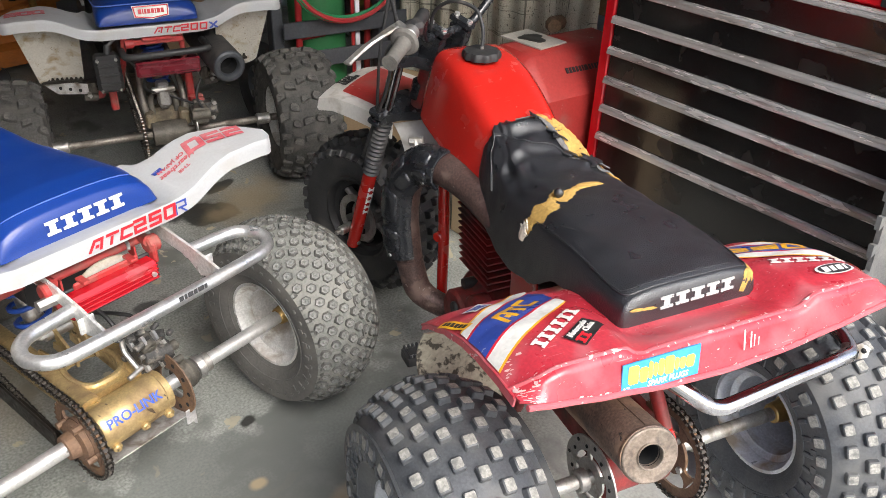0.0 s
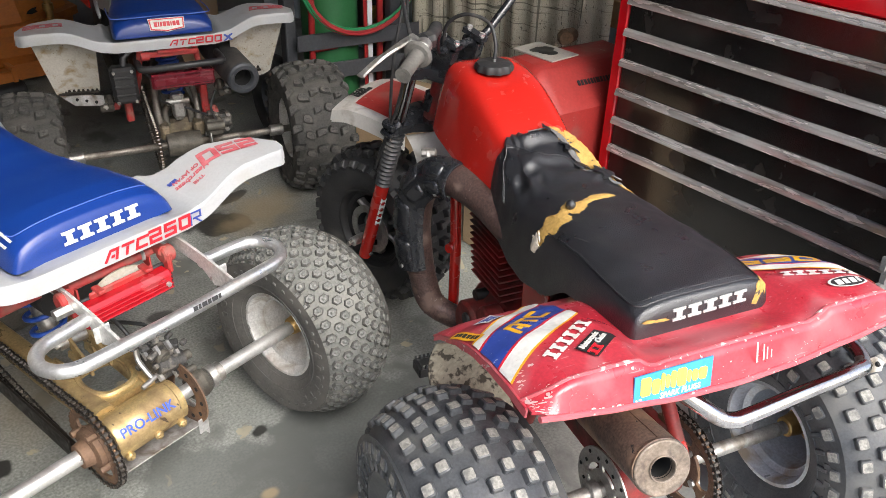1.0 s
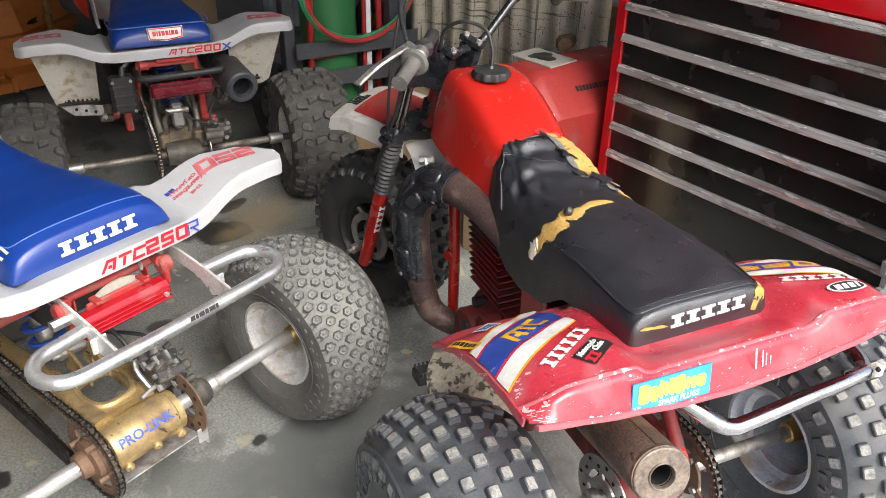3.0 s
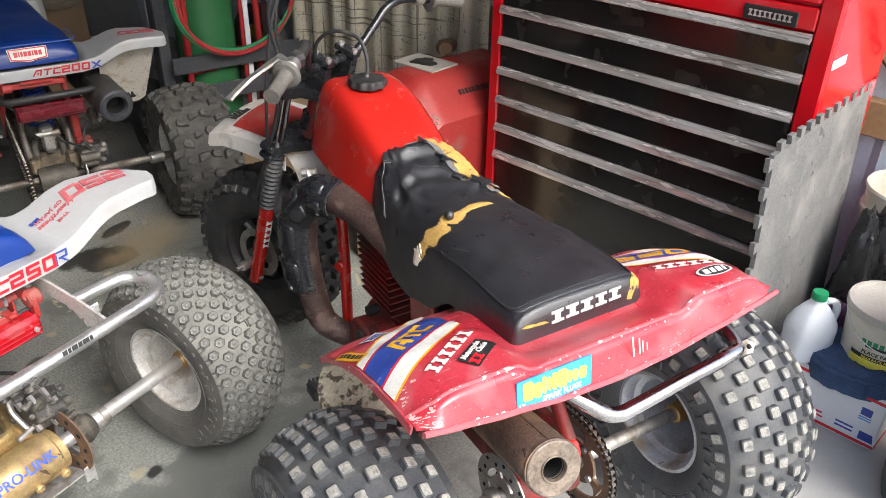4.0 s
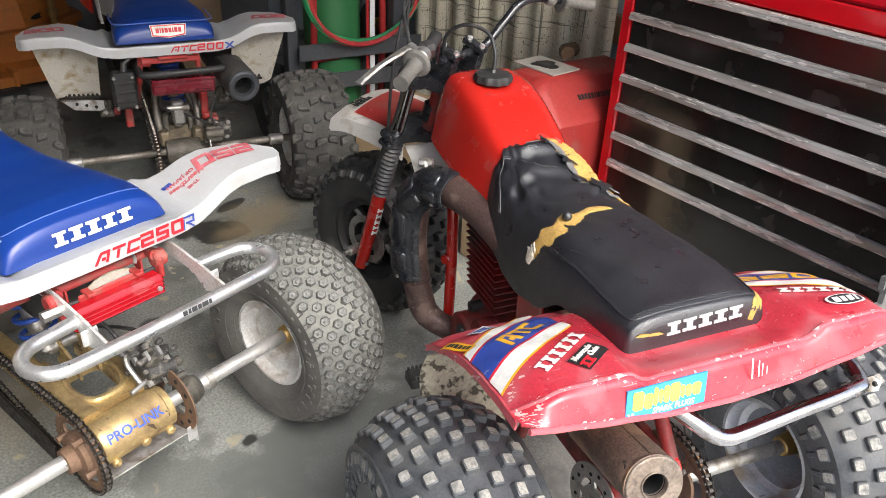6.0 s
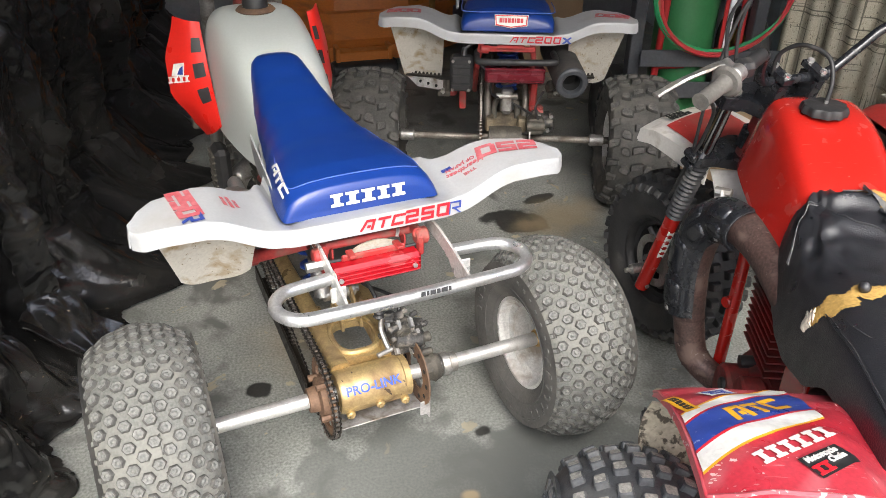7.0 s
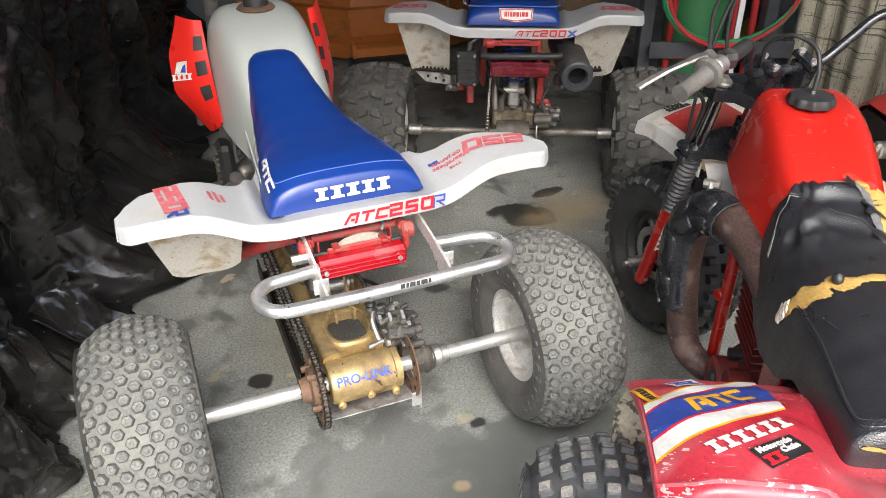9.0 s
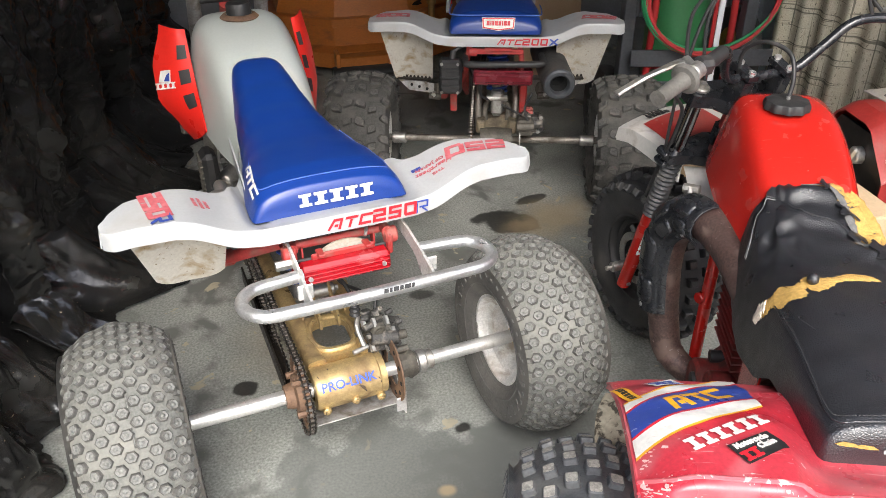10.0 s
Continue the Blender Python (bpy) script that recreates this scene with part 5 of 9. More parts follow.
    for j, (w, q) in enumerate(((0.03, 0.0), (0.045, 0.012), (0.035, 0.024))):
        bars("script_line", [w * 0.4, w * 0.6], 0.007, decal_faded, guard, frame_at((-0.268 - q, 0.105, 0), (0.12, -0.99, 0), (0.99, 0.12, 0)), 0.4, 0.0006, 0.3, False, on_wing)
    # tank
    st = [(0.40, 0.770, 0.085, 0.68), (0.50, 0.795, 0.100, 0.67), (0.65, 0.862, 0.126, 0.66), (0.80, 0.930, 0.146, 0.66), (0.95, 0.968, 0.160, 0.67), (1.07, 0.982, 0.164, 0.70), (1.17, 0.965, 0.140, 0.74), (1.22, 0.93, 0.10, 0.78), (1.24, 0.89, 0.07, 0.79)]
    fine = []
    curve = spline([(q[0], q[1], q[2]) for q in st], 6), spline([(q[0], q[3], 0) for q in st], 6)
    for a, b in zip(*curve):
        fine.append((a.x, a.y, a.z, b.y))
    tank = part("fuel_tank", Geo().grid(saddle(fine, 44, 4.6, 0.16), False, True), tank_white, t, "milky white plastic fuel tank", 60)
    part("tank_cap", Geo().lathe([(0.0, 0.05), (0.034, 0.048), (0.038, 0.04), (0.038, 0.008), (0.03, 0.0)], 24, (0.0, 1.03, 0.975), "z"), soft_black, tank)
    for s in (-1, 1):
        def shroud(u, v):
            """u from the tank outwards, v from its foot to its top."""
            inner = Vector((0.172 - 0.006 * v, 0.875 + 0.19 * v, 0.685 + 0.265 * v))
            outer = Vector((lerp(v, [(0, 0.200), (0.12, 0.228), (0.38, 0.282), (0.65, 0.280), (1, 0.236)]), 1.00 + 0.12 * v, 0.615 + 0.345 * v))
            if s > 0:
                outer.x = 0.205 + (outer.x - 0.205) * 0.35
            p = inner.lerp(outer, u)
            return Vector((s * p.x, p.y - 0.018 * math.sin(math.pi * u), p.z))
        flip = (lambda u, v: shroud(u, 1 - v)) if s < 0 else shroud
        sh = part("tank_shroud", Geo().sheet(flip, 14, 18, 0.005), red_plastic, t, "red vented tank shroud")
        # vents are black patches laid on, painting the dark of the openings
        for k in range(3):
            v0 = 0.26 + 0.23 * k
            rows = [[shroud(0.10 + 0.28 * i / 4, v0 + 0.13 * j / 4) + Vector((0, -0.0035, 0.001)) for j in range(5)] for i in range(5)]
            part("vent", Geo().grid(rows), soft_black, sh)
        if s < 0:
            c = shroud(0.76, 0.50) + Vector((0, -0.004, 0))
            mx, my = (shroud(0.3, 0.5) - shroud(0.9, 0.5)), (shroud(0.62, 0.6) - shroud(0.62, 0.4))
            bars("maker_mark", [0.017] * 4, 0.020, decal_white, sh, frame_at(c, mx, my), 0.16, 0.002)
            part("wing_emblem", Geo().slab([(0.0, 0), (0.045, -0.004), (0.05, 0.035), (0.012, 0.034)], 0.002, frame_at(c + my * 0.18 - mx * 0.25, mx, my)), decal_white, sh)
            part("wing_emblem", Geo().slab([(0.022, 0.002), (0.043, 0.0), (0.045, 0.026), (0.034, 0.02)], 0.003, frame_at(c + my * 0.18 - mx * 0.25, mx, my)), decal_blue, sh)
    part("tank_collar", Geo().lathe([(0.055, 0.0), (0.06, 0.004), (0.052, 0.012), (0.04, 0.014)], 28, (0.0, 1.03, 0.976), "z"), rust, tank)
    # engine and front end, mostly hidden
    eng = part("engine", Geo().box((0.20, 0.26, 0.20), (0, 0.78, 0.33), 0.03).cyl((0, 0.86, 0.42), (0, 0.90, 0.62), 0.07, n=20).cyl((-0.13, 0.78, 0.33), (0.13, 0.78, 0.33), 0.085, n=24, edge=0.01), greasy, t)
    for k in range(6):
        part("fin", Geo().box((0.17, 0.17, 0.006), (0, 0.87 + 0.006 * k, 0.46 + 0.025 * k), 0.002), greasy, eng)
    part("radiator", Geo().box((0.14, 0.03, 0.22), (-0.16, 1.08, 0.72), 0.006), greasy, t)
    part("exhaust_pipe", Geo().tube(spline([(-0.02, 0.95, 0.55), (-0.11, 1.02, 0.45), (-0.17, 0.92, 0.40), (-0.18, 0.74, 0.50), (-0.165, 0.52, 0.58)], 8), [0.024 + 0.022 * min(1, i / 16) for i in range(33)], 14), alloy_dull, t)
    part("air_box", Geo().box((0.16, 0.28, 0.16), (0, 0.36, 0.60), 0.02), soft_black, t)
    part("side_cover", Geo().sheet(lambda u, v: (-0.172 + 0.020 * u + 0.012 * v * v, 0.15 + 0.36 * u, (0.782 + 0.015 * u) - (0.055 + 0.06 * u) * v), 10, 6, 0.004), white_plastic, t, "white side cover below the seat")
    part("pipe_bend", Geo().tube(spline([(-0.13, 0.60, 0.44), (-0.155, 0.66, 0.50), (-0.165, 0.72, 0.535), (-0.165, 0.79, 0.535), (-0.155, 0.845, 0.49), (-0.13, 0.865, 0.42), (-0.09, 0.84, 0.36)], 7), 0.021, 14), bar_alloy, t, "bare metal exhaust bend")
    part("heat_guard", Geo().box((0.05, 0.10, 0.16), (-0.17, 0.98, 0.50), 0.015), soft_black, t)
    for k in range(7):
        part("guard_rib", Geo().box((0.010, 0.085, 0.006), (-0.198, 0.98, 0.44 + 0.02 * k), 0.002), greasy, t)
    sp_pts = [(-0.045 + 0.042 * math.cos(q), 0.31 + 0.10 * (q / 38) + 0.042 * math.sin(q) * 0.9, 0.43 + 0.22 * q / 38) for q in (0.45 * i for i in range(85))]
    part("shock_spring", Geo().tube(sp_pts, 0.0065, 8), shock_blue, t, "blue shock spring")
    part("shock_body", Geo().cyl((-0.045, 0.30, 0.40), (-0.045, 0.42, 0.68), 0.024, n=16), alloy_dull, t)
    steer = part("head_tube", Geo().cyl((0, 1.22, 0.98), (0, 1.36, 0.70), 0.03), red_weld, t)
    for s in (-1, 1):
        part("fork_leg", Geo().cyl((s * 0.11, 1.22, 1.02), (s * 0.11, 1.52, 0.28), 0.023), alloy_dull, t)
    part("number_plate_post", Geo().box((0.24, 0.05, 0.03), (0, 1.24, 1.0), 0.008), soft_black, t)
    part("handlebar", Geo().tube(spline([(-0.40, 1.10, 1.14), (-0.22, 1.14, 1.13), (-0.10, 1.22, 1.04), (0.10, 1.22, 1.04), (0.22, 1.14, 1.13), (0.40, 1.10, 1.14)], 6), 0.011, 10), soft_black, t)
    make_wheel(t, (0, 1.52, 0.27), 0.27, 0.18, 0.125, 0.03, "front", rubber_wall, [rubber_dusty, rubber_tops], rim_alloy, alloy_dull, 1, "front_wheel")
    return t


blue_trike()

# ---- red three-wheeler with the torn seat ----
RED = pose(0.083, 2.01, 0, 0, 0, 25.0)


def deck(x, y):
    """Top of the red rear mudguard: high at the back, rolling down over the tyres in front and at the sides."""
    z = lerp(y, [(-1.0, 0.800), (-0.93, 0.796), (-0.86, 0.784), (-0.80, 0.764), (-0.73, 0.732), (-0.66, 0.692), (-0.60, 0.645)])
    a = abs(x)
    if a > 0.33:
        z -= lerp(-y, [(0.58, 0.012), (0.72, 0.022), (0.90, 0.040), (1.0, 0.045)]) * ((a - 0.33) / 0.09) ** 2
    if a < 0.21:
        z = z + (0.742 - z) * (1 - max(0.0, a - 0.15) / 0.06) * 0.8 * min(1.0, max(0.0, (-0.70 - y) / 0.08))
    return z


def red_guard(t):
    def skin(u, v):
        x = -0.415 + 0.83 * u
        a = abs(x)
        back = -0.985 + 0.02 * max(0, a - 0.38) / 0.035
        if v < 0.25:                       # the broad back band
            k = 1 - v / 0.25
            low = lerp(a, [(0.0, 0.712), (0.12, 0.718), (0.25, 0.735), (0.35, 0.752), (0.415, 0.765)])
            hi = deck(x, back) + 0.0
            if a < 0.21:
                hi += (0.778 - hi) * min(1.0, (0.21 - a) / 0.06)
            return (x, back - 0.010 * min(1.0, k / 0.10) - 0.025 * k, hi + (low - hi) * (k if k > 0.1 else k * 0.6 + 0.4 * k * k / 0.1))
        k = (v - 0.25) / 0.75
        y = back + (-0.60 - 0.010 * max(0, a - 0.3) / 0.115 - back) * k
        z = deck(x, y)
        if a < 0.21 and k < 0.22:
            q = (k / 0.22) ** 2 * (3 - 2 * k / 0.22)
            z += (0.778 - z) * min(1.0, (0.21 - a) / 0.06) * (1 - q)
        return (x, y, z)
    guard = part("rear_mudguard", Geo().sheet(skin, 72, 56, 0.005), [red_fender], t, "worn scratched red mudguard", 30)
    for s in (-1, 1):
        def side(u, v):
            y = -0.985 + 0.375 * u
            z = deck(0.415, y)
            return (s * (0.4155 + 0.003 * v), y, z - (0.020 - 0.006 * u) * v)
        part("side_lip", Geo().sheet(side if s < 0 else (lambda u, v: side(1 - u, v)), 14, 4, 0.004), red_edge, guard)
        part("edge_bead", Geo().tube([(s * 0.4165, -0.985 + 0.375 * i / 12, deck(0.415, -0.985 + 0.375 * i / 12) - 0.001) for i in range(13)], 0.0028, 7), red_fender, guard)
    low_line = [(0.0, 0.712), (0.12, 0.718), (0.25, 0.735), (0.35, 0.752), (0.415, 0.765)]
    part("edge_bead", Geo().tube([(-0.412 + 0.824 * i / 40, -1.0205, lerp(abs(-0.412 + 0.824 * i / 40), low_line)) for i in range(41)], 0.0055, 8), red_edge, guard, "chipped edge")
    part("crease", Geo().tube([Vector(skin(i / 40, 0.252)) + Vector((0, 0, -0.0025)) for i in range(41)], 0.0048, 8), red_edge, guard, "scuffed crease")
    rnd, flecks = random.Random(21), Geo()
    for i in range(260):
        where = i % 5
        if where == 0:
            u, v, r = rnd.uniform(0.01, 0.99), rnd.uniform(0.005, 0.03), rnd.uniform(0.001, 0.0032)
        elif where == 1:
            u, v, r = rnd.uniform(0.01, 0.99), 0.25 + rnd.gauss(0, 0.010), rnd.uniform(0.0008, 0.0024)
        elif where == 2:
            u, v, r = abs(rnd.gauss(0, 0.02)) + 0.004, rnd.uniform(0.02, 0.40), rnd.uniform(0.001, 0.0035)
        elif where == 3:
            u, v, r = rnd.uniform(0.02, 0.98), rnd.uniform(0.02, 0.24), rnd.uniform(0.0004, 0.0012)
        else:
            u, v, r = rnd.choice((rnd.uniform(0.02, 0.26), rnd.uniform(0.76, 0.98))), rnd.uniform(0.26, 0.8), rnd.uniform(0.0004, 0.0014)
        long = rnd.uniform(0.5, 2.2)
        pts = []
        for k in range(7):
            q = 2 * math.pi * k / 7
            w = r * rnd.uniform(0.5, 1.2)
            du, dv = w * math.cos(q) * long / 0.83, w * math.sin(q) / (0.30 if v < 0.25 else 0.52)
            c = Vector(skin(min(0.999, max(0.001, u + du)), min(0.95, max(0.002, v + dv))))
            pts.append(c + (Vector((0, -0.0016, 0.0004)) if v < 0.245 else Vector((0, -0.0008, 0.0018))))
        n0 = len(flecks.v)
        flecks.v += [tuple(c) for c in pts]
        flecks.f.append(tuple(range(n0, n0 + 7)))
        flecks.m.append(0)
    tagged(part("chipped_paint", flecks, chip_pale, guard), kind="stuff")
    for s in (-1, 1):
        part("front_lip", Geo().tube([Vector(skin((0.5 + s * (0.5 - 0.24 * i / 16)), 1.0)) - Vector((0, 0, 0.003)) for i in range(17)], 0.0030, 7), red_fender, guard)
    def flap(u, v):
        a = -0.5 + 1.6 * v
        return (-0.420 + 0.16 * u - 0.012 * math.sin(math.pi * v), -0.625 - 0.012 * u + 0.045 * math.sin(1.5 * v) - 0.10 * v * v, 0.628 - 0.175 * v - 0.010 * (1 - v) * u)
    part("mud_flap", Geo().sheet(flap, 10, 16, 0.004), muddy_flap, guard, "mud-speckled flap")

    # painted bands and stickers lie on the wing
    def lay(p):
        return Vector((p.x, p.y, deck(p.x, p.y) + 0.0030 + p.z))
    def patch(name, x0, x1, y0, y1, mat_, h=0.0008, skew=0.0, n=14):
        g = Geo().grid([[lay(Vector((x0 + (x1 - x0) * i / n, y0 + (y1 - y0) * j / 6 + skew * (i / n), h))) for j in range(7)] for i in range(n + 1)])
        return part(name, g, mat_, guard)
    def band(name, s, inner, outer, mat_, n=16):
        """A painted stripe across a wing, its ends at other depths: (front, back) at the seat and at the rim."""
        rows = []
        for i in range(n + 1):
            f = i / n
            x = s * (0.208 + 0.206 * f)
            y0, y1 = (inner[k] + (outer[k] - inner[k]) * f for k in (0, 1))
            rows.append([lay(Vector((x, y0 + (y1 - y0) * j / 8, 0.0008))) for j in range(9)])
        part(name, Geo().grid(rows if s < 0 else rows[::-1]), mat_, guard)
    for s in (-1, 1):
        band("yellow_line", s, (-0.628, -0.633), (-0.775, -0.780), decal_yellow)
        band("white_stripe", s, (-0.633, -0.662), (-0.780, -0.804), decal_white)
        band("red_line", s, (-0.662, -0.668), (-0.804, -0.810), decal_red)
        band("blue_panel", s, (-0.668, -0.757), (-0.810, -0.877), decal_blue)
        band("red_line", s, (-0.757, -0.763), (-0.877, -0.883), decal_red)
        band("white_stripe", s, (-0.763, -0.795), (-0.883, -0.924), decal_white)
        band("yellow_line", s, (-0.795, -0.800), (-0.924, -0.930), decal_yellow)
    up = lambda x, y, d=1.0: frame_at((x, y, 0), (d * 0.83, 0.56 * d, 0), (-0.56 * d, 0.83 * d, 0))
    stencil("lettering", "ATC", 0.042, decal_yellow, guard, up(-0.300, -0.772), 0.88, 0.05, 0.16, 0.25, 0.0012, lay, "yellow model lettering")
    stencil("lettering", "250", 0.040, decal_yellow, guard, frame_at((0.30, -0.775, 0), (0.85, -0.52, 0), (0.52, 0.85, 0)), 1.25, 0.1, 0.14, 0.27, 0.0012, lay, "yellow model number")
    bars("maker_mark", [0.019, 0.020, 0.020, 0.020, 0.019, 0.020], 0.026, decal_white, guard, up(-0.283, -0.884), 0.24, 0.0010, 0, True, lay)
    bars("maker_mark", [0.021] * 6, 0.019, decal_white, guard, frame_at((0.30, -0.88, 0), (0.92, -0.38, 0), (0.38, 0.92, 0)), 0.24, 0.0010, 0, True, lay)
    for r0, r1, mt, h in ((0.0, 1.0, decal_white, 0.0008), (0.0, 0.86, decal_black, 0.0013)):
        g = Geo().grid([[lay(Vector((0.315 + 0.044 * r * math.cos(q), -0.935 + 0.019 * r * math.sin(q) - 0.1 * 0.044 * r * math.cos(q), h))) for q in (2 * math.pi * j / 24 for j in range(25))] for r in (0.02, 0.5 * r1, r1)])
        part("oval_sticker", g, mt, guard)
    bars("maker_mark", [0.014, 0.010, 0.012, 0.006], 0.017, decal_white, guard, frame_at((0.315, -0.935, 0), (1, -0.1, 0), (0.1, 1, 0)), 0.25, 0.0018, 0.2, False, lay)
    m = up(-0.248, -0.918)
    g = Geo().grid([[lay(m @ Vector((-0.040 + 0.080 * i / 6, -0.021 + 0.042 * j / 4, 0.0008))) for j in range(5)] for i in range(6, -1, -1)][::-1])
    part("chain_sticker", g, decal_black, guard, "black chain sticker")
    write("lettering", "Motorcycle", 0.0150, decal_white, guard, m @ pose(-0.002, 0.0125, 0.0008), 0.92, 0.0, 0.0010, lay)
    write("lettering", "Chain", 0.0150, decal_white, guard, m @ pose(0.014, -0.0015, 0.0008), 0.92, 0.0, 0.0010, lay)
    bars("maker_mark", [0.014, 0.014], 0.018, decal_red, guard, m @ pose(-0.022, -0.008, 0.0008), 0.12, 0.0018, 0, True, lay)
    m = up(-0.335, -0.690)
    g = Geo().grid([[lay(m @ Vector((-0.034 + 0.068 * i / 6, -0.017 + 0.034 * j / 4, 0.0008))) for j in range(5)] for i in range(7)])
    part("badge", g, decal_white, guard)
    bars("maker_mark", [0.018, 0.011, 0.018], 0.022, decal_blue, guard, m, 0.12, 0.0016, 0, True, lay)
    m = frame_at((-0.405, -0.735, 0), (0.30, -0.95, 0), (0.95, 0.30, 0))
    g = Geo().grid([[lay(m @ Vector((-0.038 + 0.076 * i / 6, -0.011 + 0.022 * j / 3, 0.0009))) for j in range(4)] for i in range(7)])
    part("yellow_badge", g, decal_yellow, guard)
    bars("maker_mark", [0.008] * 6, 0.010, decal_black, guard, m, 0.25, 0.0016, 0, False, lay)
    # sticker on the back band
    m = frame_at((-0.150, -1.0115, 0.752), (1, 0, -0.02), (0, 0.25, 1))
    part("blue_sticker", Geo().slab([(-0.082, -0.028), (0.080, -0.026), (0.084, 0.030), (-0.078, 0.028)], 0.003, m), decal_sky, guard)
    for k, (h, up_) in enumerate(((0.034, 0.006), (0.028, 0.002), (0.034, 0.007), (0.026, 0.006), (0.032, 0.007), (0.034, 0.007), (0.024, 0.005), (0.022, 0.004), (0.023, 0.004))):
        wd = (0.021, 0.016, 0.008, 0.008, 0.011, 0.019, 0.008, 0.012, 0.017)[k]
        x0 = -0.068 + sum((0.021, 0.016, 0.008, 0.008, 0.011, 0.019, 0.008, 0.012, 0.017)[:k]) + 0.0022 * k + wd / 2
        part("maker_mark", Geo().slab([(-wd / 2 + 0.004, -h / 2), (wd / 2 - 0.002, -h / 2), (wd / 2, -h / 2 + 0.005), (wd / 2 + 0.002, h / 2 - 0.004), (wd / 2 - 0.002, h / 2), (-wd / 2 + 0.003, h / 2), (-wd / 2 + 0.001, h / 2 - 0.004), (-wd / 2, -h / 2 + 0.004)], 0.0012, m @ pose(x0, up_, 0.003)), decal_lemon, guard)
    write("lettering", "SPARK PLUGS", 0.014, decal_white, guard, m @ pose(0.014, -0.018, 0.003), 1.0, 0.2, 0.0008)
    for i, x in enumerate((0.030, 0.046, 0.055, 0.066)):
        part("scratch", Geo().box((0.0035 - 0.0005 * i, 0.0012, 0.050 - 0.010 * i), (x, -1.0130, 0.764 - 0.004 * i), 0.0004, Matrix.Rotation(radians(-14), 3, "Y")), decal_white, guard, "white scratch")
    return guard


muddy_flap = surf("muddy_flap", (0.42, 0.385, 0.30), 0.85, 0, (0.33, 0.295, 0.22), 0.5, 14, 120, 0.3, 0.3, dirt=(0.07, 0.06, 0.045), dirt_at=0.56, dirt_size=55, dirt_soft=0.04)
RED_SEAT = [(-0.894, 0.770, 0.140, 0.742), (-0.891, 0.800, 0.152, 0.742), (-0.882, 0.815, 0.157, 0.742), (-0.86, 0.821, 0.159, 0.742), (-0.80, 0.824, 0.160, 0.742), (-0.68, 0.830, 0.158, 0.722), (-0.60, 0.834, 0.158, 0.668), (-0.50, 0.830, 0.156, 0.645),
            (-0.43, 0.826, 0.150, 0.645), (-0.36, 0.836, 0.142, 0.66), (-0.29, 0.860, 0.130, 0.70), (-0.24, 0.874, 0.114, 0.75), (-0.215, 0.872, 0.096, 0.785), (-0.205, 0.860, 0.076, 0.80)]


def seat_spot(y, a, lift=0.0):
    """A point on the black seat: y along it, a from 0 (its left foot) over the top to 1 (its right foot)."""
    top, hw, bot = (lerp(y, [(q[0], q[k]) for q in RED_SEAT]) for k in (1, 2, 3))
    q = math.pi * a
    c, s = math.cos(q), math.sin(q)
    w = noise.noise(Vector((y * 14, a * 9, 2.0))) * 0.004 * s + noise.noise(Vector((y * 38, a * 20, 5.0))) * 0.0008 * s
    w *= min(1.0, max(0.0, (y + 0.895) / 0.07))
    if y > -0.50:
        fold = min(1.0, (y + 0.50) / 0.12)
        w += fold * s * (0.034 * (0.22 - abs(noise.noise(Vector((y * 8 + a * 4, a * 4 - y * 4, 8.0))))) + 0.016 * (0.2 - abs(noise.noise(Vector((y * 17 - a * 6, a * 9 + y * 5, 4.0))))) + 0.005 * noise.noise(Vector((y * 32 + a * 8, a * 7, 3.0))))
    px = (hw + lift + w) * math.copysign(abs(c) ** (2 / 3.6), c)
    up = abs(s) ** (2 / 5.0)
    pz = bot + (top + lift + w - bot) * up
    px *= 1 + 0.18 * (0.5 - up) * min(1.0, max(0.15, (y + 0.85) / 0.3))
    return Vector((0.010 - px, y, pz))


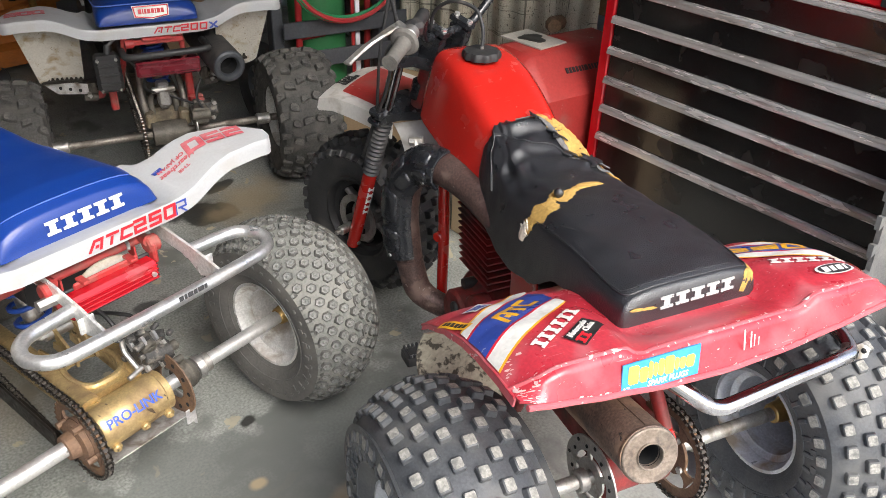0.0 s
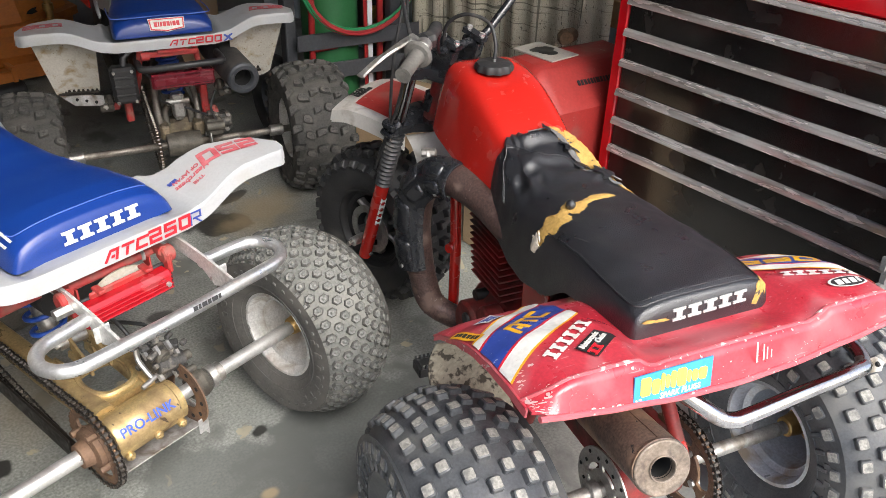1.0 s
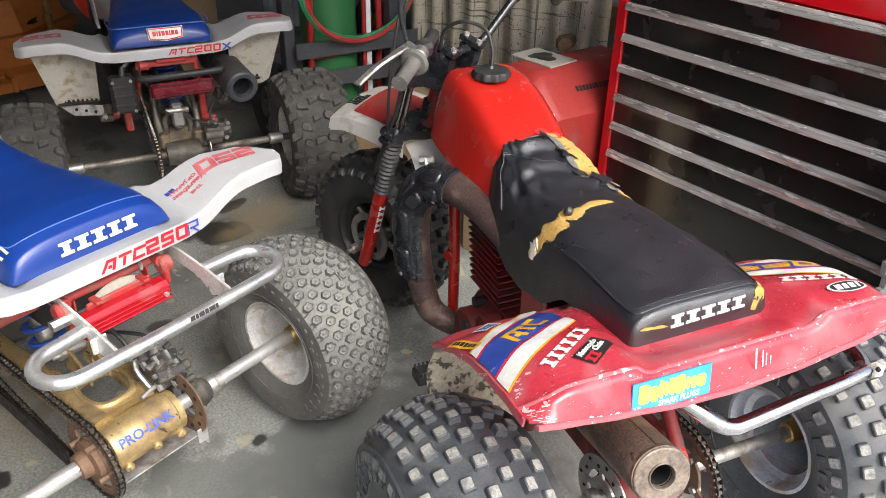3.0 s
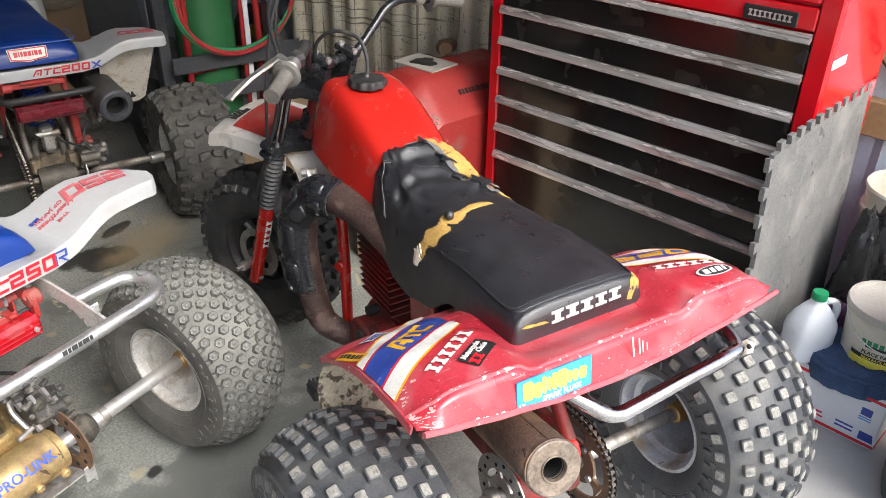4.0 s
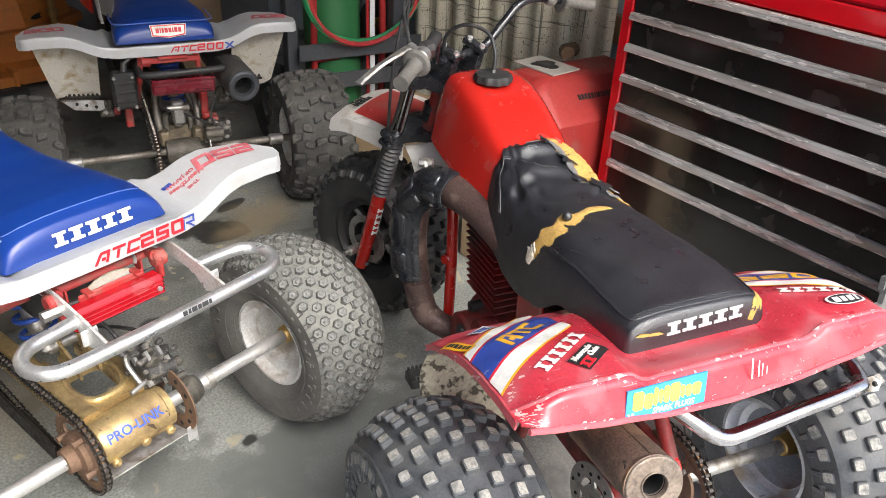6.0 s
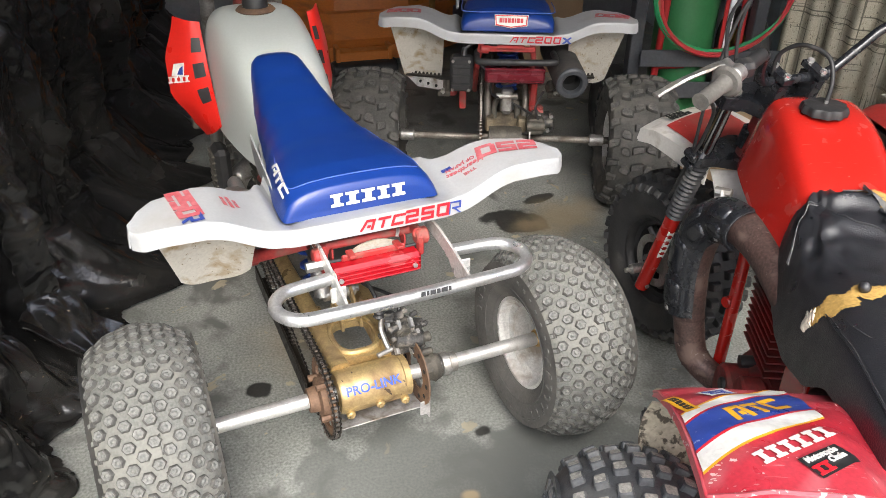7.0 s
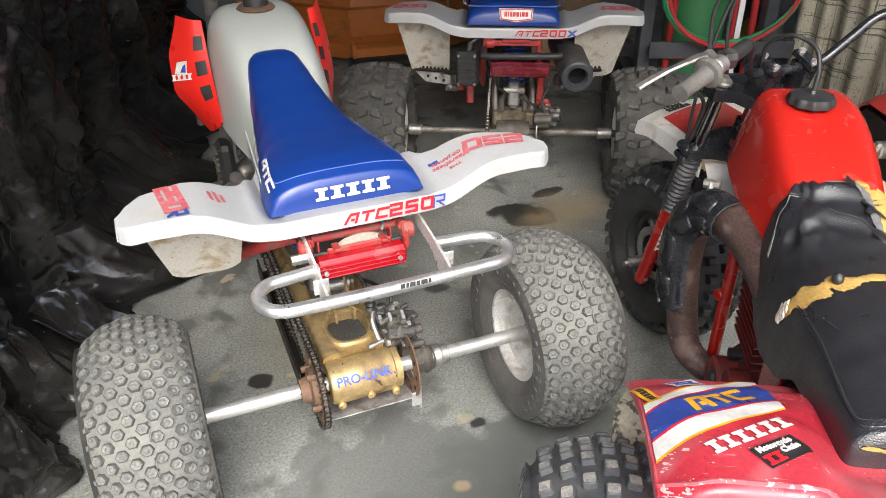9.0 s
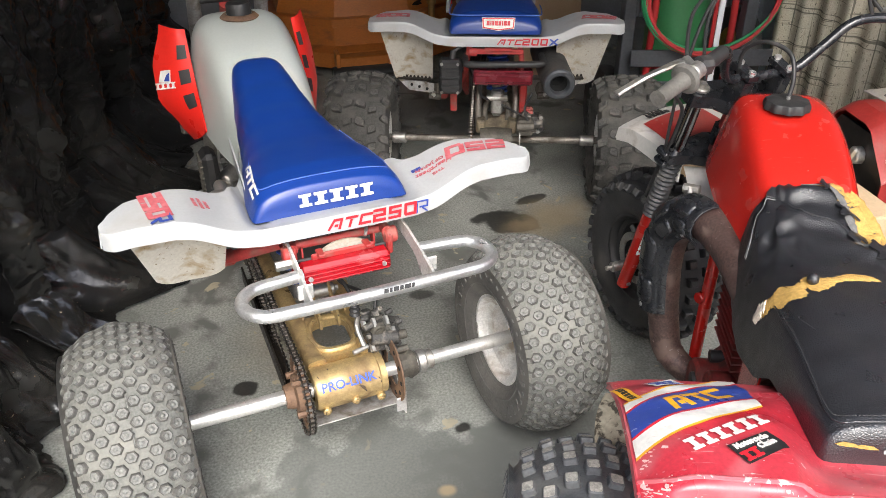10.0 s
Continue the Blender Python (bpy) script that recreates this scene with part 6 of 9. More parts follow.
def red_seat(t):
    ys = [-0.894 + 0.689 * (i / 110) ** 1.2 for i in range(111)]
    st = part("seat", Geo().grid([[seat_spot(y, j / 56) for j in range(57)] for y in ys], False, True), black_vinyl, t, "torn black vinyl seat with yellow foam showing", 60)
    rnd = random.Random(4)
    def tear(name, line, wide, mat_, lift, n=60):
        """A ragged strip along a line of (y, a) on the seat."""
        pts = spline([(p[0], p[1], 0) for p in line], n // (len(line) - 1))
        rows = []
        for i, p in enumerate(pts):
            f = i / (len(pts) - 1)
            w = wide * (0.55 + 0.45 * math.sin(math.pi * min(1, f * 1.05))) * (0.75 + 0.9 * noise.noise(Vector((f * 7.0, wide * 90, 1))) + 0.10 * rnd.uniform(-1, 1))
            if i in (0, len(pts) - 1):
                w *= 0.15
            d = (pts[min(i + 1, len(pts) - 1)] - pts[max(i - 1, 0)])
            d = Vector((d.x, d.y * 0.35, 0)).normalized()
            nrm = Vector((-d.y, d.x / 0.35, 0))
            rows.append([seat_spot(p.x + nrm.x * w * k, min(0.98, max(0.02, p.y + nrm.y * w * k)), lift * (1 - 0.6 * abs(k) ** 3)) for k in (-1, -0.55, 0, 0.55, 1)])
        return part(name, Geo().grid(rows), mat_, st, "", 60)
    tear("foam_tear", [(-0.528, 0.075), (-0.532, 0.13), (-0.540, 0.20), (-0.545, 0.28), (-0.530, 0.35), (-0.528, 0.43), (-0.512, 0.52)], 0.033, foam, 0.003, 120)
    tear("foam_edge", [(-0.520, 0.045), (-0.522, 0.07), (-0.524, 0.095), (-0.530, 0.12)], 0.022, foam_pale, 0.006, 30)
    rows = []
    for i in range(49):
        y = -0.207 - 0.25 * i / 48
        a0 = lerp(-y, [(0.205, 0.47), (0.25, 0.54), (0.30, 0.57), (0.36, 0.60), (0.42, 0.66), (0.457, 0.80)]) + 0.03 * noise.noise(Vector((i * 0.45, 3, 0))) + 0.014 * rnd.uniform(-1, 1)
        rows.append([seat_spot(y, a0 + (0.985 - a0) * j / 12, 0.003 if 0 < j else 0.0005) for j in range(13)])
    part("foam_front", Geo().grid(rows[::-1]), foam, st, "", 60)
    tear("frayed_edge", [(-0.212, 0.47), (-0.25, 0.535), (-0.30, 0.565), (-0.36, 0.595), (-0.42, 0.655), (-0.45, 0.76)], 0.007, vinyl_back, 0.006, 60)
    tear("foam_scrap", [(-0.445, 0.72), (-0.455, 0.76), (-0.46, 0.82), (-0.455, 0.88)], 0.012, foam, 0.004, 24)
    tear("foam_corner", [(-0.890, 0.72), (-0.884, 0.80), (-0.872, 0.85), (-0.850, 0.875)], 0.012, foam, 0.003, 30)
    for k, (a, z) in enumerate(((-0.118, 0.786), (-0.092, 0.783))):
        part("foam_split", Geo().slab([(-0.016, 0.0), (-0.006, 0.004), (0.010, 0.003), (0.020, -0.002), (0.006, -0.003), (-0.010, -0.002)], 0.0018, frame_at((a, -0.8915, z), (1, 0, -0.05), (0, 0.15, 1))), foam, st)
    part("foam_nub", Geo().ball(seat_spot(-0.528, 0.40, 0.010), 0.012, 10, (0.9, 1.0, 1.0)), black_vinyl, st)
    for line in ([(-0.545, 0.16), (-0.65, 0.165), (-0.75, 0.17), (-0.84, 0.175), (-0.868, 0.22), (-0.874, 0.36), (-0.874, 0.64), (-0.868, 0.78), (-0.84, 0.825), (-0.75, 0.83), (-0.6, 0.84)], [(-0.34, 0.06), (-0.27, 0.20), (-0.26, 0.33), (-0.30, 0.46), (-0.37, 0.60), (-0.42, 0.74)], [(-0.33, 0.05), (-0.262, 0.19), (-0.25, 0.33)]):
        p = [seat_spot(q.x, q.y, 0.001) for q in spline([(a, b, 0) for a, b in line], 10)]
        part("seam", Geo().tube(p, 0.0018, 6), black_vinyl, st)
    rnd = random.Random(11)
    thread = Geo()
    for line in ([(-0.55, 0.175), (-0.65, 0.18), (-0.75, 0.185), (-0.835, 0.19), (-0.858, 0.23), (-0.864, 0.36), (-0.864, 0.64)],):
        p = [seat_spot(q.x, q.y, 0.0012) for q in spline([(a, b, 0) for a, b in line], 22)]
        for q0, q1 in zip(p[::2], p[1::2]):
            thread.tube([q0, q1], 0.0007, 4)
    tagged(part("stitch", thread, thread_grey, st), kind="stuff")
    part("crack", Geo().tube([seat_spot(q.x, q.y, 0.0003) for q in spline([(-0.535, 0.16, 0), (-0.56, 0.21, 0), (-0.62, 0.25, 0), (-0.66, 0.30, 0)], 8)], 0.0006, 5), thread_grey, st)
    # ragged ends of the torn cover
    for y, a, r in ((-0.300, 0.565, 0.020), (-0.345, 0.60, 0.024), (-0.405, 0.645, 0.028), (-0.240, 0.52, 0.016)):
        base = seat_spot(y, a, 0.005)
        g = Geo().sheet(lambda u, v: base + Vector(((u - 0.5) * r * (1.6 + 0.5 * math.sin(9 * v + y * 40)), (v - 0.5) * r * (2.0 + 0.4 * math.sin(8 * u)), 0.007 * math.sin(3 * u + 2 * v) + 0.014 * v * u - 0.012 * u)), 7, 7, 0.0025)
        part("vinyl_flap", g, black_vinyl, st)
    bars("maker_mark", [0.0285, 0.030, 0.030, 0.0285, 0.030], 0.025, decal_worn, st, frame_at((0.018, -0.8915, 0.790), (1, 0.0, 0.03), (0, 0.15, 1)), 0.22, 0.0025)
    return st


def peg_geo():
    """A short steel foot peg with two toothed rails."""
    g = Geo().box((0.012, 0.046, 0.026), (-0.366, -0.40, 0.372), 0.002).box((0.012, 0.046, 0.026), (-0.309, -0.40, 0.372), 0.002)
    for y in (-0.379, -0.421):
        g.box((0.066, 0.006, 0.026), (-0.337, y, 0.372), 0.0015)
        for i in range(6):
            g.box((0.006, 0.006, 0.009), (-0.364 + 0.0108 * i, y, 0.388), 0.001)
    return g


def red_trike():
    t = thing("three_wheeler", RED, "old red three-wheeler with torn black seat and stickered rear mudguard", "three-wheeler", "three-wheelers")
    AX = (-0.85, 0.31)
    for s in (-1, 1):
        make_wheel(t, (s * 0.452, *AX), 0.298, 0.285, 0.118, 0.072, "square", rubber_black, [rubber_black, block_tops], rim_blue, brass, s)
    ax = part("axle", Geo().cyl((-0.48, *AX), (0.48, *AX), 0.016, n=18), alloy_dull, t)
    part("collar", Geo().cyl((-0.13, *AX), (-0.155, *AX), 0.026, n=16, edge=0.003), alloy_dull, ax)
    part("collar", Geo().cyl((0.15, *AX), (0.175, *AX), 0.024, n=16, edge=0.003), alloy_dull, ax)
    arm = part("swingarm", Geo().box((0.03, 0.52, 0.06), (-0.07, -0.60, 0.33), 0.006).box((0.03, 0.52, 0.06), (0.09, -0.60, 0.33), 0.006), red_frame, t)
    part("axle_carrier", Geo().lathe([(0.02, -0.085), (0.050, -0.083), (0.055, -0.07), (0.048, -0.05), (0.048, 0.045), (0.055, 0.06), (0.054, 0.075), (0.02, 0.078)], 26, (-0.02, *AX)), red_frame, arm)
    sp = sprocket(t, 0.092, *AX, 0.112, rust, 40, 4)
    for i in range(4):
        a = 0.4 + i * math.pi / 2
        part("bolt", Geo().cyl((0.085, AX[0] + 0.05 * math.cos(a), AX[1] + 0.05 * math.sin(a)), (0.106, AX[0] + 0.05 * math.cos(a), AX[1] + 0.05 * math.sin(a)), 0.009, n=6), alloy_dull, sp)
    make_chain(t, AX, 0.117, (-0.27, 0.34), 0.036, 0.095)
    disc = part("brake_disc", Geo().ring(circle(0.095, 40), circle(0.06, 40), 0.004, frame_at((-0.118, *AX), (0, 1, 0), (0, 0, 1))).ring(circle(0.045, 40), circle(0.018, 40), 0.006, frame_at((-0.118, *AX), (0, 1, 0), (0, 0, 1))), alloy_dull, t, "drilled brake disc")
    for i in range(5):
        a = i * 2 * math.pi / 5
        part("spoke", Geo().slab([(0.04, -0.008), (0.062, -0.005), (0.062, 0.005), (0.04, 0.008)], 0.005, frame_at((-0.118, *AX), (0, math.cos(a), math.sin(a)), (0, -math.sin(a), math.cos(a)))), alloy_dull, disc)
    # the drillings are black plugs, their inner shade given as colour
    for i in range(16):
        a = i * 2 * math.pi / 16
        r = 0.072 if i % 2 else 0.084
        part("hole", Geo().cyl((-0.1195, AX[0] + r * math.cos(a), AX[1] + r * math.sin(a)), (-0.112, AX[0] + r * math.cos(a), AX[1] + r * math.sin(a)), 0.0045, n=8), soot_hole_black, disc)
    # silencer
    a, b = Vector((-0.120, -1.005, 0.528)), Vector((-0.054, -0.645, 0.405))
    d = (b - a).normalized()
    mf = part("silencer", Geo().tube([a, a + d * 0.004, a + d * 0.30, a + d * 0.34, b], [0.055, 0.058, 0.058, 0.047, 0.03], 32, ends=False), muffler_mat, t, "scorched brown exhaust silencer")
    part("seam_weld", Geo().tube([a + d * 0.01 + Vector((0.0, -d.z, d.y)) * 0.0585, a + d * 0.30 + Vector((0.0, -d.z, d.y)) * 0.0585], 0.0018, 6), muffler_mat, mf)
    part("end_cap", Geo().spin(a, d, [(0.058, 0.003), (0.057, -0.0015), (0.0545, -0.003), (0.046, -0.0015), (0.034, -0.001), (0.0275, -0.002)]), tip_steel, mf, "sooty steel end cap")
    part("outlet", Geo().spin(a, d, [(0.0282, 0.002), (0.0280, -0.0045), (0.0265, -0.006), (0.0248, -0.0045), (0.0240, 0.012)]), tip_steel, mf, "sooty outlet ring")
    part("bore", Geo().spin(a, d, [(0.0242, 0.006), (0.0235, 0.08), (0.001, 0.082)]), soot_hole_black, mf, "black bore")
    part("end_bead", Geo().spin(a, d, [(0.0575, 0.002), (0.0596, 0.003), (0.0596, 0.010), (0.0575, 0.011)]), muffler_mat, mf)
    part("link_pipe", Geo().tube(spline([b - d * 0.02, b + d * 0.05, (-0.06, -0.50, 0.44), (-0.095, -0.50, 0.56), (-0.115, -0.58, 0.635)], 6), 0.026, 14), pipe_brown, mf)
    part("red_boss", Geo().cyl((-0.075, -0.925, 0.455), (0.0, -0.915, 0.46), 0.036, n=20, edge=0.006).cyl((-0.05, -0.935, 0.455), (-0.02, -0.93, 0.455), 0.040, n=20, edge=0.003), red_paint, t)
    part("red_strut", Geo().tube([(-0.01, -0.93, 0.47), (-0.02, -0.86, 0.58), (-0.03, -0.78, 0.68)], 0.015, 12), red_frame, t)
    # chrome tail bar
    bar = part("grab_bar", Geo().tube(spline([(-0.11, -0.84, 0.675), (-0.075, -0.92, 0.655), (-0.03, -0.965, 0.625), (0.005, -0.99, 0.600), (0.035, -1.0, 0.590), (0.07, -1.003, 0.592), (0.206, -1.002, 0.606), (0.34, -1.0, 0.616), (0.375, -0.985, 0.618), (0.385, -0.93, 0.63), (0.34, -0.84, 0.66)], 8), 0.0162, 18), chrome, t, "bent chrome tail bar")
    part("tab", Geo().slab([(-0.03, -0.013), (0.008, -0.015), (0.022, 0), (0.008, 0.015), (-0.03, 0.013)], 0.005, frame_at((0.388, -1.0, 0.618), (0.9, -0.1, 0.05), (0, 0.7, 0.6))), alloy_dull, bar)
    # a black plug paints the dark of the tab's hole
    part("hole", Geo().cyl((0.393, -1.006, 0.624), (0.389, -1.0, 0.615), 0.0055, n=12), soot_hole_black, bar)
    part("tail_bracket", Geo().box((0.11, 0.02, 0.035), (0.235, -0.93, 0.70), 0.004, Matrix.Rotation(radians(20), 3, "Y")).cyl((0.25, -0.95, 0.715), (0.27, -0.95, 0.72), 0.018, n=14, edge=0.003), greasy, t)
    part("air_hose", Geo().cyl((0.10, -0.80, 0.56), (0.24, -0.62, 0.52), 0.055, n=20, edge=0.01), soft_black, t)
    red_guard(t)
    part("side_panel", Geo().sheet(lambda u, v: (-0.146 + 0.012 * u - 0.004 * v, -0.600 + 0.130 * u - 0.01 * v, 0.668 - 0.020 * u * u - (0.07 + 0.03 * u) * v), 10, 8, 0.004), red_paint, t, "red panel below the seat")
    red_seat(t)
    # tank
    st = [(-0.32, 0.815, 0.098, 0.72), (-0.26, 0.850, 0.110, 0.725), (-0.18, 0.895, 0.120, 0.735), (-0.08, 0.938, 0.127, 0.750), (0.0, 0.957, 0.129, 0.765), (0.07, 0.961, 0.126, 0.775), (0.11, 0.955, 0.117, 0.785), (0.140, 0.93, 0.098, 0.80), (0.150, 0.89, 0.075, 0.82)]
    fine = [(a.x, a.y, a.z, b.y) for a, b in zip(spline([(q[0], q[1], q[2]) for q in st], 6), spline([(q[0], q[3], 0) for q in st], 6))]
    rows = saddle(fine, 60, 7.0, 0.34)
    for row in rows:
        for q in row:
            q.x += 0.012
    tank = part("fuel_tank", Geo().grid(rows, False, True), red_paint, t, "faded red fuel tank with scuffs", 60)
    cap = Geo()
    rows = []
    for r, h in ((0.001, 0.020), (0.030, 0.020), (0.046, 0.017), (0.050, 0.008), (0.049, -0.002), (0.03, -0.006)):
        rows.append([Vector((r * (1 + (0.05 if r > 0.04 else 0) * math.sin(10 * q)) * math.cos(q), r * (1 + (0.05 if r > 0.04 else 0) * math.sin(10 * q)) * math.sin(q), 0.962 + h)) for q in (2 * math.pi * j / 60 for j in range(60))])
    cp = part("tank_cap", cap.grid(rows, True), soft_black, tank, "black lobed fuel cap")
    part("cap_screw", Geo().cyl((0, 0, 0.982), (0, 0, 0.989), 0.005, n=8), alloy_dull, cp)
    part("vent_hose", Geo().tube(spline([(0.0, 0.0, 0.985), (0.005, 0.01, 1.03), (-0.005, 0.04, 1.075), (-0.05, 0.09, 1.085), (-0.08, 0.14, 1.04), (-0.07, 0.16, 0.95)], 8), 0.005, 10), soft_black, tank)

    # steering: fork, bars, front wheel
    S = pose(-0.054, 0.252, 0.90, 0, 0, 26) @ pose(0, 0, 0, 17)
    def spot(x, y, z):
        return S @ Vector((x, y, z))
    for s in (-1, 1):
        x = 0.112 * s
        leg = part("fork_tube", Geo().cyl(spot(x, 0, 0.03), spot(x, 0, -0.24), 0.0195, n=20), chrome, t, "scuffed chrome fork tube")
        n = 60
        rad = [0.0255 + 0.0038 * math.cos(2 * math.pi * i / 5) - 0.002 * (i / n) for i in range(n + 1)]
        part("gaiter", Geo().tube([spot(x, 0, -0.205 - 0.190 * i / n) for i in range(n + 1)], rad, 20), gaiter_rubber, leg, "ribbed black rubber gaiter")
        part("slider", Geo().cyl(spot(x, 0, -0.39), spot(x, 0, -0.716), 0.0235, 0.0215, n=20, edge=0.004), red_paint, leg, "red fork leg")
        part("axle_lug", Geo().cyl(spot(x - 0.045, 0.03, -0.655), spot(x + 0.01, 0.03, -0.655), 0.016, n=14, edge=0.004).cyl(spot(x - 0.062, 0.03, -0.655), spot(x, 0.03, -0.655), 0.008, n=6), alloy_dull, leg)
        part("drain_bolt", Geo().cyl(spot(x, -0.026, -0.69), spot(x, -0.018, -0.69), 0.007, n=6), alloy_dull, leg)
        if s < 0:
            inv = S.inverted()
            def wrap(p):
                q = inv @ p
                a = -math.pi / 2 + (x - 0.002 - q.x) / 0.0235 * -1
                r = 0.0236 + 0.0006 + max(0.0, -0.0245 - q.y)
                return spot(x + r * math.cos(a), r * math.sin(a), q.z)
            bars("maker_mark", [0.017, 0.017, 0.019, 0.021, 0.017], 0.022, decal_white, leg, frame_at(spot(x - 0.006, -0.0245, -0.50), spot(0, 0, 1) - spot(0, 0, 0), spot(-1, 0, 0) - spot(0, 0, 0)), 0.22, 0.0010, 0.2, True, wrap)
    cl = part("upper_clamp", Geo().slab([(-0.145, -0.022), (-0.145, 0.022), (-0.10, 0.028), (0.10, 0.028), (0.145, 0.022), (0.145, -0.022), (0.09, -0.040), (0.06, -0.082), (-0.06, -0.082), (-0.09, -0.040)], 0.034, S @ pose(0, 0, 0.0)), gloss_black, t, "scuffed black fork clamp")
    lc = part("lower_clamp", Geo().slab([(-0.145, -0.022), (-0.145, 0.025), (-0.10, 0.03), (0, 0.05), (0.10, 0.03), (0.145, 0.025), (0.145, -0.022), (0.08, -0.035), (0.03, -0.060), (-0.03, -0.060), (-0.08, -0.035)], 0.030, S @ pose(0, 0, -0.190)), gloss_black, t, "greasy black lower clamp")
    part("cable_clip", Geo().cyl(spot(-0.150, -0.020, -0.165), spot(-0.150, 0.022, -0.165), 0.013, n=10, edge=0.003).cyl(spot(-0.150, -0.020, -0.195), spot(-0.150, 0.022, -0.195), 0.011, n=10, edge=0.003), gloss_black, lc)
    part("stem", Geo().cyl(spot(0, -0.03, 0.0), spot(0, -0.03, -0.20), 0.026), red_frame, t)
    part("head_guard", Geo().box((0.12, 0.05, 0.08), spot(0.03, -0.02, -0.11), 0.015, S.to_3x3()), gloss_black, t)
    for s in (-1, 1):
        part("top_nut", Geo().cyl(spot(s * 0.112, 0, 0.034), spot(s * 0.112, 0, 0.046), 0.022, n=18, edge=0.003).cyl(spot(s * 0.112, 0, 0.046), spot(s * 0.112, 0, 0.055), 0.011, n=6), alloy_dull, cl)
        bc = part("bar_clamp", Geo().slab([(-0.014, -0.036), (0.014, -0.036), (0.014, 0.036), (-0.014, 0.036)], 0.014, S @ pose(s * 0.055, -0.058, 0.112)).slab([(-0.014, -0.030), (0.014, -0.030), (0.012, 0.030), (-0.012, 0.030)], 0.07, S @ pose(s * 0.055, -0.058, 0.034)), gloss_black, cl, "scuffed black bar clamp")
        for q in (-0.024, 0.024):
            part("bolt", Geo().cyl(spot(s * 0.055, -0.058 + q, 0.126), spot(s * 0.055, -0.058 + q, 0.134), 0.0085, n=6), alloy, bc)
    part("stem_nut", Geo().cyl(spot(0, -0.02, 0.034), spot(0, -0.02, 0.05), 0.024, n=6), alloy_dull, cl)
    line = [(-0.41, -0.204, 0.200), (-0.33, -0.168, 0.211), (-0.25, -0.130, 0.214), (-0.185, -0.096, 0.214), (-0.150, -0.078, 0.190), (-0.128, -0.066, 0.140), (-0.098, -0.060, 0.104), (-0.055, -0.058, 0.100), (0.055, -0.058, 0.100), (0.11, -0.056, 0.110), (0.17, -0.052, 0.165), (0.22, -0.050, 0.212), (0.28, -0.060, 0.228), (0.36, -0.095, 0.228), (0.45, -0.138, 0.222)]
    bar = part("handlebar", Geo().tube(spline([spot(*q) for q in line], 7), 0.0120, 14), gloss_black, t, "scuffed black handlebar")
    part("bar_pad", Geo().tube(spline([spot(*q) for q in ((-0.30, -0.154, 0.2135), (-0.24, -0.126, 0.2145), (-0.188, -0.098, 0.2145))], 6), 0.0165, 14), soft_black, bar, "black taped bar")
    for s in (-1, 1):
        a, b = (spot(-0.325, -0.166, 0.211), spot(-0.416, -0.207, 0.199)) if s < 0 else (spot(0.36, -0.095, 0.228), spot(0.465, -0.145, 0.221))
        g = Geo().tube([a, a + (b - a) * 0.03, a + (b - a) * 0.05, a + (b - a) * 0.10, a + (b - a) * 0.12, a + (b - a) * 0.3, b - (b - a) * 0.05, b], [0.032, 0.036, 0.034, 0.030, 0.0205, 0.0175, 0.0170, 0.0195], 22)
        gr = part("grip", g, grip_grey, bar, "grey rubber grip")
        part("grip_end", Geo().cyl(b, b + (b - a) * 0.01, 0.009, n=14), grip_grey, gr)
        d = (b - a).normalized()
        fwd = (spot(0, 1, 0) - spot(0, 0, 0))
        p = a - d * 0.035
        pc = part("lever_perch", Geo().cyl(p - d * 0.014, p + d * 0.014, 0.0195, n=16, edge=0.003).cyl(p + fwd * 0.01, p + fwd * 0.045, 0.012, n=10, edge=0.002), alloy_dull, bar)
        tip = spot(-0.453, -0.116, 0.154) if s < 0 else spot(0.47, -0.05, 0.20)
        q0 = p + fwd * 0.042
        pts = spline([q0, q0 + d * 0.045 + fwd * 0.012, q0 + (tip - q0) * 0.62 + fwd * 0.006, tip], 8)
        rows = []
        for i, c in enumerate(pts):
            f = i / (len(pts) - 1)
            along = (pts[min(i + 1, len(pts) - 1)] - pts[max(i - 1, 0)]).normalized()
            side = along.cross(Vector((0, 0, 1))).normalized()
            w = lerp(f, [(0, 0.011), (0.3, 0.0135), (0.6, 0.0105), (0.9, 0.0100), (1.0, 0.0125)])
            up = side.cross(along)
            rows.append([c + side * w * x + up * h for x, h in ((-1, 0), (-0.7, 0.004), (0.7, 0.004), (1, 0), (0.7, -0.004), (-0.7, -0.004))])
        part("lever", Geo().grid(rows, True, True), alloy_dull, pc, "pale worn alloy lever")
    part("switch_box", Geo().box((0.045, 0.04, 0.04), spot(-0.262, -0.135, 0.214), 0.01, S.to_3x3()), soft_black, bar)
    for pts, r in (([(-0.29, -0.11, 0.21), (-0.20, 0.02, 0.26), (-0.02, 0.10, 0.30), (0.14, 0.10, 0.30), (0.24, 0.02, 0.30), (0.30, -0.03, 0.24)], 0.0045), ([(0.30, -0.05, 0.24), (0.16, 0.06, 0.34), (-0.06, 0.10, 0.26), (-0.13, 0.06, 0.05), (-0.150, 0.0, -0.16)], 0.0045),
                   ([(-0.30, -0.13, 0.20), (-0.26, -0.07, 0.10), (-0.17, -0.025, 0.0), (-0.152, -0.012, -0.10), (-0.150, 0.0, -0.18), (-0.13, 0.03, -0.35)], 0.0050), ([(0.27, -0.06, 0.23), (0.18, 0.04, 0.40), (0.04, 0.12, 0.42), (-0.08, 0.10, 0.20), (-0.06, 0.04, 0.0)], 0.0045)):
        part("cable", Geo().tube(spline([spot(*p) for p in pts], 8), r, 8), soft_black, bar)
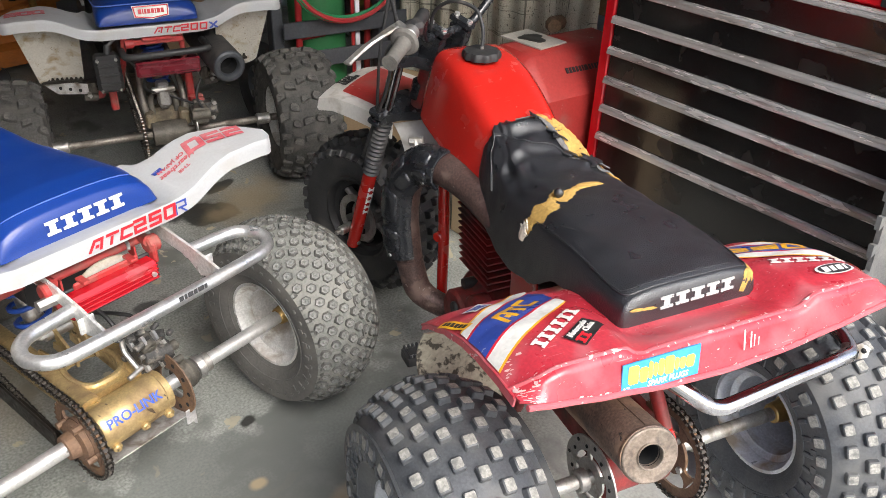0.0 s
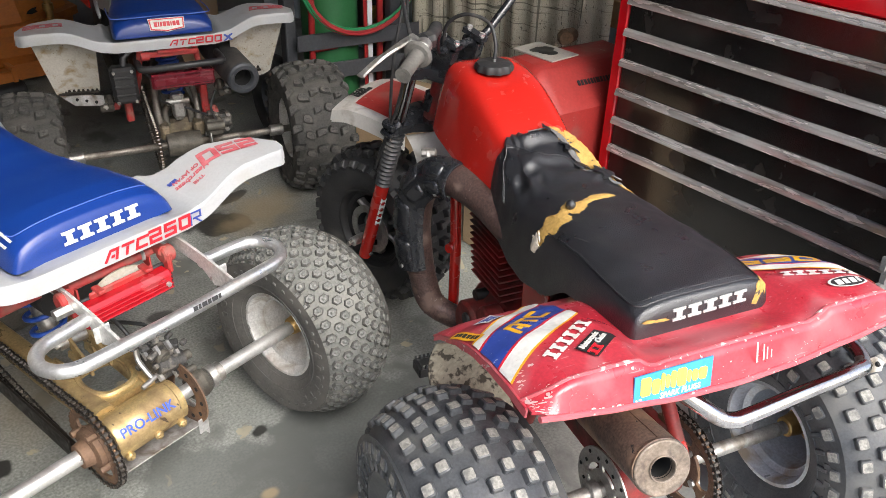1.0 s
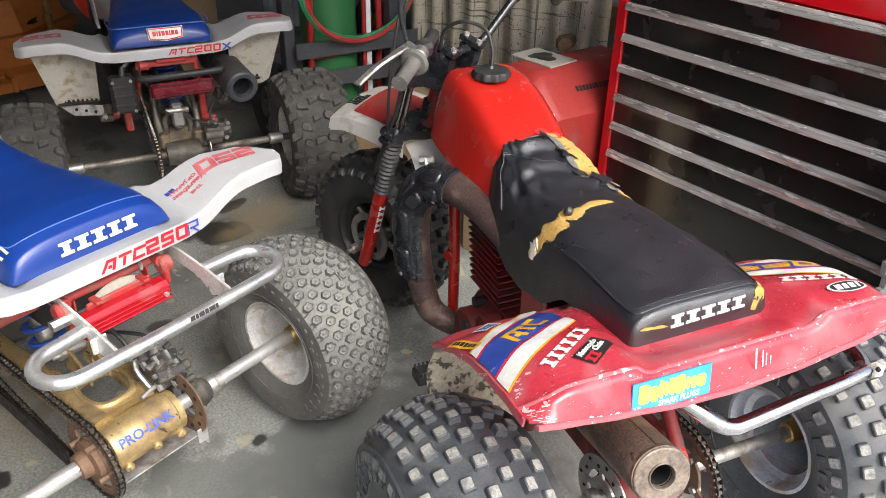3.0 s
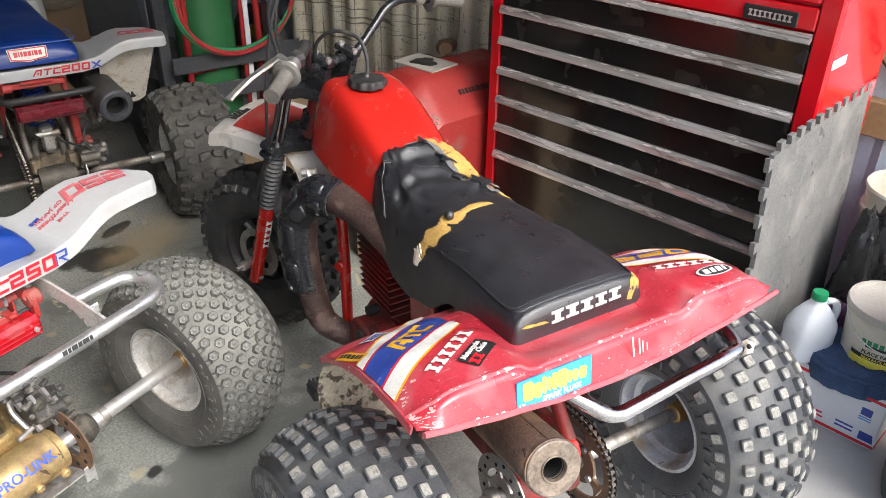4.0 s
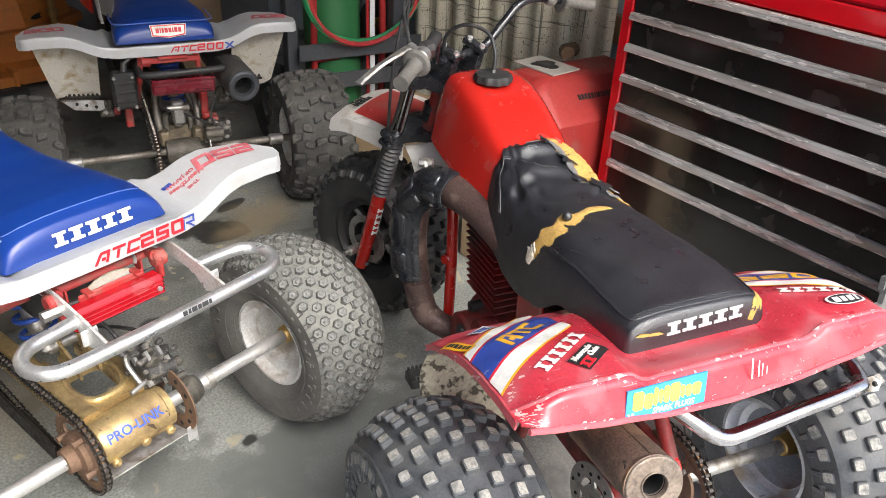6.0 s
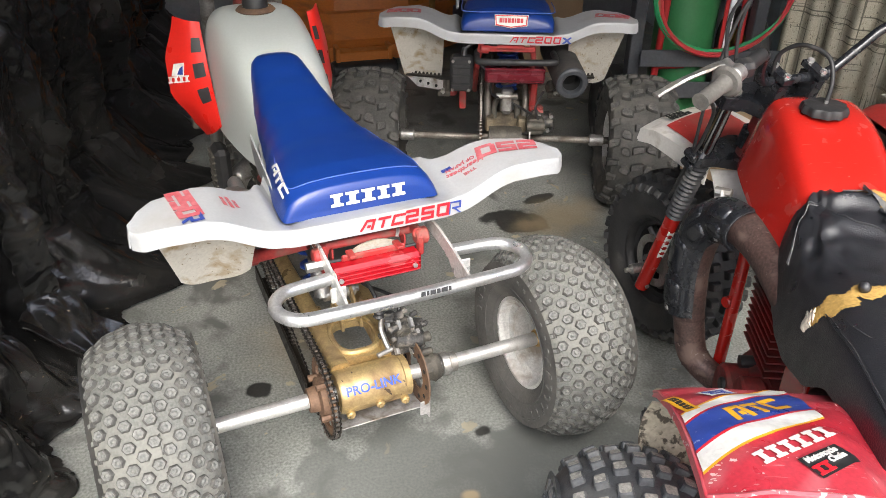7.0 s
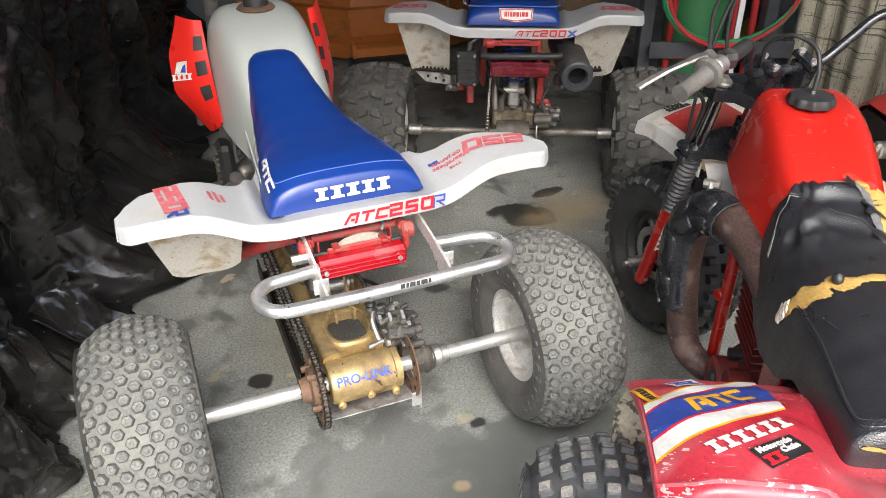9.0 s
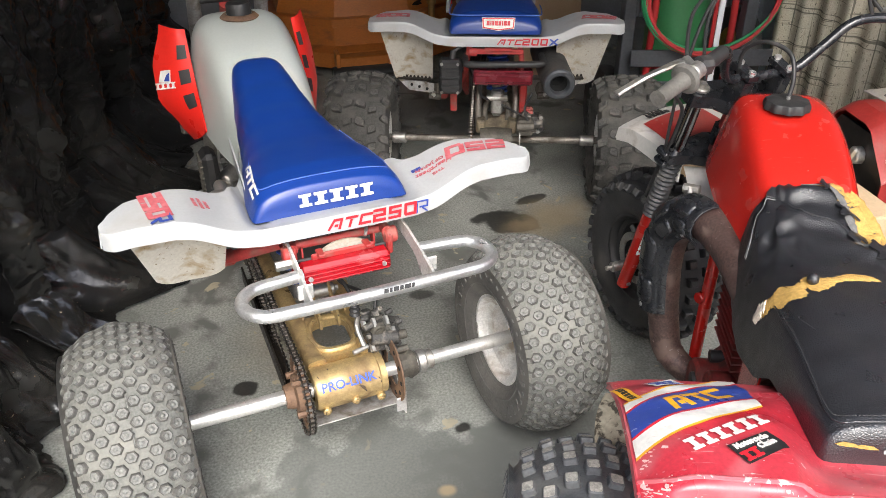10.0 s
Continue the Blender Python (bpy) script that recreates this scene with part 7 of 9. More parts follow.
    # front mudguard
    corner = [Vector((-0.155, 0.250, 0.700)), Vector((0.105, 0.470, 0.700)), Vector((-0.297, 0.530, 0.707)), Vector((-0.050, 0.755, 0.707))]
    def fg(u, v):
        a, b = corner[0].lerp(corner[2], u), corner[1].lerp(corner[3], u)
        w = 2 * v - 1
        c = a.lerp(b, v)
        c.z += 0.016 * (1 - abs(w) ** 2.2) + 0.008 * math.sin(math.pi * u) - 0.014 * max(0, u - 0.8) / 0.2
        return c
    fgd = part("front_mudguard", Geo().sheet(lambda u, v: fg(v, u), 22, 28, 0.005), front_white, t, "white front mudguard with a faded red panel", 50)
    part("side_skirt", Geo().sheet(lambda u, v: fg(u, 0.0) + Vector((-0.004 * v, -0.002 * v, -(0.052 - 0.012 * u) * v)), 24, 4, 0.004), front_white, fgd)
    part("front_skirt", Geo().sheet(lambda u, v: fg(1.0, u) + Vector((-0.006 * v, 0.004 * v, -0.035 * v)), 24, 4, 0.004), front_white, fgd)
    part("red_panel", Geo().grid([[fg(0.02 + 0.74 * i / 18, 0.13 + 0.74 * j / 14 - 0.05 * (1 - i / 18)) + Vector((0, 0, 0.0022)) for j in range(15)] for i in range(19)]), red_faded, fgd, "faded red panel")
    fx, fy = (corner[3] - corner[2]).normalized(), (corner[2] - corner[0]).normalized()
    write("lettering", "TEAM", 0.026, decal_black, fgd, frame_at(fg(0.90, 0.36) + Vector((0, 0, 0.004)), fx, fy), 1.2, 0.0, 0.001)
    bars("maker_mark", [0.016] * 5, 0.016, decal_black, fgd, frame_at(fg(0.81, 0.36) + Vector((0, 0, 0.004)), fx, fy), 0.25, 0.001, 0, False)
    def tail(u, v):
        a, b = Vector((-0.145, 0.265, 0.690)).lerp(Vector((-0.040, 0.250, 0.695)), v), Vector((-0.132, 0.205, 0.618)).lerp(Vector((-0.050, 0.125, 0.648)), v)
        return a.lerp(b, u) + Vector((0, -0.008 * math.sin(math.pi * u), 0.006 * math.sin(math.pi * u)))
    part("rear_tongue", Geo().sheet(tail, 12, 8, 0.005), front_white, fgd, "scuffed white tongue")
    fw = make_wheel(t, spot(0, 0.035, -0.640), 0.262, 0.20, 0.135, 0.045, "front", rubber_front, [rubber_front, front_tops], soft_black, alloy_dull, 1, "front_wheel")
    fw.rotation_euler = (0, 0, radians(26))
    part("brake_disc", Geo().ring(circle(0.085, 36), circle(0.06, 36), 0.004, frame_at((-0.075, 0, 0), (0, 1, 0), (0, 0, 1))), alloy_dull, fw)
    part("hub_drum", Geo().lathe([(0.0, -0.06), (0.03, -0.06), (0.05, -0.05), (0.055, 0.05), (0.0, 0.06)], 26), alloy_dull, fw)
    for i in range(6):
        q = i * math.pi / 3
        part("hub_web", Geo().box((0.03, 0.022, 0.075), (-0.02, 0.085 * math.sin(q), 0.085 * math.cos(q)), 0.006, Matrix.Rotation(-q, 3, "X")), alloy_dull, fw)
    # exhaust, guard, engine, frame
    ex = [(-0.04, -0.20, 0.34), (-0.085, -0.115, 0.245), (-0.165, -0.025, 0.265), (-0.190, 0.006, 0.35), (-0.200, 0.020, 0.45), (-0.205, 0.020, 0.54), (-0.198, 0.002, 0.640), (-0.165, -0.070, 0.708), (-0.125, -0.20, 0.708), (-0.105, -0.36, 0.675), (-0.115, -0.60, 0.640)]
    pts = spline(ex, 8)
    k = len(pts)
    rad = [lerp(i / (k - 1), [(0, 0.022), (0.12, 0.034), (0.25, 0.040), (0.5, 0.040), (0.68, 0.046), (0.85, 0.042), (1, 0.03)]) for i in range(k)]
    pipe = part("exhaust_pipe", Geo().tube(pts, rad, 22), pipe_brown, t, "rust-brown expansion pipe")
    for i in (16, 26, 58):
        part("weld_bead", Geo().tube([pts[i], pts[i] + (pts[i + 1] - pts[i]).normalized() * 0.004], [rad[i] + 0.002] * 2, 22), pipe_brown, pipe)
    def shield(u, v, h=0.0):
        """The moulded guard over the outside of the bend."""
        i = 28 + 32 * u
        j = min(int(i), k - 2)
        c = pts[j].lerp(pts[j + 1], i - j)
        d = (pts[min(k - 1, j + 2)] - pts[max(0, j - 2)]).normalized()
        out = Vector((-1, -0.45, 0.25 * u))
        out = (out - d * out.dot(d)).normalized()
        side = d.cross(out)
        a = -1.35 + 2.4 * v
        r = 0.055 + h + 0.004 * math.sin(math.pi * v)
        return c + r * (math.cos(a) * out + math.sin(a) * side)
    sh = part("pipe_guard", Geo().sheet(shield, 34, 18, 0.005), gloss_black, pipe, "black moulded pipe guard")
    for u0, u1, v0, v1 in ((0.05, 0.27, 0.24, 0.78), (0.32, 0.58, 0.22, 0.76), (0.63, 0.80, 0.20, 0.50), (0.62, 0.80, 0.55, 0.82), (0.84, 0.97, 0.22, 0.50), (0.84, 0.97, 0.56, 0.82)):
        g = Geo()
        loops = []
        for grow, h in ((0.0, 0.001), (0.10, 0.008), (0.22, 0.0105), (0.5, 0.011)):
            loop = []
            for q in range(28):
                a = 2 * math.pi * q / 28
                cx, cy = math.copysign(abs(math.cos(a)) ** 0.45, math.cos(a)), math.copysign(abs(math.sin(a)) ** 0.45, math.sin(a))
                loop.append(shield((u0 + u1) / 2 + (u1 - u0) / 2 * (1 - grow) * cx, (v0 + v1) / 2 + (v1 - v0) / 2 * (1 - grow) * cy, h))
            loops.append(loop)
        g.grid(loops, True, True)
        part("guard_panel", g, gloss_black, sh)
        part("guard_rim", Geo().tube(loops[0], 0.0016, 6, True), worn_edge, sh)
    for u, v in ((0.90, 0.86), (0.03, 0.5)):
        part("guard_rivet", Geo().ball(shield(u, v, 0.002), 0.0075, 8), alloy_dull, sh)
    part("guard_rim", Geo().tube([shield(1.0, v / 14, 0.0) for v in range(15)], 0.0035, 8), gloss_black, sh)
    part("pipe_nut", Geo().cyl((-0.190, 0.03, 0.738), (-0.155, 0.01, 0.742), 0.013, n=8, edge=0.002).cyl((-0.175, 0.0, 0.71), (-0.175, 0.02, 0.745), 0.010, n=8), alloy_dull, pipe)
    for q in (-1, 1):
        part("down_tube", Geo().tube([(q * 0.070, 0.06, 0.66), (q * 0.095, -0.01, 0.44), (q * 0.100, -0.02, 0.21)], 0.0165, 14), red_paint, t)
    part("tube_boss", Geo().cyl((-0.118, -0.012, 0.44), (-0.10, 0.0, 0.44), 0.016, n=14, edge=0.003), red_paint, t)
    part("frame_rail", Geo().tube([(-0.115, -0.05, 0.22), (-0.115, -0.50, 0.20)], 0.0155, 12).tube([(0.115, -0.05, 0.22), (0.115, -0.50, 0.20)], 0.0155, 12), red_frame, t)
    part("frame_spine", Geo().tube([(0, 0.14, 0.80), (0, -0.10, 0.66), (0, -0.5, 0.64), (0, -0.86, 0.66)], 0.02, 12).tube([(-0.09, -0.50, 0.64), (-0.10, -0.62, 0.56), (-0.11, -0.52, 0.22)], 0.014, 10), red_frame, t)
    eng = part("engine", Geo().box((0.19, 0.26, 0.18), (0, -0.24, 0.31), 0.03).cyl((-0.125, -0.28, 0.31), (0.12, -0.28, 0.31), 0.085, n=26, edge=0.012).cyl((0, -0.18, 0.40), (0, -0.15, 0.62), 0.055, n=22), red_frame, t, "red-painted engine with grime")
    for i in range(12):
        part("fin", Geo().box((0.165, 0.18, 0.005), (-0.01, -0.20 + 0.003 * i, 0.425 + 0.0185 * i), 0.002), red_frame, eng)
    part("cylinder_head", Geo().box((0.10, 0.11, 0.05), (0, -0.145, 0.645), 0.012), greasy, eng)
    part("side_casing", Geo().cyl((-0.145, -0.20, 0.30), (-0.08, -0.20, 0.30), 0.075, n=24, edge=0.008).cyl((-0.135, -0.28, 0.37), (-0.08, -0.28, 0.37), 0.04, n=18, edge=0.006), red_frame, eng, "grimy red crankcase")
    part("casing_plug", Geo().cyl((-0.155, -0.21, 0.335), (-0.13, -0.21, 0.335), 0.018, n=14, edge=0.003), soft_black, eng)
    part("plug", Geo().cyl((-0.11, -0.18, 0.385), (-0.07, -0.18, 0.385), 0.016, n=12), soft_black, eng)
    part("foot_peg", peg_geo().cyl((-0.315, -0.40, 0.37), (-0.11, -0.36, 0.26), 0.013), soft_black, t, "worn serrated foot peg")
    part("carburettor", Geo().cyl((0.0, -0.36, 0.52), (0, -0.48, 0.54), 0.04, n=16).box((0.07, 0.06, 0.12), (0, -0.40, 0.48), 0.01), greasy, t)
    return t


red_trike()

# ---- second white three-wheeler, further back ----
def far_trike():
    t = thing("three_wheeler", pose(-1.127, 2.93, 0, 0, 0, 27.0), "white three-wheeler with blue seat, black silencer and knobbly tyres", "three-wheeler", "three-wheelers")
    AX = (0.05, 0.281)
    for s in (-1, 1):
        make_wheel(t, (s * 0.555, *AX), 0.268, 0.265, 0.118, 0.030, "lug", rubber_grey, [rubber_grey, rubber_lug], rim_alloy, alloy_dull, s)
    ax = part("axle", Geo().cyl((-0.50, *AX), (0.50, *AX), 0.015, n=18), axle_grime, t)
    for x in (-0.40, 0.40):
        part("wheel_nut", Geo().cyl((x - 0.03, *AX), (x + 0.03, *AX), 0.024, n=12, edge=0.004), alloy_dull, ax)
    part("swingarm", Geo().box((0.04, 0.55, 0.06), (-0.05, 0.33, 0.33), 0.008).box((0.04, 0.55, 0.06), (0.085, 0.33, 0.33), 0.008).box((0.15, 0.06, 0.08), (0.015, 0.15, 0.32), 0.012), bronze_grime, t, "grimy bronze swingarm")
    part("axle_carrier", Geo().lathe([(0.02, -0.07), (0.047, -0.068), (0.05, 0.0), (0.047, 0.068), (0.02, 0.07)], 24, (0.015, *AX)), greasy, t)
    sprocket(t, -0.09, *AX, 0.088, rust, 34, 4)
    make_chain(t, AX, 0.093, (0.60, 0.40), 0.034, -0.09)
    part("brake_disc", Geo().ring(circle(0.10, 36), circle(0.055, 36), 0.004, frame_at((0.112, *AX), (0, 1, 0), (0, 0, 1))), alloy_dull, t)
    part("brake_caliper", Geo().box((0.07, 0.06, 0.07), (0.135, 0.0, 0.36), 0.01).cyl((0.10, -0.03, 0.37), (0.17, -0.03, 0.37), 0.018, n=12), greasy, t)
    part("shock_body", Geo().cyl((0.015, 0.16, 0.36), (0.015, 0.22, 0.60), 0.022, n=16), bronze_grime, t)
    sp = [(0.015 + 0.040 * math.cos(q), 0.18 + 0.05 * q / 38 + 0.036 * math.sin(q), 0.45 + 0.15 * q / 38) for q in (0.45 * i for i in range(85))]
    part("shock_spring", Geo().tube(sp, 0.007, 8), shock_blue, t)
    for s in (-1, 1):
        part("lower_tube", Geo().tube(spline([(s * 0.115, 0.06, 0.58), (s * 0.13, 0.14, 0.50), (s * 0.12, 0.30, 0.40)], 5), 0.012, 10), red_weld, t)
        part("peg_chain_guard", Geo().tube([(s * 0.20, 0.14, 0.465), (s * 0.40, 0.20, 0.490)], 0.009, 8), chain_dark, t)
    part("cast_arch", Geo().tube(spline([(-0.035, 0.12, 0.34), (-0.030, 0.14, 0.40), (0.015, 0.15, 0.43), (0.060, 0.14, 0.40), (0.065, 0.12, 0.34)], 6), 0.014, 10), greasy, t)
    part("rear_shock_cap", Geo().lathe([(0.0, 0.03), (0.036, 0.028), (0.04, 0.0), (0.036, -0.03), (0.02, -0.032)], 20, (0.015, 0.20, 0.56), "z"), shock_blue, t)
    part("cable", Geo().tube(spline([(-0.10, -0.02, 0.62), (-0.06, -0.03, 0.56), (-0.05, 0.03, 0.48), (0.02, 0.06, 0.44), (0.12, 0.02, 0.40)], 6), 0.005, 8), soft_black, t)
    part("cable", Geo().tube(spline([(0.16, 0.02, 0.50), (0.13, -0.01, 0.44), (0.15, -0.02, 0.38)], 6), 0.005, 8), soft_black, t)
    part("link", Geo().box((0.035, 0.04, 0.07), (0.015, 0.10, 0.405), 0.006).box((0.02, 0.03, 0.035), (0.015, 0.085, 0.44), 0.004), alloy_dull, t)
    for s in (-1, 1):
        part("frame_rail", Geo().tube(spline([(s * 0.10, 0.0, 0.70), (s * 0.10, 0.2, 0.68), (s * 0.10, 0.55, 0.60)], 4), 0.012, 10), red_weld, t)
        part("frame_strut", Geo().tube([(s * 0.10, 0.02, 0.70), (s * 0.115, 0.03, 0.60), (s * 0.12, 0.30, 0.42)], 0.011, 10), red_weld, t)
    part("frame_strut", Geo().box((0.03, 0.03, 0.20), (0.125, 0.10, 0.48), 0.006).box((0.06, 0.03, 0.03), (0.14, 0.09, 0.40), 0.008).cyl((0.12, 0.08, 0.39), (0.17, 0.08, 0.39), 0.014), red_weld, t)
    part("frame_strut", Geo().box((0.03, 0.03, 0.16), (-0.17, 0.12, 0.46), 0.006).box((0.07, 0.04, 0.05), (-0.23, 0.18, 0.44), 0.01), red_weld, t)
    part("frame_cross", Geo().box((0.21, 0.02, 0.020), (0.01, 0.012, 0.672), 0.004).box((0.11, 0.02, 0.012), (0.015, 0.0, 0.684), 0.003).cyl((-0.10, 0, 0.672), (-0.07, 0, 0.672), 0.016), red_weld, t)
    part("grab_bar", Geo().tube(spline([(-0.115, 0.06, 0.645), (-0.115, -0.04, 0.643), (-0.095, -0.07, 0.643), (0.02, -0.074, 0.645), (0.17, -0.07, 0.647), (0.192, -0.04, 0.647), (0.19, 0.06, 0.645)], 7), 0.013, 12), soft_black, t, "black grab bar")
    lamp = part("tail_lamp", Geo().box((0.235, 0.05, 0.062), (0.036, -0.035, 0.585), 0.008), lens_dark, t, "dusty dark red tail lamp")
    part("lens_rib", Geo().box((0.235, 0.012, 0.010), (0.036, -0.064, 0.614), 0.003), lens_dark, lamp)
    part("lens_rib", Geo().box((0.225, 0.010, 0.028), (0.036, -0.062, 0.582), 0.004), lens_dark, lamp)
    box = part("battery_box", Geo().box((0.092, 0.07, 0.14), (-0.176, 0.0, 0.575), 0.012), soft_black, t, "black ribbed plastic box")
    for k in range(3):
        part("rib", Geo().box((0.078, 0.008, 0.012), (-0.176, -0.037, 0.54 + 0.035 * k), 0.003), soft_black, box)
    for sgn, x0, y0, z0 in ((-1, -0.255, 0.13, 0.455), (1, 0.215, 0.10, 0.475)):
        br = part("heel_bracket", Geo().slab([(0, 0), (sgn * 0.11, 0.004), (sgn * 0.155, 0.040), (sgn * 0.150, 0.052), (sgn * 0.06, 0.046), (0, 0.040)][::sgn], 0.005, frame_at((x0, y0, z0), (1, 0.25 * sgn, 0), (0, 0.1, 1))), sheet_alloy, t, "drilled bare alloy bracket")
        # three black plugs in place of shaded drillings
        for k in range(3):
            c = frame_at((x0, y0, z0), (1, 0.25 * sgn, 0), (0, 0.1, 1)) @ Vector((sgn * (0.03 + 0.035 * k), 0.016 + 0.006 * k, 0.0))
            part("hole", Geo().cyl(c + Vector((0, -0.0065, 0)), c + Vector((0, 0.004, 0)), 0.0065, n=10), soot_hole_black, br)
        peg = part("foot_peg", Geo().box((0.15, 0.02, 0.010), (x0 + sgn * 0.085, y0 + 0.015, z0 + 0.056), 0.003, Matrix.Rotation(radians(8 * sgn), 3, "Z")), chain_dark, t)
        for k in range(9):
            part("peg_tooth", Geo().slab([(-0.007, 0), (0.007, 0), (0.003, 0.011), (-0.003, 0.011)], 0.004, frame_at((x0 + sgn * (0.018 + 0.0165 * k), y0 + 0.004 + 0.0035 * k, z0 + 0.060), (1, 0, 0), (0, 0, 1))), chain_dark, peg)
        kn = part("peg_mount", Geo().box((0.05, 0.05, 0.05), (x0 - sgn * 0.012, y0 + 0.03, z0 + 0.005), 0.012, Matrix.Rotation(radians(20), 3, "Y")).cyl((x0 + sgn * 0.02, y0 - 0.02, z0 - 0.006), (x0 - sgn * 0.03, y0 - 0.01, z0 - 0.012), 0.014, n=12, edge=0.003).cyl((x0 - sgn * 0.02, y0, z0 - 0.03), (x0 - sgn * 0.02, y0 + 0.01, z0 + 0.04), 0.011, n=10), greasy, t, "muddy foot peg mount")
        part("bolt", Geo().cyl((x0, y0 - 0.03, z0), (x0, y0, z0), 0.010, n=6), alloy_dull, kn)
    for k, (x, y, z) in enumerate(((-0.21, -0.038, 0.632), (-0.145, -0.038, 0.632), (-0.21, -0.038, 0.515), (-0.145, -0.038, 0.515))):
        part("screw", Geo().cyl((x, y - 0.004, z), (x, y + 0.006, z), 0.006, n=8), alloy_dull, box)
    part("box_spout", Geo().cyl((-0.17, 0.0, 0.64), (-0.165, 0.01, 0.675), 0.012, n=12).tube(spline([(-0.165, 0.01, 0.67), (-0.13, 0.03, 0.69), (-0.10, 0.10, 0.68)], 5), 0.008, 8), soft_black, box)
    for x in (-0.058, 0.088):
        part("casting_rib", Geo().tube(spline([(x, 0.10, 0.30), (x * 1.1, 0.13, 0.42), (x * 0.95, 0.20, 0.52), (x * 0.8, 0.28, 0.58)], 6), [0.016 - 0.0003 * i for i in range(19)], 10), axle_grime, t, "muddy cast rib")
    part("shock_clevis", Geo().box((0.05, 0.05, 0.10), (0.015, 0.075, 0.44), 0.008).cyl((-0.03, 0.06, 0.46), (0.06, 0.06, 0.46), 0.013, n=12, edge=0.003), alloy_dull, t, "bare alloy shock foot")
    part("caliper", Geo().box((0.075, 0.07, 0.07), (0.175, 0.06, 0.355), 0.010, Matrix.Rotation(radians(14), 3, "Z")).cyl((0.14, 0.02, 0.36), (0.21, 0.02, 0.365), 0.018, n=14, edge=0.004).box((0.03, 0.03, 0.09), (0.135, 0.05, 0.36), 0.006), caliper_grime, t, "muddy brake caliper")
    for x, z in ((0.15, 0.395), (0.20, 0.392), (0.19, 0.33), (0.145, 0.335)):
        part("bolt", Geo().cyl((x, 0.015, z), (x, 0.04, z), 0.009, n=6), alloy_dull, t)
    a, b = Vector((0.258, -0.085, 0.572)), Vector((0.20, 0.42, 0.62))
    d = (b - a).normalized()
    mf = part("silencer", Geo().tube([a, a + d * 0.01, a + d * 0.36, b], [0.060, 0.064, 0.064, 0.04], 36, ends=False), silencer_black, t, "dusty black silencer")
    part("end_cap", Geo().spin(a, d, [(0.0635, 0.006), (0.0625, -0.004), (0.055, -0.010), (0.042, -0.010), (0.037, -0.004), (0.035, 0.012)]), steel_dark, mf, "grey end ring")
    part("bore", Geo().spin(a, d, [(0.0358, 0.006), (0.034, 0.07), (0.001, 0.072)]), soot_hole_black, mf, "black bore")
    guard = rear_guard(t, white_plastic, muddy_white, 0.18, 0.07)
    guard.location, guard.scale = (0, 0, -0.052), (1.045, 1.1, 1.0)
    # seat
    st = [(0.015, 0.775, 0.175, 0.74), (0.03, 0.805, 0.182, 0.74), (0.06, 0.822, 0.185, 0.74), (0.20, 0.835, 0.18, 0.745), (0.40, 0.842, 0.15, 0.75), (0.65, 0.875, 0.12, 0.77), (0.80, 0.92, 0.11, 0.84), (0.86, 0.92, 0.09, 0.87)]
    fine = []
    for i in range(41):
        y = 0.015 + 0.845 * (i / 40) ** 1.3
        fine.append((y, *[lerp(y, [(q[0], q[k]) for q in st]) for k in (1, 2, 3)]))
    seat = part("seat", Geo().grid(saddle(fine), False, True), blue_vinyl, t, "", 60)
    part("seam", Geo().tube(spline([(-0.183, 0.25, 0.80), (-0.184, 0.10, 0.808), (-0.16, 0.035, 0.81), (0, 0.030, 0.812), (0.16, 0.035, 0.81), (0.184, 0.10, 0.808), (0.183, 0.25, 0.80)], 8), 0.0025, 6), blue_stitch, seat)
    m = frame_at((0.012, 0.012, 0.782), (1, 0, 0), (0, 0.35, 1))
    part("badge", Geo().slab([(-0.062, -0.018), (-0.03, -0.021), (0, -0.027), (0.03, -0.021), (0.062, -0.018), (0.066, 0.024), (-0.066, 0.024)], 0.006, m), decal_white, seat)
    part("badge_rim", Geo().ring([(-0.060, -0.017), (0, -0.025), (0.060, -0.017), (0.064, 0.022), (-0.064, 0.022)], [(-0.056, -0.013), (0, -0.021), (0.056, -0.013), (0.059, 0.018), (-0.059, 0.018)], 0.001, m @ pose(0, 0, 0.006)), decal_red, seat)
    bars("maker_mark", [0.012, 0.005, 0.008, 0.012, 0.011, 0.005, 0.012, 0.011], 0.017, decal_red, seat, m @ pose(0, 0.002, 0.006), 0.14, 0.001, 0, False)
    stencil("lettering", "ATC", 0.022, decal_red, guard, frame_at((0.058, -0.0030, 0.7665), (1, 0, 0), (0, 0.06, 1)), 1.20, 0.35, 0.20, 0.22, 0.0016, None, "red model lettering")
    stencil("lettering", "200", 0.027, decal_red, guard, frame_at((0.152, -0.0030, 0.768), (1, 0, 0), (0, 0.06, 1)), 1.02, 0.15, 0.22, 0.21, 0.0016, None, "red model number")
    stencil("lettering", "X", 0.027, decal_blue, guard, frame_at((0.222, -0.0030, 0.768), (1, 0, 0.05), (0, 0.12, 1)), 1.25, 0.1, 0.1, 0.26, 0.0012)
    def on_wing(p):
        return Vector((p.x, p.y, wing_profile(p.x) + 0.004 * abs(p.x) / 0.485 + p.z + 0.0018))
    for x in (-0.395, 0.395):
        stencil("lettering", "200", 0.046, decal_faded, guard, frame_at((x, 0.085, 0), (-0.99 if x > 0 else 0.99, 0.1, 0), (0, -1 if x > 0 else 1, 0)), 0.85, 0.1, 0.1, 0.27, 0.0006, on_wing, "faded red number")
    part("side_panel", Geo().sheet(lambda u, v: (-0.20 - 0.01 * math.sin(math.pi * v), 0.28 + 0.3 * u, 0.74 + 0.14 * v * u + 0.02), 8, 6, 0.004), white_plastic, t)
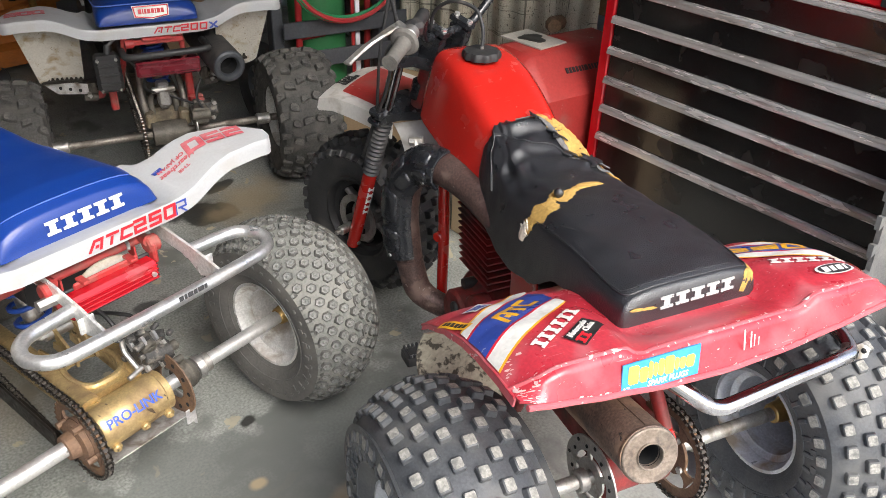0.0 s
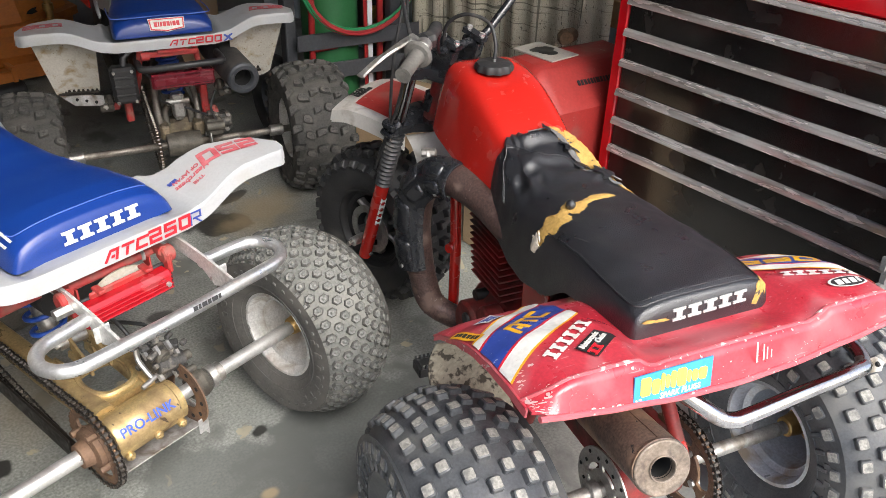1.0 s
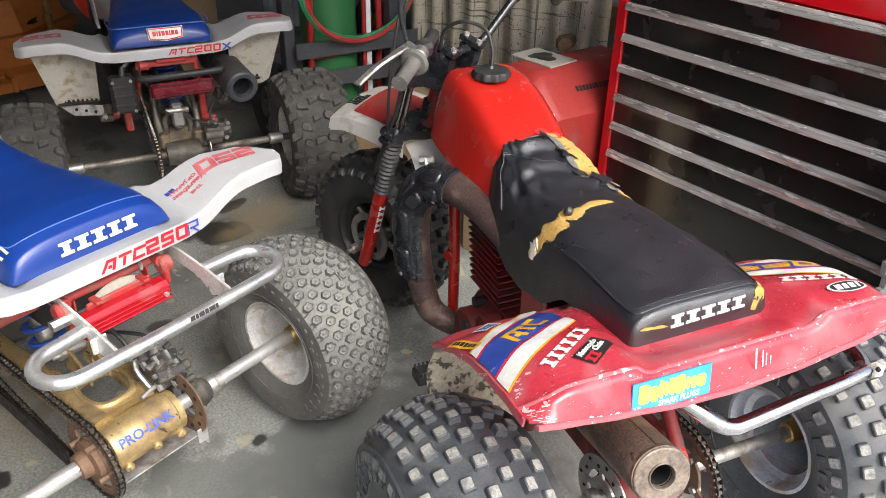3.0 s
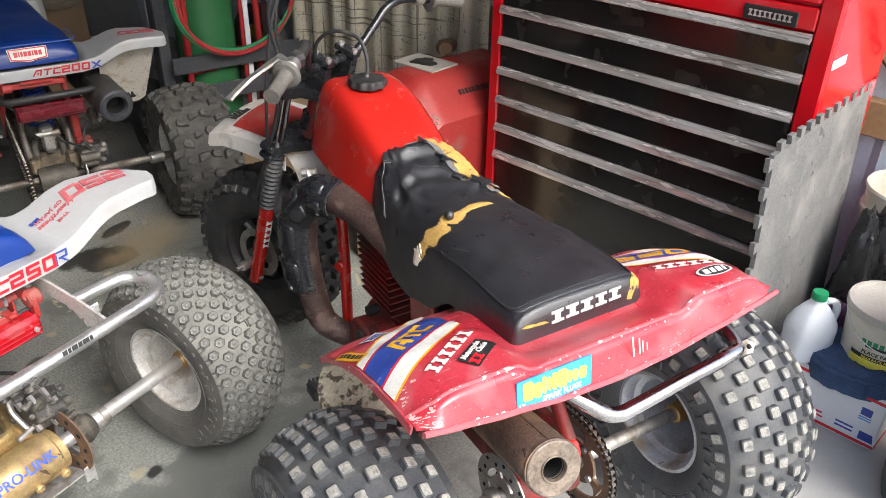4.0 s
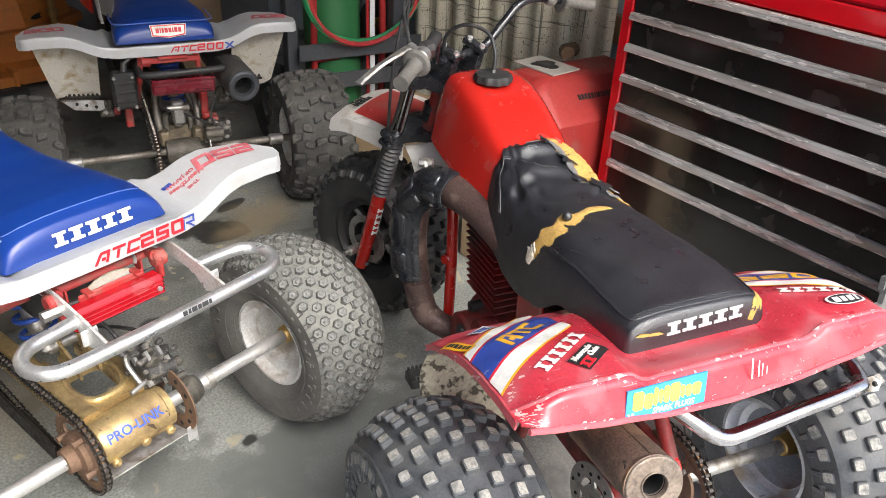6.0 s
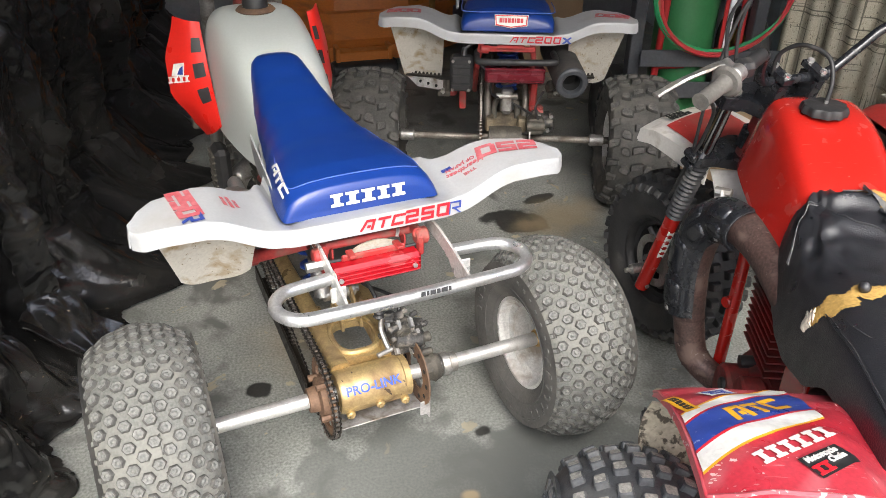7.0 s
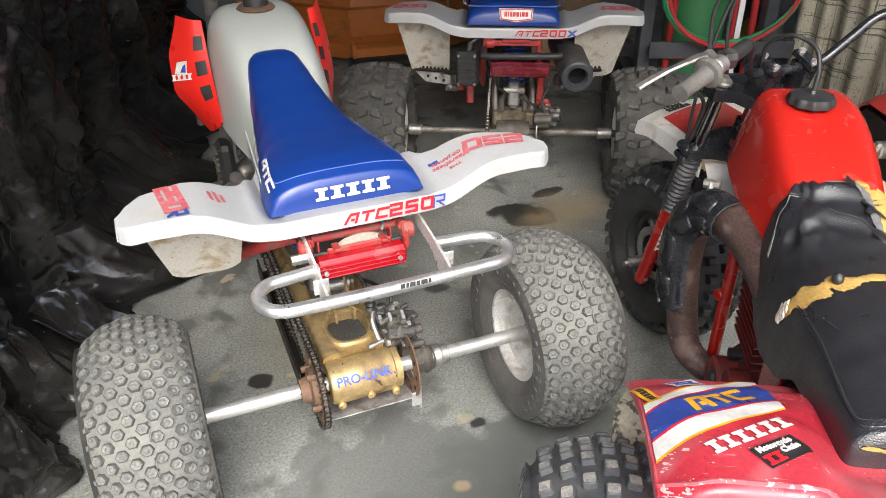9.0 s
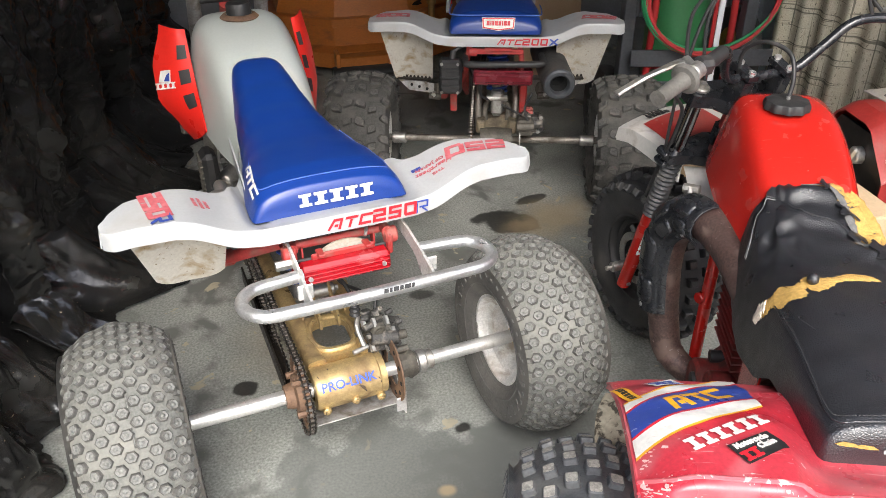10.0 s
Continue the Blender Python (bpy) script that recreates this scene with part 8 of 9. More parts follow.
    st = [(0.55, 0.80, 0.15, 0.70), (0.75, 0.90, 0.19, 0.69), (0.95, 0.98, 0.20, 0.70), (1.1, 0.97, 0.16, 0.72), (1.2, 0.90, 0.08, 0.78)]
    fine = []
    for i in range(31):
        y = 0.55 + 0.65 * i / 30
        fine.append((y, *[lerp(y, [(q[0], q[k]) for q in st]) for k in (1, 2, 3)]))
    part("fuel_tank", Geo().grid(saddle(fine, 26, 2.9), False, True), tank_white, t, "", 60)
    for s in (-1, 1):
        if s < 0:
            part("tank_shroud", Geo().sheet(lambda u, v: (s * (0.215 + 0.05 * math.sin(math.pi * u)), 0.85 + 0.38 * u, 0.66 + 0.10 * u + (0.24 - 0.06 * u) * v), 8, 8, 0.005), red_plastic, t)
        part("fork_leg", Geo().cyl((s * 0.10, 1.20, 1.02), (s * 0.10, 1.45, 0.28), 0.02), steel_dark, t)
    part("engine", Geo().box((0.2, 0.3, 0.22), (0, 0.75, 0.34), 0.03).cyl((0, 0.85, 0.42), (0, 0.9, 0.65), 0.07, n=20), greasy, t)
    part("handlebar", Geo().tube(spline([(-0.40, 1.06, 1.16), (-0.22, 1.12, 1.14), (-0.10, 1.20, 1.05), (0.10, 1.20, 1.05), (0.22, 1.12, 1.14), (0.40, 1.06, 1.16)], 6), 0.011, 10), soft_black, t)
    make_wheel(t, (0, 1.46, 0.271), 0.258, 0.19, 0.125, 0.03, "front", rubber_grey, [rubber_grey, rubber_dusty], rim_alloy, alloy_dull, 1, "front_wheel")


far_trike()

# ---- tool chest ----
def tool_chest():
    t = thing("tool_chest", G, "tall red tool chest with black drawers and worn alloy handles", "tool chest")
    F, V0, V1, TOP = 2.215, 0.645, 1.812, 1.30
    body = part("body", Geo().box((0.455, V1 - V0, TOP - 0.10), (F + 0.236, (V0 + V1) / 2, 0.10 + (TOP - 0.10) / 2), 0.006), chest_red, t, "glossy red steel body")
    for v0, v1 in ((V0, V0 + 0.058), (V1 - 0.044, V1)):
        part("stile", Geo().box((0.022, v1 - v0, TOP - 0.11), (F + 0.001, (v0 + v1) / 2, 0.105 + (TOP - 0.11) / 2), 0.005), chest_red, t)
    part("header", Geo().box((0.022, V1 - V0 - 0.104, 0.060), (F + 0.001, (V0 + V1) / 2 + 0.007, 1.129), 0.004), chest_red, t)
    part("top_rail", Geo().box((0.02, V1 - V0 - 0.104, 0.124), (F - 0.001, (V0 + V1) / 2 + 0.007, 1.229), 0.006), chest_red, t)
    levels = [1.072 - 0.1086 * i for i in range(7)]
    a, b = V0 + 0.062, V1 - 0.048
    for i, z in enumerate(levels):
        low = levels[i + 1] + 0.020 if i < 6 else 0.13
        d = part("drawer", Geo().box((0.018, b - a, z - low + 0.016), (F + 0.003, (a + b) / 2, (z + 0.018 + low) / 2 - 0.002), 0.003), chest_black, t, "gloss black drawer front")
        prof = [(0.000, 0.003), (-0.012, -0.004), (-0.0175, -0.0035), (-0.0195, -0.0005), (-0.0185, 0.0040), (-0.0160, 0.0085), (-0.0150, 0.0110), (-0.0160, 0.0130), (-0.0150, 0.0160), (-0.0110, 0.0195), (-0.0050, 0.0215), (0.0, 0.0215)]
        rows = [[Vector((F - 0.006 + p + 0.0012 * noise.noise(Vector((v * 5, z * 30, 1))), v, z + q + 0.0010 * noise.noise(Vector((v * 6, z * 30, 4))))) for p, q in prof] for v in (a - 0.002 + (b - a + 0.004) * j / 40 for j in range(41))]
        part("handle", Geo().grid(rows, False, True), alloy_trim_sheen, d, "full-width worn alloy handle")
    pl = part("name_plate", Geo().box((0.006, 0.152, 0.040), (F - 0.0125, 0.826, 1.122), 0.004), decal_black, t)
    bars("maker_mark", [0.0108] * 9, 0.018, alloy, pl, frame_at((F - 0.0157, 0.826, 1.122), (0, -1, 0), (0, 0, 1)), 0.16, 0.001, 0, True)
    part("label", Geo().slab([(-0.05, -0.013), (0.05, -0.013), (0.05, 0.013), (-0.05, 0.013)], 0.001, frame_at((F + 0.062, V0 - 0.0005, 1.018), (1, 0, 0.0), (0, 0, 1))), paper_white, t)
    for du, dv in ((0.06, 0.06), (0.40, 0.06), (0.06, 1.10), (0.40, 1.10)):
        c = part("castor", Geo().cyl((F + du - 0.015, V0 + dv, 0.05), (F + du + 0.015, V0 + dv, 0.05), 0.05, n=20, edge=0.004).box((0.05, 0.05, 0.02), (F + du, V0 + dv, 0.098), 0.004), soft_black, t)
    return t


tool_chest()


def floor_mat():
    """A grey puzzle-edged foam tile that stands against the end of the chest."""
    def teeth(n, length):
        out, step = [], length / n
        for i in range(n):
            s = i * step
            out += [(s + step * 0.10, 0.0), (s + step * 0.02, 0.024), (s + step * 0.50, 0.024), (s + step * 0.42, 0.0)]
        return out
    w, h = 0.72, 0.86
    o = [(0, 0), (w, 0)]
    o += [(w - y, s) for s, y in ()] + [(w, h)]
    o += [(w - s, h + d) for s, d in teeth(11, w)]
    o += [(0, h)]
    o += [(-d, h - s) for s, d in teeth(11, h)]
    m = frame_at((1.915, 0.575, 0.005), (1, 0.03, 0), (0, 0.055, 1))
    solo("foam_floor_mat", Geo().slab(o, 0.013, m @ pose(0, 0, -0.013)), foam_mat, "grey puzzle-edged foam mat leaning on the tool chest", "floor mat", G)


floor_mat()

# ---- against the back and beside the chest ----
def welder():
    WM = G @ pose(1.975, 1.871, 0, 0, 0, -5)
    t = thing("welder", WM, "faded red upright arc welder with a black dial panel", "welder")
    U0, U1, V0, V1, H = 0.0, 0.505, 0.0, 0.43, 0.70
    def hood(u, v):
        """A rounded hood that runs from the near side over the top to the far side."""
        prof = [(V0, 0.06), (V0, H - 0.14), (V0 + 0.012, H - 0.125), (V0 + 0.125, H - 0.012), (V0 + 0.16, H), (V1 - 0.14, H), (V1 - 0.10, H - 0.02), (V1, H - 0.13), (V1, 0.06)]
        f = v * (len(prof) - 1)
        i = min(int(f), len(prof) - 2)
        k = f - i
        y, z = (prof[i][j] + (prof[i + 1][j] - prof[i][j]) * k for j in (0, 1))
        return (U0 + (U1 - U0) * u, y, z - (0.03 * (1 - u / 0.10) if u < 0.10 else 0))
    part("hood", Geo().sheet(hood, 20, 32, 0.006), red_faded, t, "scuffed red steel hood", 30)
    part("back_panel", Geo().box((0.01, V1 - V0 - 0.02, H - 0.22), (U1 - 0.012, (V0 + V1) / 2, 0.36), 0.003), red_faded, t)
    fp = part("front_panel", Geo().slab([(0.01, 0.06), (V1 - V0 - 0.01, 0.06), (V1 - V0 - 0.01, H - 0.17), (V1 - V0 - 0.11, H - 0.06), (0.11, H - 0.06), (0.01, H - 0.17)], 0.01, frame_at((U0 + 0.025, V1, 0), (0, -1, 0), (0, 0, 1))), decal_black, t, "black dial panel with white figures")
    c = (U0 + 0.024, V0 + 0.165, 0.560)
    part("dial_ring", Geo().ring(circle(0.082, 8), circle(0.048, 8), 0.002, frame_at(c, (0, -1, 0), (0, 0, 1)) @ pose(0, 0, 0.001, 0, 0, 22)), decal_white, fp, "white eight-sided dial")
    part("dial_knob", Geo().cyl((c[0] - 0.002, c[1], c[2]), (c[0] - 0.035, c[1], c[2]), 0.030, n=10, edge=0.005).box((0.016, 0.018, 0.066), (c[0] - 0.035, c[1], c[2]), 0.006, Matrix.Rotation(radians(25), 3, "X")), bar_alloy, fp, "bare alloy dial knob")
    for i, num in enumerate(("90", "105", "120", "135", "150", "165", "180")):
        a = radians(-50 + 38 * i)
        write("figure", num, 0.015, decal_black, fp, frame_at((c[0] - 0.0035, c[1] + 0.064 * math.cos(a + 1.57), c[2] + 0.064 * math.sin(a + 1.57)), (0, -1, 0), (0, 0, 1)), 0.8)
    part("rating_plate", Geo().slab([(-0.13, -0.024), (0.16, -0.024), (0.16, 0.020), (-0.13, 0.020)], 0.0015, frame_at((c[0] - 0.001, c[1] - 0.02, c[2] - 0.108), (0, -1, 0), (0, 0, 1))), decal_white, fp, "white rating strip")
    write("figure", "AC 225 AMP", 0.036, decal_black, fp, frame_at((c[0] - 0.003, c[1] - 0.03, c[2] - 0.110), (0, -1, 0), (0, 0, 1)))
    for k in range(4):
        bars("script_line", [0.02, 0.03, 0.015], 0.008, decal_white, fp, frame_at((c[0] - 0.002, c[1] - 0.135, c[2] + 0.03 - 0.02 * k), (0, -1, 0), (0, 0, 1)), 0.4, 0.0008, 0, False)
    bars("script_line", [0.05], 0.012, decal_white, fp, frame_at((c[0] - 0.002, c[1] + 0.11, c[2] + 0.05), (0, -1, 0), (0, 0.3, 1)), 0.3, 0.0008, 0.4, False)
    bars("owner_mark", [0.012, 0.010, 0.012, 0.010, 0.010, 0.006, 0.016, 0.010, 0.008, 0.010, 0.010, 0.008, 0.010], 0.022, decal_black, t, frame_at((U0 + 0.285, V0 + 0.070, H - 0.0655), (1, 0, -0.02), (0, 1.0, 1)), 0.25, 0.002, 0, False)
    # what lies on it
    tile = solo("floor_tile", Geo().box((0.15, 0.21, 0.006), (0.185, 0.27, H + 0.003), 0.001, Matrix.Rotation(radians(8), 3, "Z")), paper_grey, "pale square tile with a dark blot on the welder", "tile", WM)
    o = [(0.045 * (1 + 0.2 * math.sin(3 * q) + 0.12 * math.sin(7 * q + 1)) * math.cos(q), 0.055 * (1 + 0.2 * math.sin(3 * q) + 0.12 * math.sin(5 * q)) * math.sin(q)) for q in (2 * math.pi * i / 36 for i in range(36))]
    part("blot", Geo().slab(o, 0.001, Matrix.Translation((0.185, 0.275, H + 0.0061))), decal_black, tile)
    solo("wood_chunk", Geo().tube([(0.305, 0.29, H + 0.031), (0.315, 0.31, H + 0.032), (0.375, 0.34, H + 0.026), (0.395, 0.355, H + 0.022)], [0.028, 0.034, 0.030, 0.024], 9), bark, "short chunk of bark-covered branch on the welder", "wood chunk", WM, sharp=20)


paper_grey = surf("paper_grey", (0.42, 0.40, 0.36), 0.7, 0, (0.34, 0.32, 0.28), 0.5, 8, 120, 0.15)
welder()


def steel_rack():
    t = thing("steel_rack", G, "dark steel rack with upright posts and a flat rail", "rack")
    for u, v in ((1.66, 3.25), (2.17, 3.15), (2.62, 2.9)):
        part("post", Geo().box((0.055, 0.055, 2.0), (u, v, 1.0), 0.004), steel_dark, t)
    part("rail", Geo().box((0.70, 0.012, 0.075), (1.98, 3.09, 0.42), 0.003, Matrix.Rotation(radians(-9), 3, "Z")), steel_dark, t)
    part("rail", Geo().box((0.62, 0.012, 0.075), (1.97, 3.13, 0.55), 0.003, Matrix.Rotation(radians(-9), 3, "Z")), steel_dark, t)
    part("base", Geo().box((1.1, 0.06, 0.05), (2.14, 3.12, 0.03), 0.004, Matrix.Rotation(radians(-17), 3, "Z")), steel_dark, t)
    return t


steel_rack()


def gas_cylinder(u, v, r, h, mat_):
    t = thing("gas_cylinder", G @ pose(u, v, 0), "tall green gas cylinder strapped in a red hand truck", "gas cylinder")
    part("shell", Geo().lathe([(0, 0.02), (r * 0.8, 0.02), (r, 0.05), (r, h - 0.2), (r * 0.9, h - 0.1), (r * 0.5, h - 0.02), (0.04, h), (0.0, h)], 32, (0, 0, 0), "z"), mat_, t)
    part("neck", Geo().lathe([(0.035, h - 0.01), (0.04, h + 0.06), (0.0, h + 0.07)], 18, (0, 0, 0), "z"), steel_dark, t)


gas_cylinder(1.92, 3.32, 0.135, 1.35, green_paint)


def hand_truck():
    t = thing("hand_truck", G, "red tubular hand truck with two wheels", "hand truck")
    for u in (1.755, 2.13):
        part("upright", Geo().tube(spline([(u, 3.22, 0.20), (u, 3.20, 0.6), (u + (0.01 if u < 1.9 else -0.02), 3.18, 1.2), (u, 3.10, 1.4)], 6), 0.016, 12), truck_red, t)
    part("cross_bar", Geo().tube([(1.755, 3.20, 0.50), (2.13, 3.20, 0.50)], 0.012, 10), truck_red, t)
    part("red_strap", Geo().box((0.018, 0.01, 1.0), (2.02, 3.16, 0.72), 0.003), truck_red, t)
    part("white_strap", Geo().box((0.026, 0.008, 1.0), (2.045, 3.158, 0.72), 0.003), paper_white, t)
    for u, v, z, r in ((1.66, 3.42, 0.22, 0.22), (2.27, 3.40, 0.50, 0.20)):
        w = part("wheel", Geo().lathe(tyre_line(r, 0.08, r * 0.5, 0.014), 40, (u, v, z)), rubber_front, t)
        part("rim", Geo().lathe([(r * 0.5, -0.03), (r * 0.47, 0.0), (r * 0.2, -0.012), (0.0, -0.012)], 28, (u, v, z)), rim_yellow if u > 2 else steel_dark, w, "dusty yellow rim" if u > 2 else "dark steel rim")
        part("stub_axle", Geo().cyl((u - 0.14 if u > 2 else u, v, z), (u if u > 2 else u + 0.1, v, z), 0.012, n=12), truck_red, t)


hand_truck()


def hose_coil(name, mat_, label, r, off, turns):
    pts = []
    for i in range(turns * 36 + 14):
        a = radians(10 * i - 200)
        k = i / 36
        rr = r * (1 + 0.03 * math.sin(2.3 * k + off))
        pts.append((1.96 + rr * 1.15 * math.cos(a), 3.085 - 0.006 * math.sin(5 * k + off) - 0.007 * (k % 3) - 0.004 * off, 0.86 + 0.012 * math.sin(3 * k) + rr * math.sin(a) - 0.02 * off))
    solo(name, Geo().tube(pts, 0.0062, 8), mat_, label, "hose", G, "hoses")


hose_coil("gas_hose", hose_green, "green rubber gas hose coiled on the rack", 0.27, 0.0, 4)
hose_coil("gas_hose", hose_red, "red rubber gas hose coiled on the rack", 0.255, 1.0, 4)


def curtain():
    def cloth(u, v):
        s = 1.15 * u
        w = 0.016 * math.sin(s * 52) + 0.016 * math.sin(s * 19 + 1)
        return (2.40 + 0.30 * u - w * 0.75, 3.30 - 1.05 * u - w * 0.5, 0.02 + 1.75 * v)
    t = thing("woven_drape", G, "beige woven drape flecked with black", "curtain")
    for i in range(4):
        part("panel", Geo().sheet(lambda u, v: cloth((i + 0.995 * u) / 4, v), 48, 8, 0.004), drape, t, "", 60)


curtain()


def flat_boards():
    solo("plywood_offcut", Geo().box((0.02, 0.34, 0.9), (2.79, 2.00, 0.95), 0.004), wood, "dark wooden board on the wall beside the chest", "board", G)
    solo("steel_angle", Geo().box((0.03, 0.05, 1.7), (2.70, 2.32, 0.86), 0.003, Matrix.Rotation(radians(-4), 3, "Y")), alloy_dull, "bare steel angle leaning against the wall", "steel bar", G)
    solo("cardboard_box", Geo().box((0.40, 0.34, 0.30), (2.10, 2.92, 0.15), 0.004, Matrix.Rotation(radians(20), 3, "Z")), card, "brown cardboard box behind the front wheel", "box", G, "boxes")
    c2 = solo("cardboard_box", Geo().box((0.18, 0.36, 0.50), (1.865, 1.915, 0.25), 0.004), card_pale, "pale cardboard box standing before the welder", "box", G, "boxes")
    part("flap", Geo().box((0.088, 0.356, 0.003), (1.819, 1.915, 0.5025), 0.001), card_pale, c2)
    part("flap", Geo().box((0.088, 0.356, 0.003), (1.911, 1.915, 0.5025), 0.001), card_pale, c2)
    bars("scrawl", [0.016, 0.005, 0.014, 0.006], 0.022, ink, c2, frame_at((1.850, 1.7345, 0.40), (1, 0, 0.1), (0, 0, 1)), 0.3, 0.0006, 0.2, False)
    bars("printed_mark", [0.02, 0.03, 0.02], 0.012, ink, c2, frame_at((1.82, 1.85, 0.5042), (0, -1, 0), (1, 0, 0)), 0.4, 0.0005, 0, False)


flat_boards()


def orange_machine():
    t = thing("yard_machine", G @ pose(0.62, 5.40, 0, 0, 0, 6) @ Matrix.Diagonal((1.25, 1.0, 0.66, 1)), "orange sheet-metal yard machine with a black roller", "machine")
    def oct_ring(r, z, sq=0.86):
        return [Vector((r * math.cos(q), r * sq * math.sin(q), z)) for q in (math.pi / 8 + math.pi / 4 * i for i in range(8))]
    part("body", Geo().grid([oct_ring(0.50, 0.16), oct_ring(0.52, 0.18), oct_ring(0.52, 0.42), oct_ring(0.55, 0.43), oct_ring(0.55, 0.50), oct_ring(0.50, 0.51), oct_ring(0.46, 0.78), oct_ring(0.42, 0.80)], True, True), orange_paint, t, "folded orange sheet metal", 20)
    part("skirt", Geo().grid([oct_ring(0.60, 0.06), oct_ring(0.60, 0.20), oct_ring(0.52, 0.24)], True), orange_paint, t, "", 20)
    ft = part("foot", Geo().box((0.26, 0.10, 0.14), (-0.08, -0.58, 0.15), 0.01).box((0.02, 0.12, 0.20), (-0.21, -0.58, 0.16), 0.004).box((0.02, 0.12, 0.20), (0.05, -0.58, 0.16), 0.004), orange_paint, t)
    part("roller", Geo().cyl((-0.24, -0.62, 0.07), (0.08, -0.62, 0.07), 0.065, n=22, edge=0.01), soft_black, t, "black rubber roller")
    part("rust_spot", Geo().slab([(0, 0), (0.03, 0.01), (0.02, 0.03), (0.03, 0.05), (0, 0.045), (-0.02, 0.03), (-0.03, 0.01)], 0.002, frame_at((0.22, -0.482, 0.60), (0.92, 0.38, 0), (0, 0, 1))), soot_hole_black, t)
    part("post", Geo().cyl((0.30, -0.46, 0.45), (0.30, -0.46, 0.85), 0.016, n=12).cyl((0.30, -0.46, 0.60), (0.30, -0.46, 0.66), 0.024, n=12), brass, t)
    part("engine_block", Geo().box((0.36, 0.30, 0.22), (0, 0.05, 0.90), 0.03), soft_black, t)


orange_machine()


def wire_coil():
    """A leaning board with a loose coil of wire hung before it."""
    solo("leaning_board", Geo().box((0.52, 0.02, 0.74), (1.66, 4.66, 0.37), 0.004), card, "tan board standing on edge at the back", "board", G)
    t = thing("wire_coil", G, "loose coil of tan wire hanging on a board", "wire coil")
    rnd = random.Random(3)
    for k in range(16):
        r, dx, dz, dy = 0.16 + rnd.uniform(-0.025, 0.02), rnd.uniform(-0.012, 0.012), rnd.uniform(-0.015, 0.01), 4.635 - 0.0055 * k
        part("turn", Geo().tube([(1.76 + dx + r * 1.15 * math.cos(q), dy + 0.003 * math.sin(3 * q + k), 0.70 + dz + r * 0.9 * math.sin(q)) for q in (2 * math.pi * j / 40 for j in range(40))], 0.0035, 6, True), wire_tan, t)
    part("peg", Geo().cyl((1.76, 4.67, 0.836), (1.76, 4.53, 0.836), 0.006, n=10), steel_dark, t)


wire_coil()


def loose_tyre():
    t = solo("spare_tyre", Geo().lathe(tyre_line(0.30, 0.14, 0.19, 0.02), 40, (1.30, 4.55, 0.30), "x"), rubber_wall, "old black tyre standing at the back", "tyre", G)
    solo("steel_shelf", Geo().box((1.15, 0.35, 0.03), (1.15, 5.3, 0.75), 0.004).box((0.04, 0.04, 1.6), (0.62, 5.15, 0.8), 0.003).box((0.04, 0.04, 1.6), (1.68, 5.15, 0.8), 0.003).box((1.15, 0.35, 0.03), (1.15, 5.3, 1.25), 0.004), steel_dark, "dark steel shelf against the back wall", "shelf", G)


loose_tyre()

# ---- clutter beside the chest ----
def parcel():
    t = thing("parcel_box", G, "white postal parcel box with red stripes", "box", "boxes")
    part("carton", Geo().box((0.30, 0.32, 0.185), (2.275, 0.385, 0.0925), 0.003), paper_white, t)
    for z in (0.012, 0.168):
        part("stripe", Geo().box((0.002, 0.318, 0.010), (2.1235, 0.385, z), 0.0005), decal_red, t)
        part("stripe", Geo().box((0.298, 0.002, 0.010), (2.275, 0.2235, z), 0.0005), decal_red, t)
    part("emblem", Geo().slab([(-0.02, -0.014), (0.022, -0.014), (0.016, 0.014), (-0.02, 0.014)], 0.0012, frame_at((2.1245, 0.252, 0.038), (0, -1, 0), (0, 0, 1))), decal_blue, t)
    for i, (v, w) in enumerate(((0.315, 0.05), (0.315, 0.05), (0.40, 0.05), (0.40, 0.04))):
        part("print_bar", Geo().box((0.0012, w, 0.006), (2.1245, v, 0.036 + 0.014 * (i % 2)), 0.0004), decal_red if i > 1 else decal_blue, t)
    part("stamp", Geo().box((0.0012, 0.03, 0.026), (2.1245, 0.27, 0.12), 0.0004), decal_blue, t)
    for i in range(2):
        part("print_bar", Geo().box((0.0012, 0.035, 0.004), (2.1245, 0.27, 0.10 - 0.008 * i), 0.0004), decal_sky, t)


def jeans():
    def fn(u, v):
        a = 2 * math.pi * u
        r = lerp(v, [(0, 0.03), (0.35, 0.15), (0.7, 0.185), (0.9, 0.195), (1, 0.19)])
        r *= 1 + 0.07 * math.sin(3 * a + 1) + 0.05 * math.sin(5 * a)
        n = noise.noise(Vector((3 * math.cos(a) + 7, 3 * math.sin(a), 3 * v)))
        n2 = noise.noise(Vector((9 * math.cos(a), 9 * math.sin(a) + 3, 8 * v)))
        z = lerp(v, [(0, 0.052), (0.5, 0.050), (0.75, 0.036), (1, -0.030)]) + 0.014 * n + 0.008 * n2
        return (2.26 + (r + 0.015 * n) * math.cos(a) * 0.86, 0.325 + (r + 0.012 * n2) * math.sin(a), 0.190 + max(z, 0.004 if v < 0.7 else -0.05))
    j = solo("folded_jeans", Geo().sheet(lambda u, v: fn(-u, v), 72, 30, 0.006), denim, "crumpled dark blue denim jeans under the bucket", "jeans", G, sharp=60)
    part("waistband", Geo().tube([Vector(fn(0.40 + 0.22 * i / 30, 0.80)) + Vector((-0.002, 0, 0.004)) for i in range(31)], 0.008, 8), denim, j)
    part("leg_seam", Geo().tube([Vector(fn(0.53, 0.35 + 0.6 * i / 30)) + Vector((0, 0, 0.002)) for i in range(31)], 0.004, 6), denim, j)


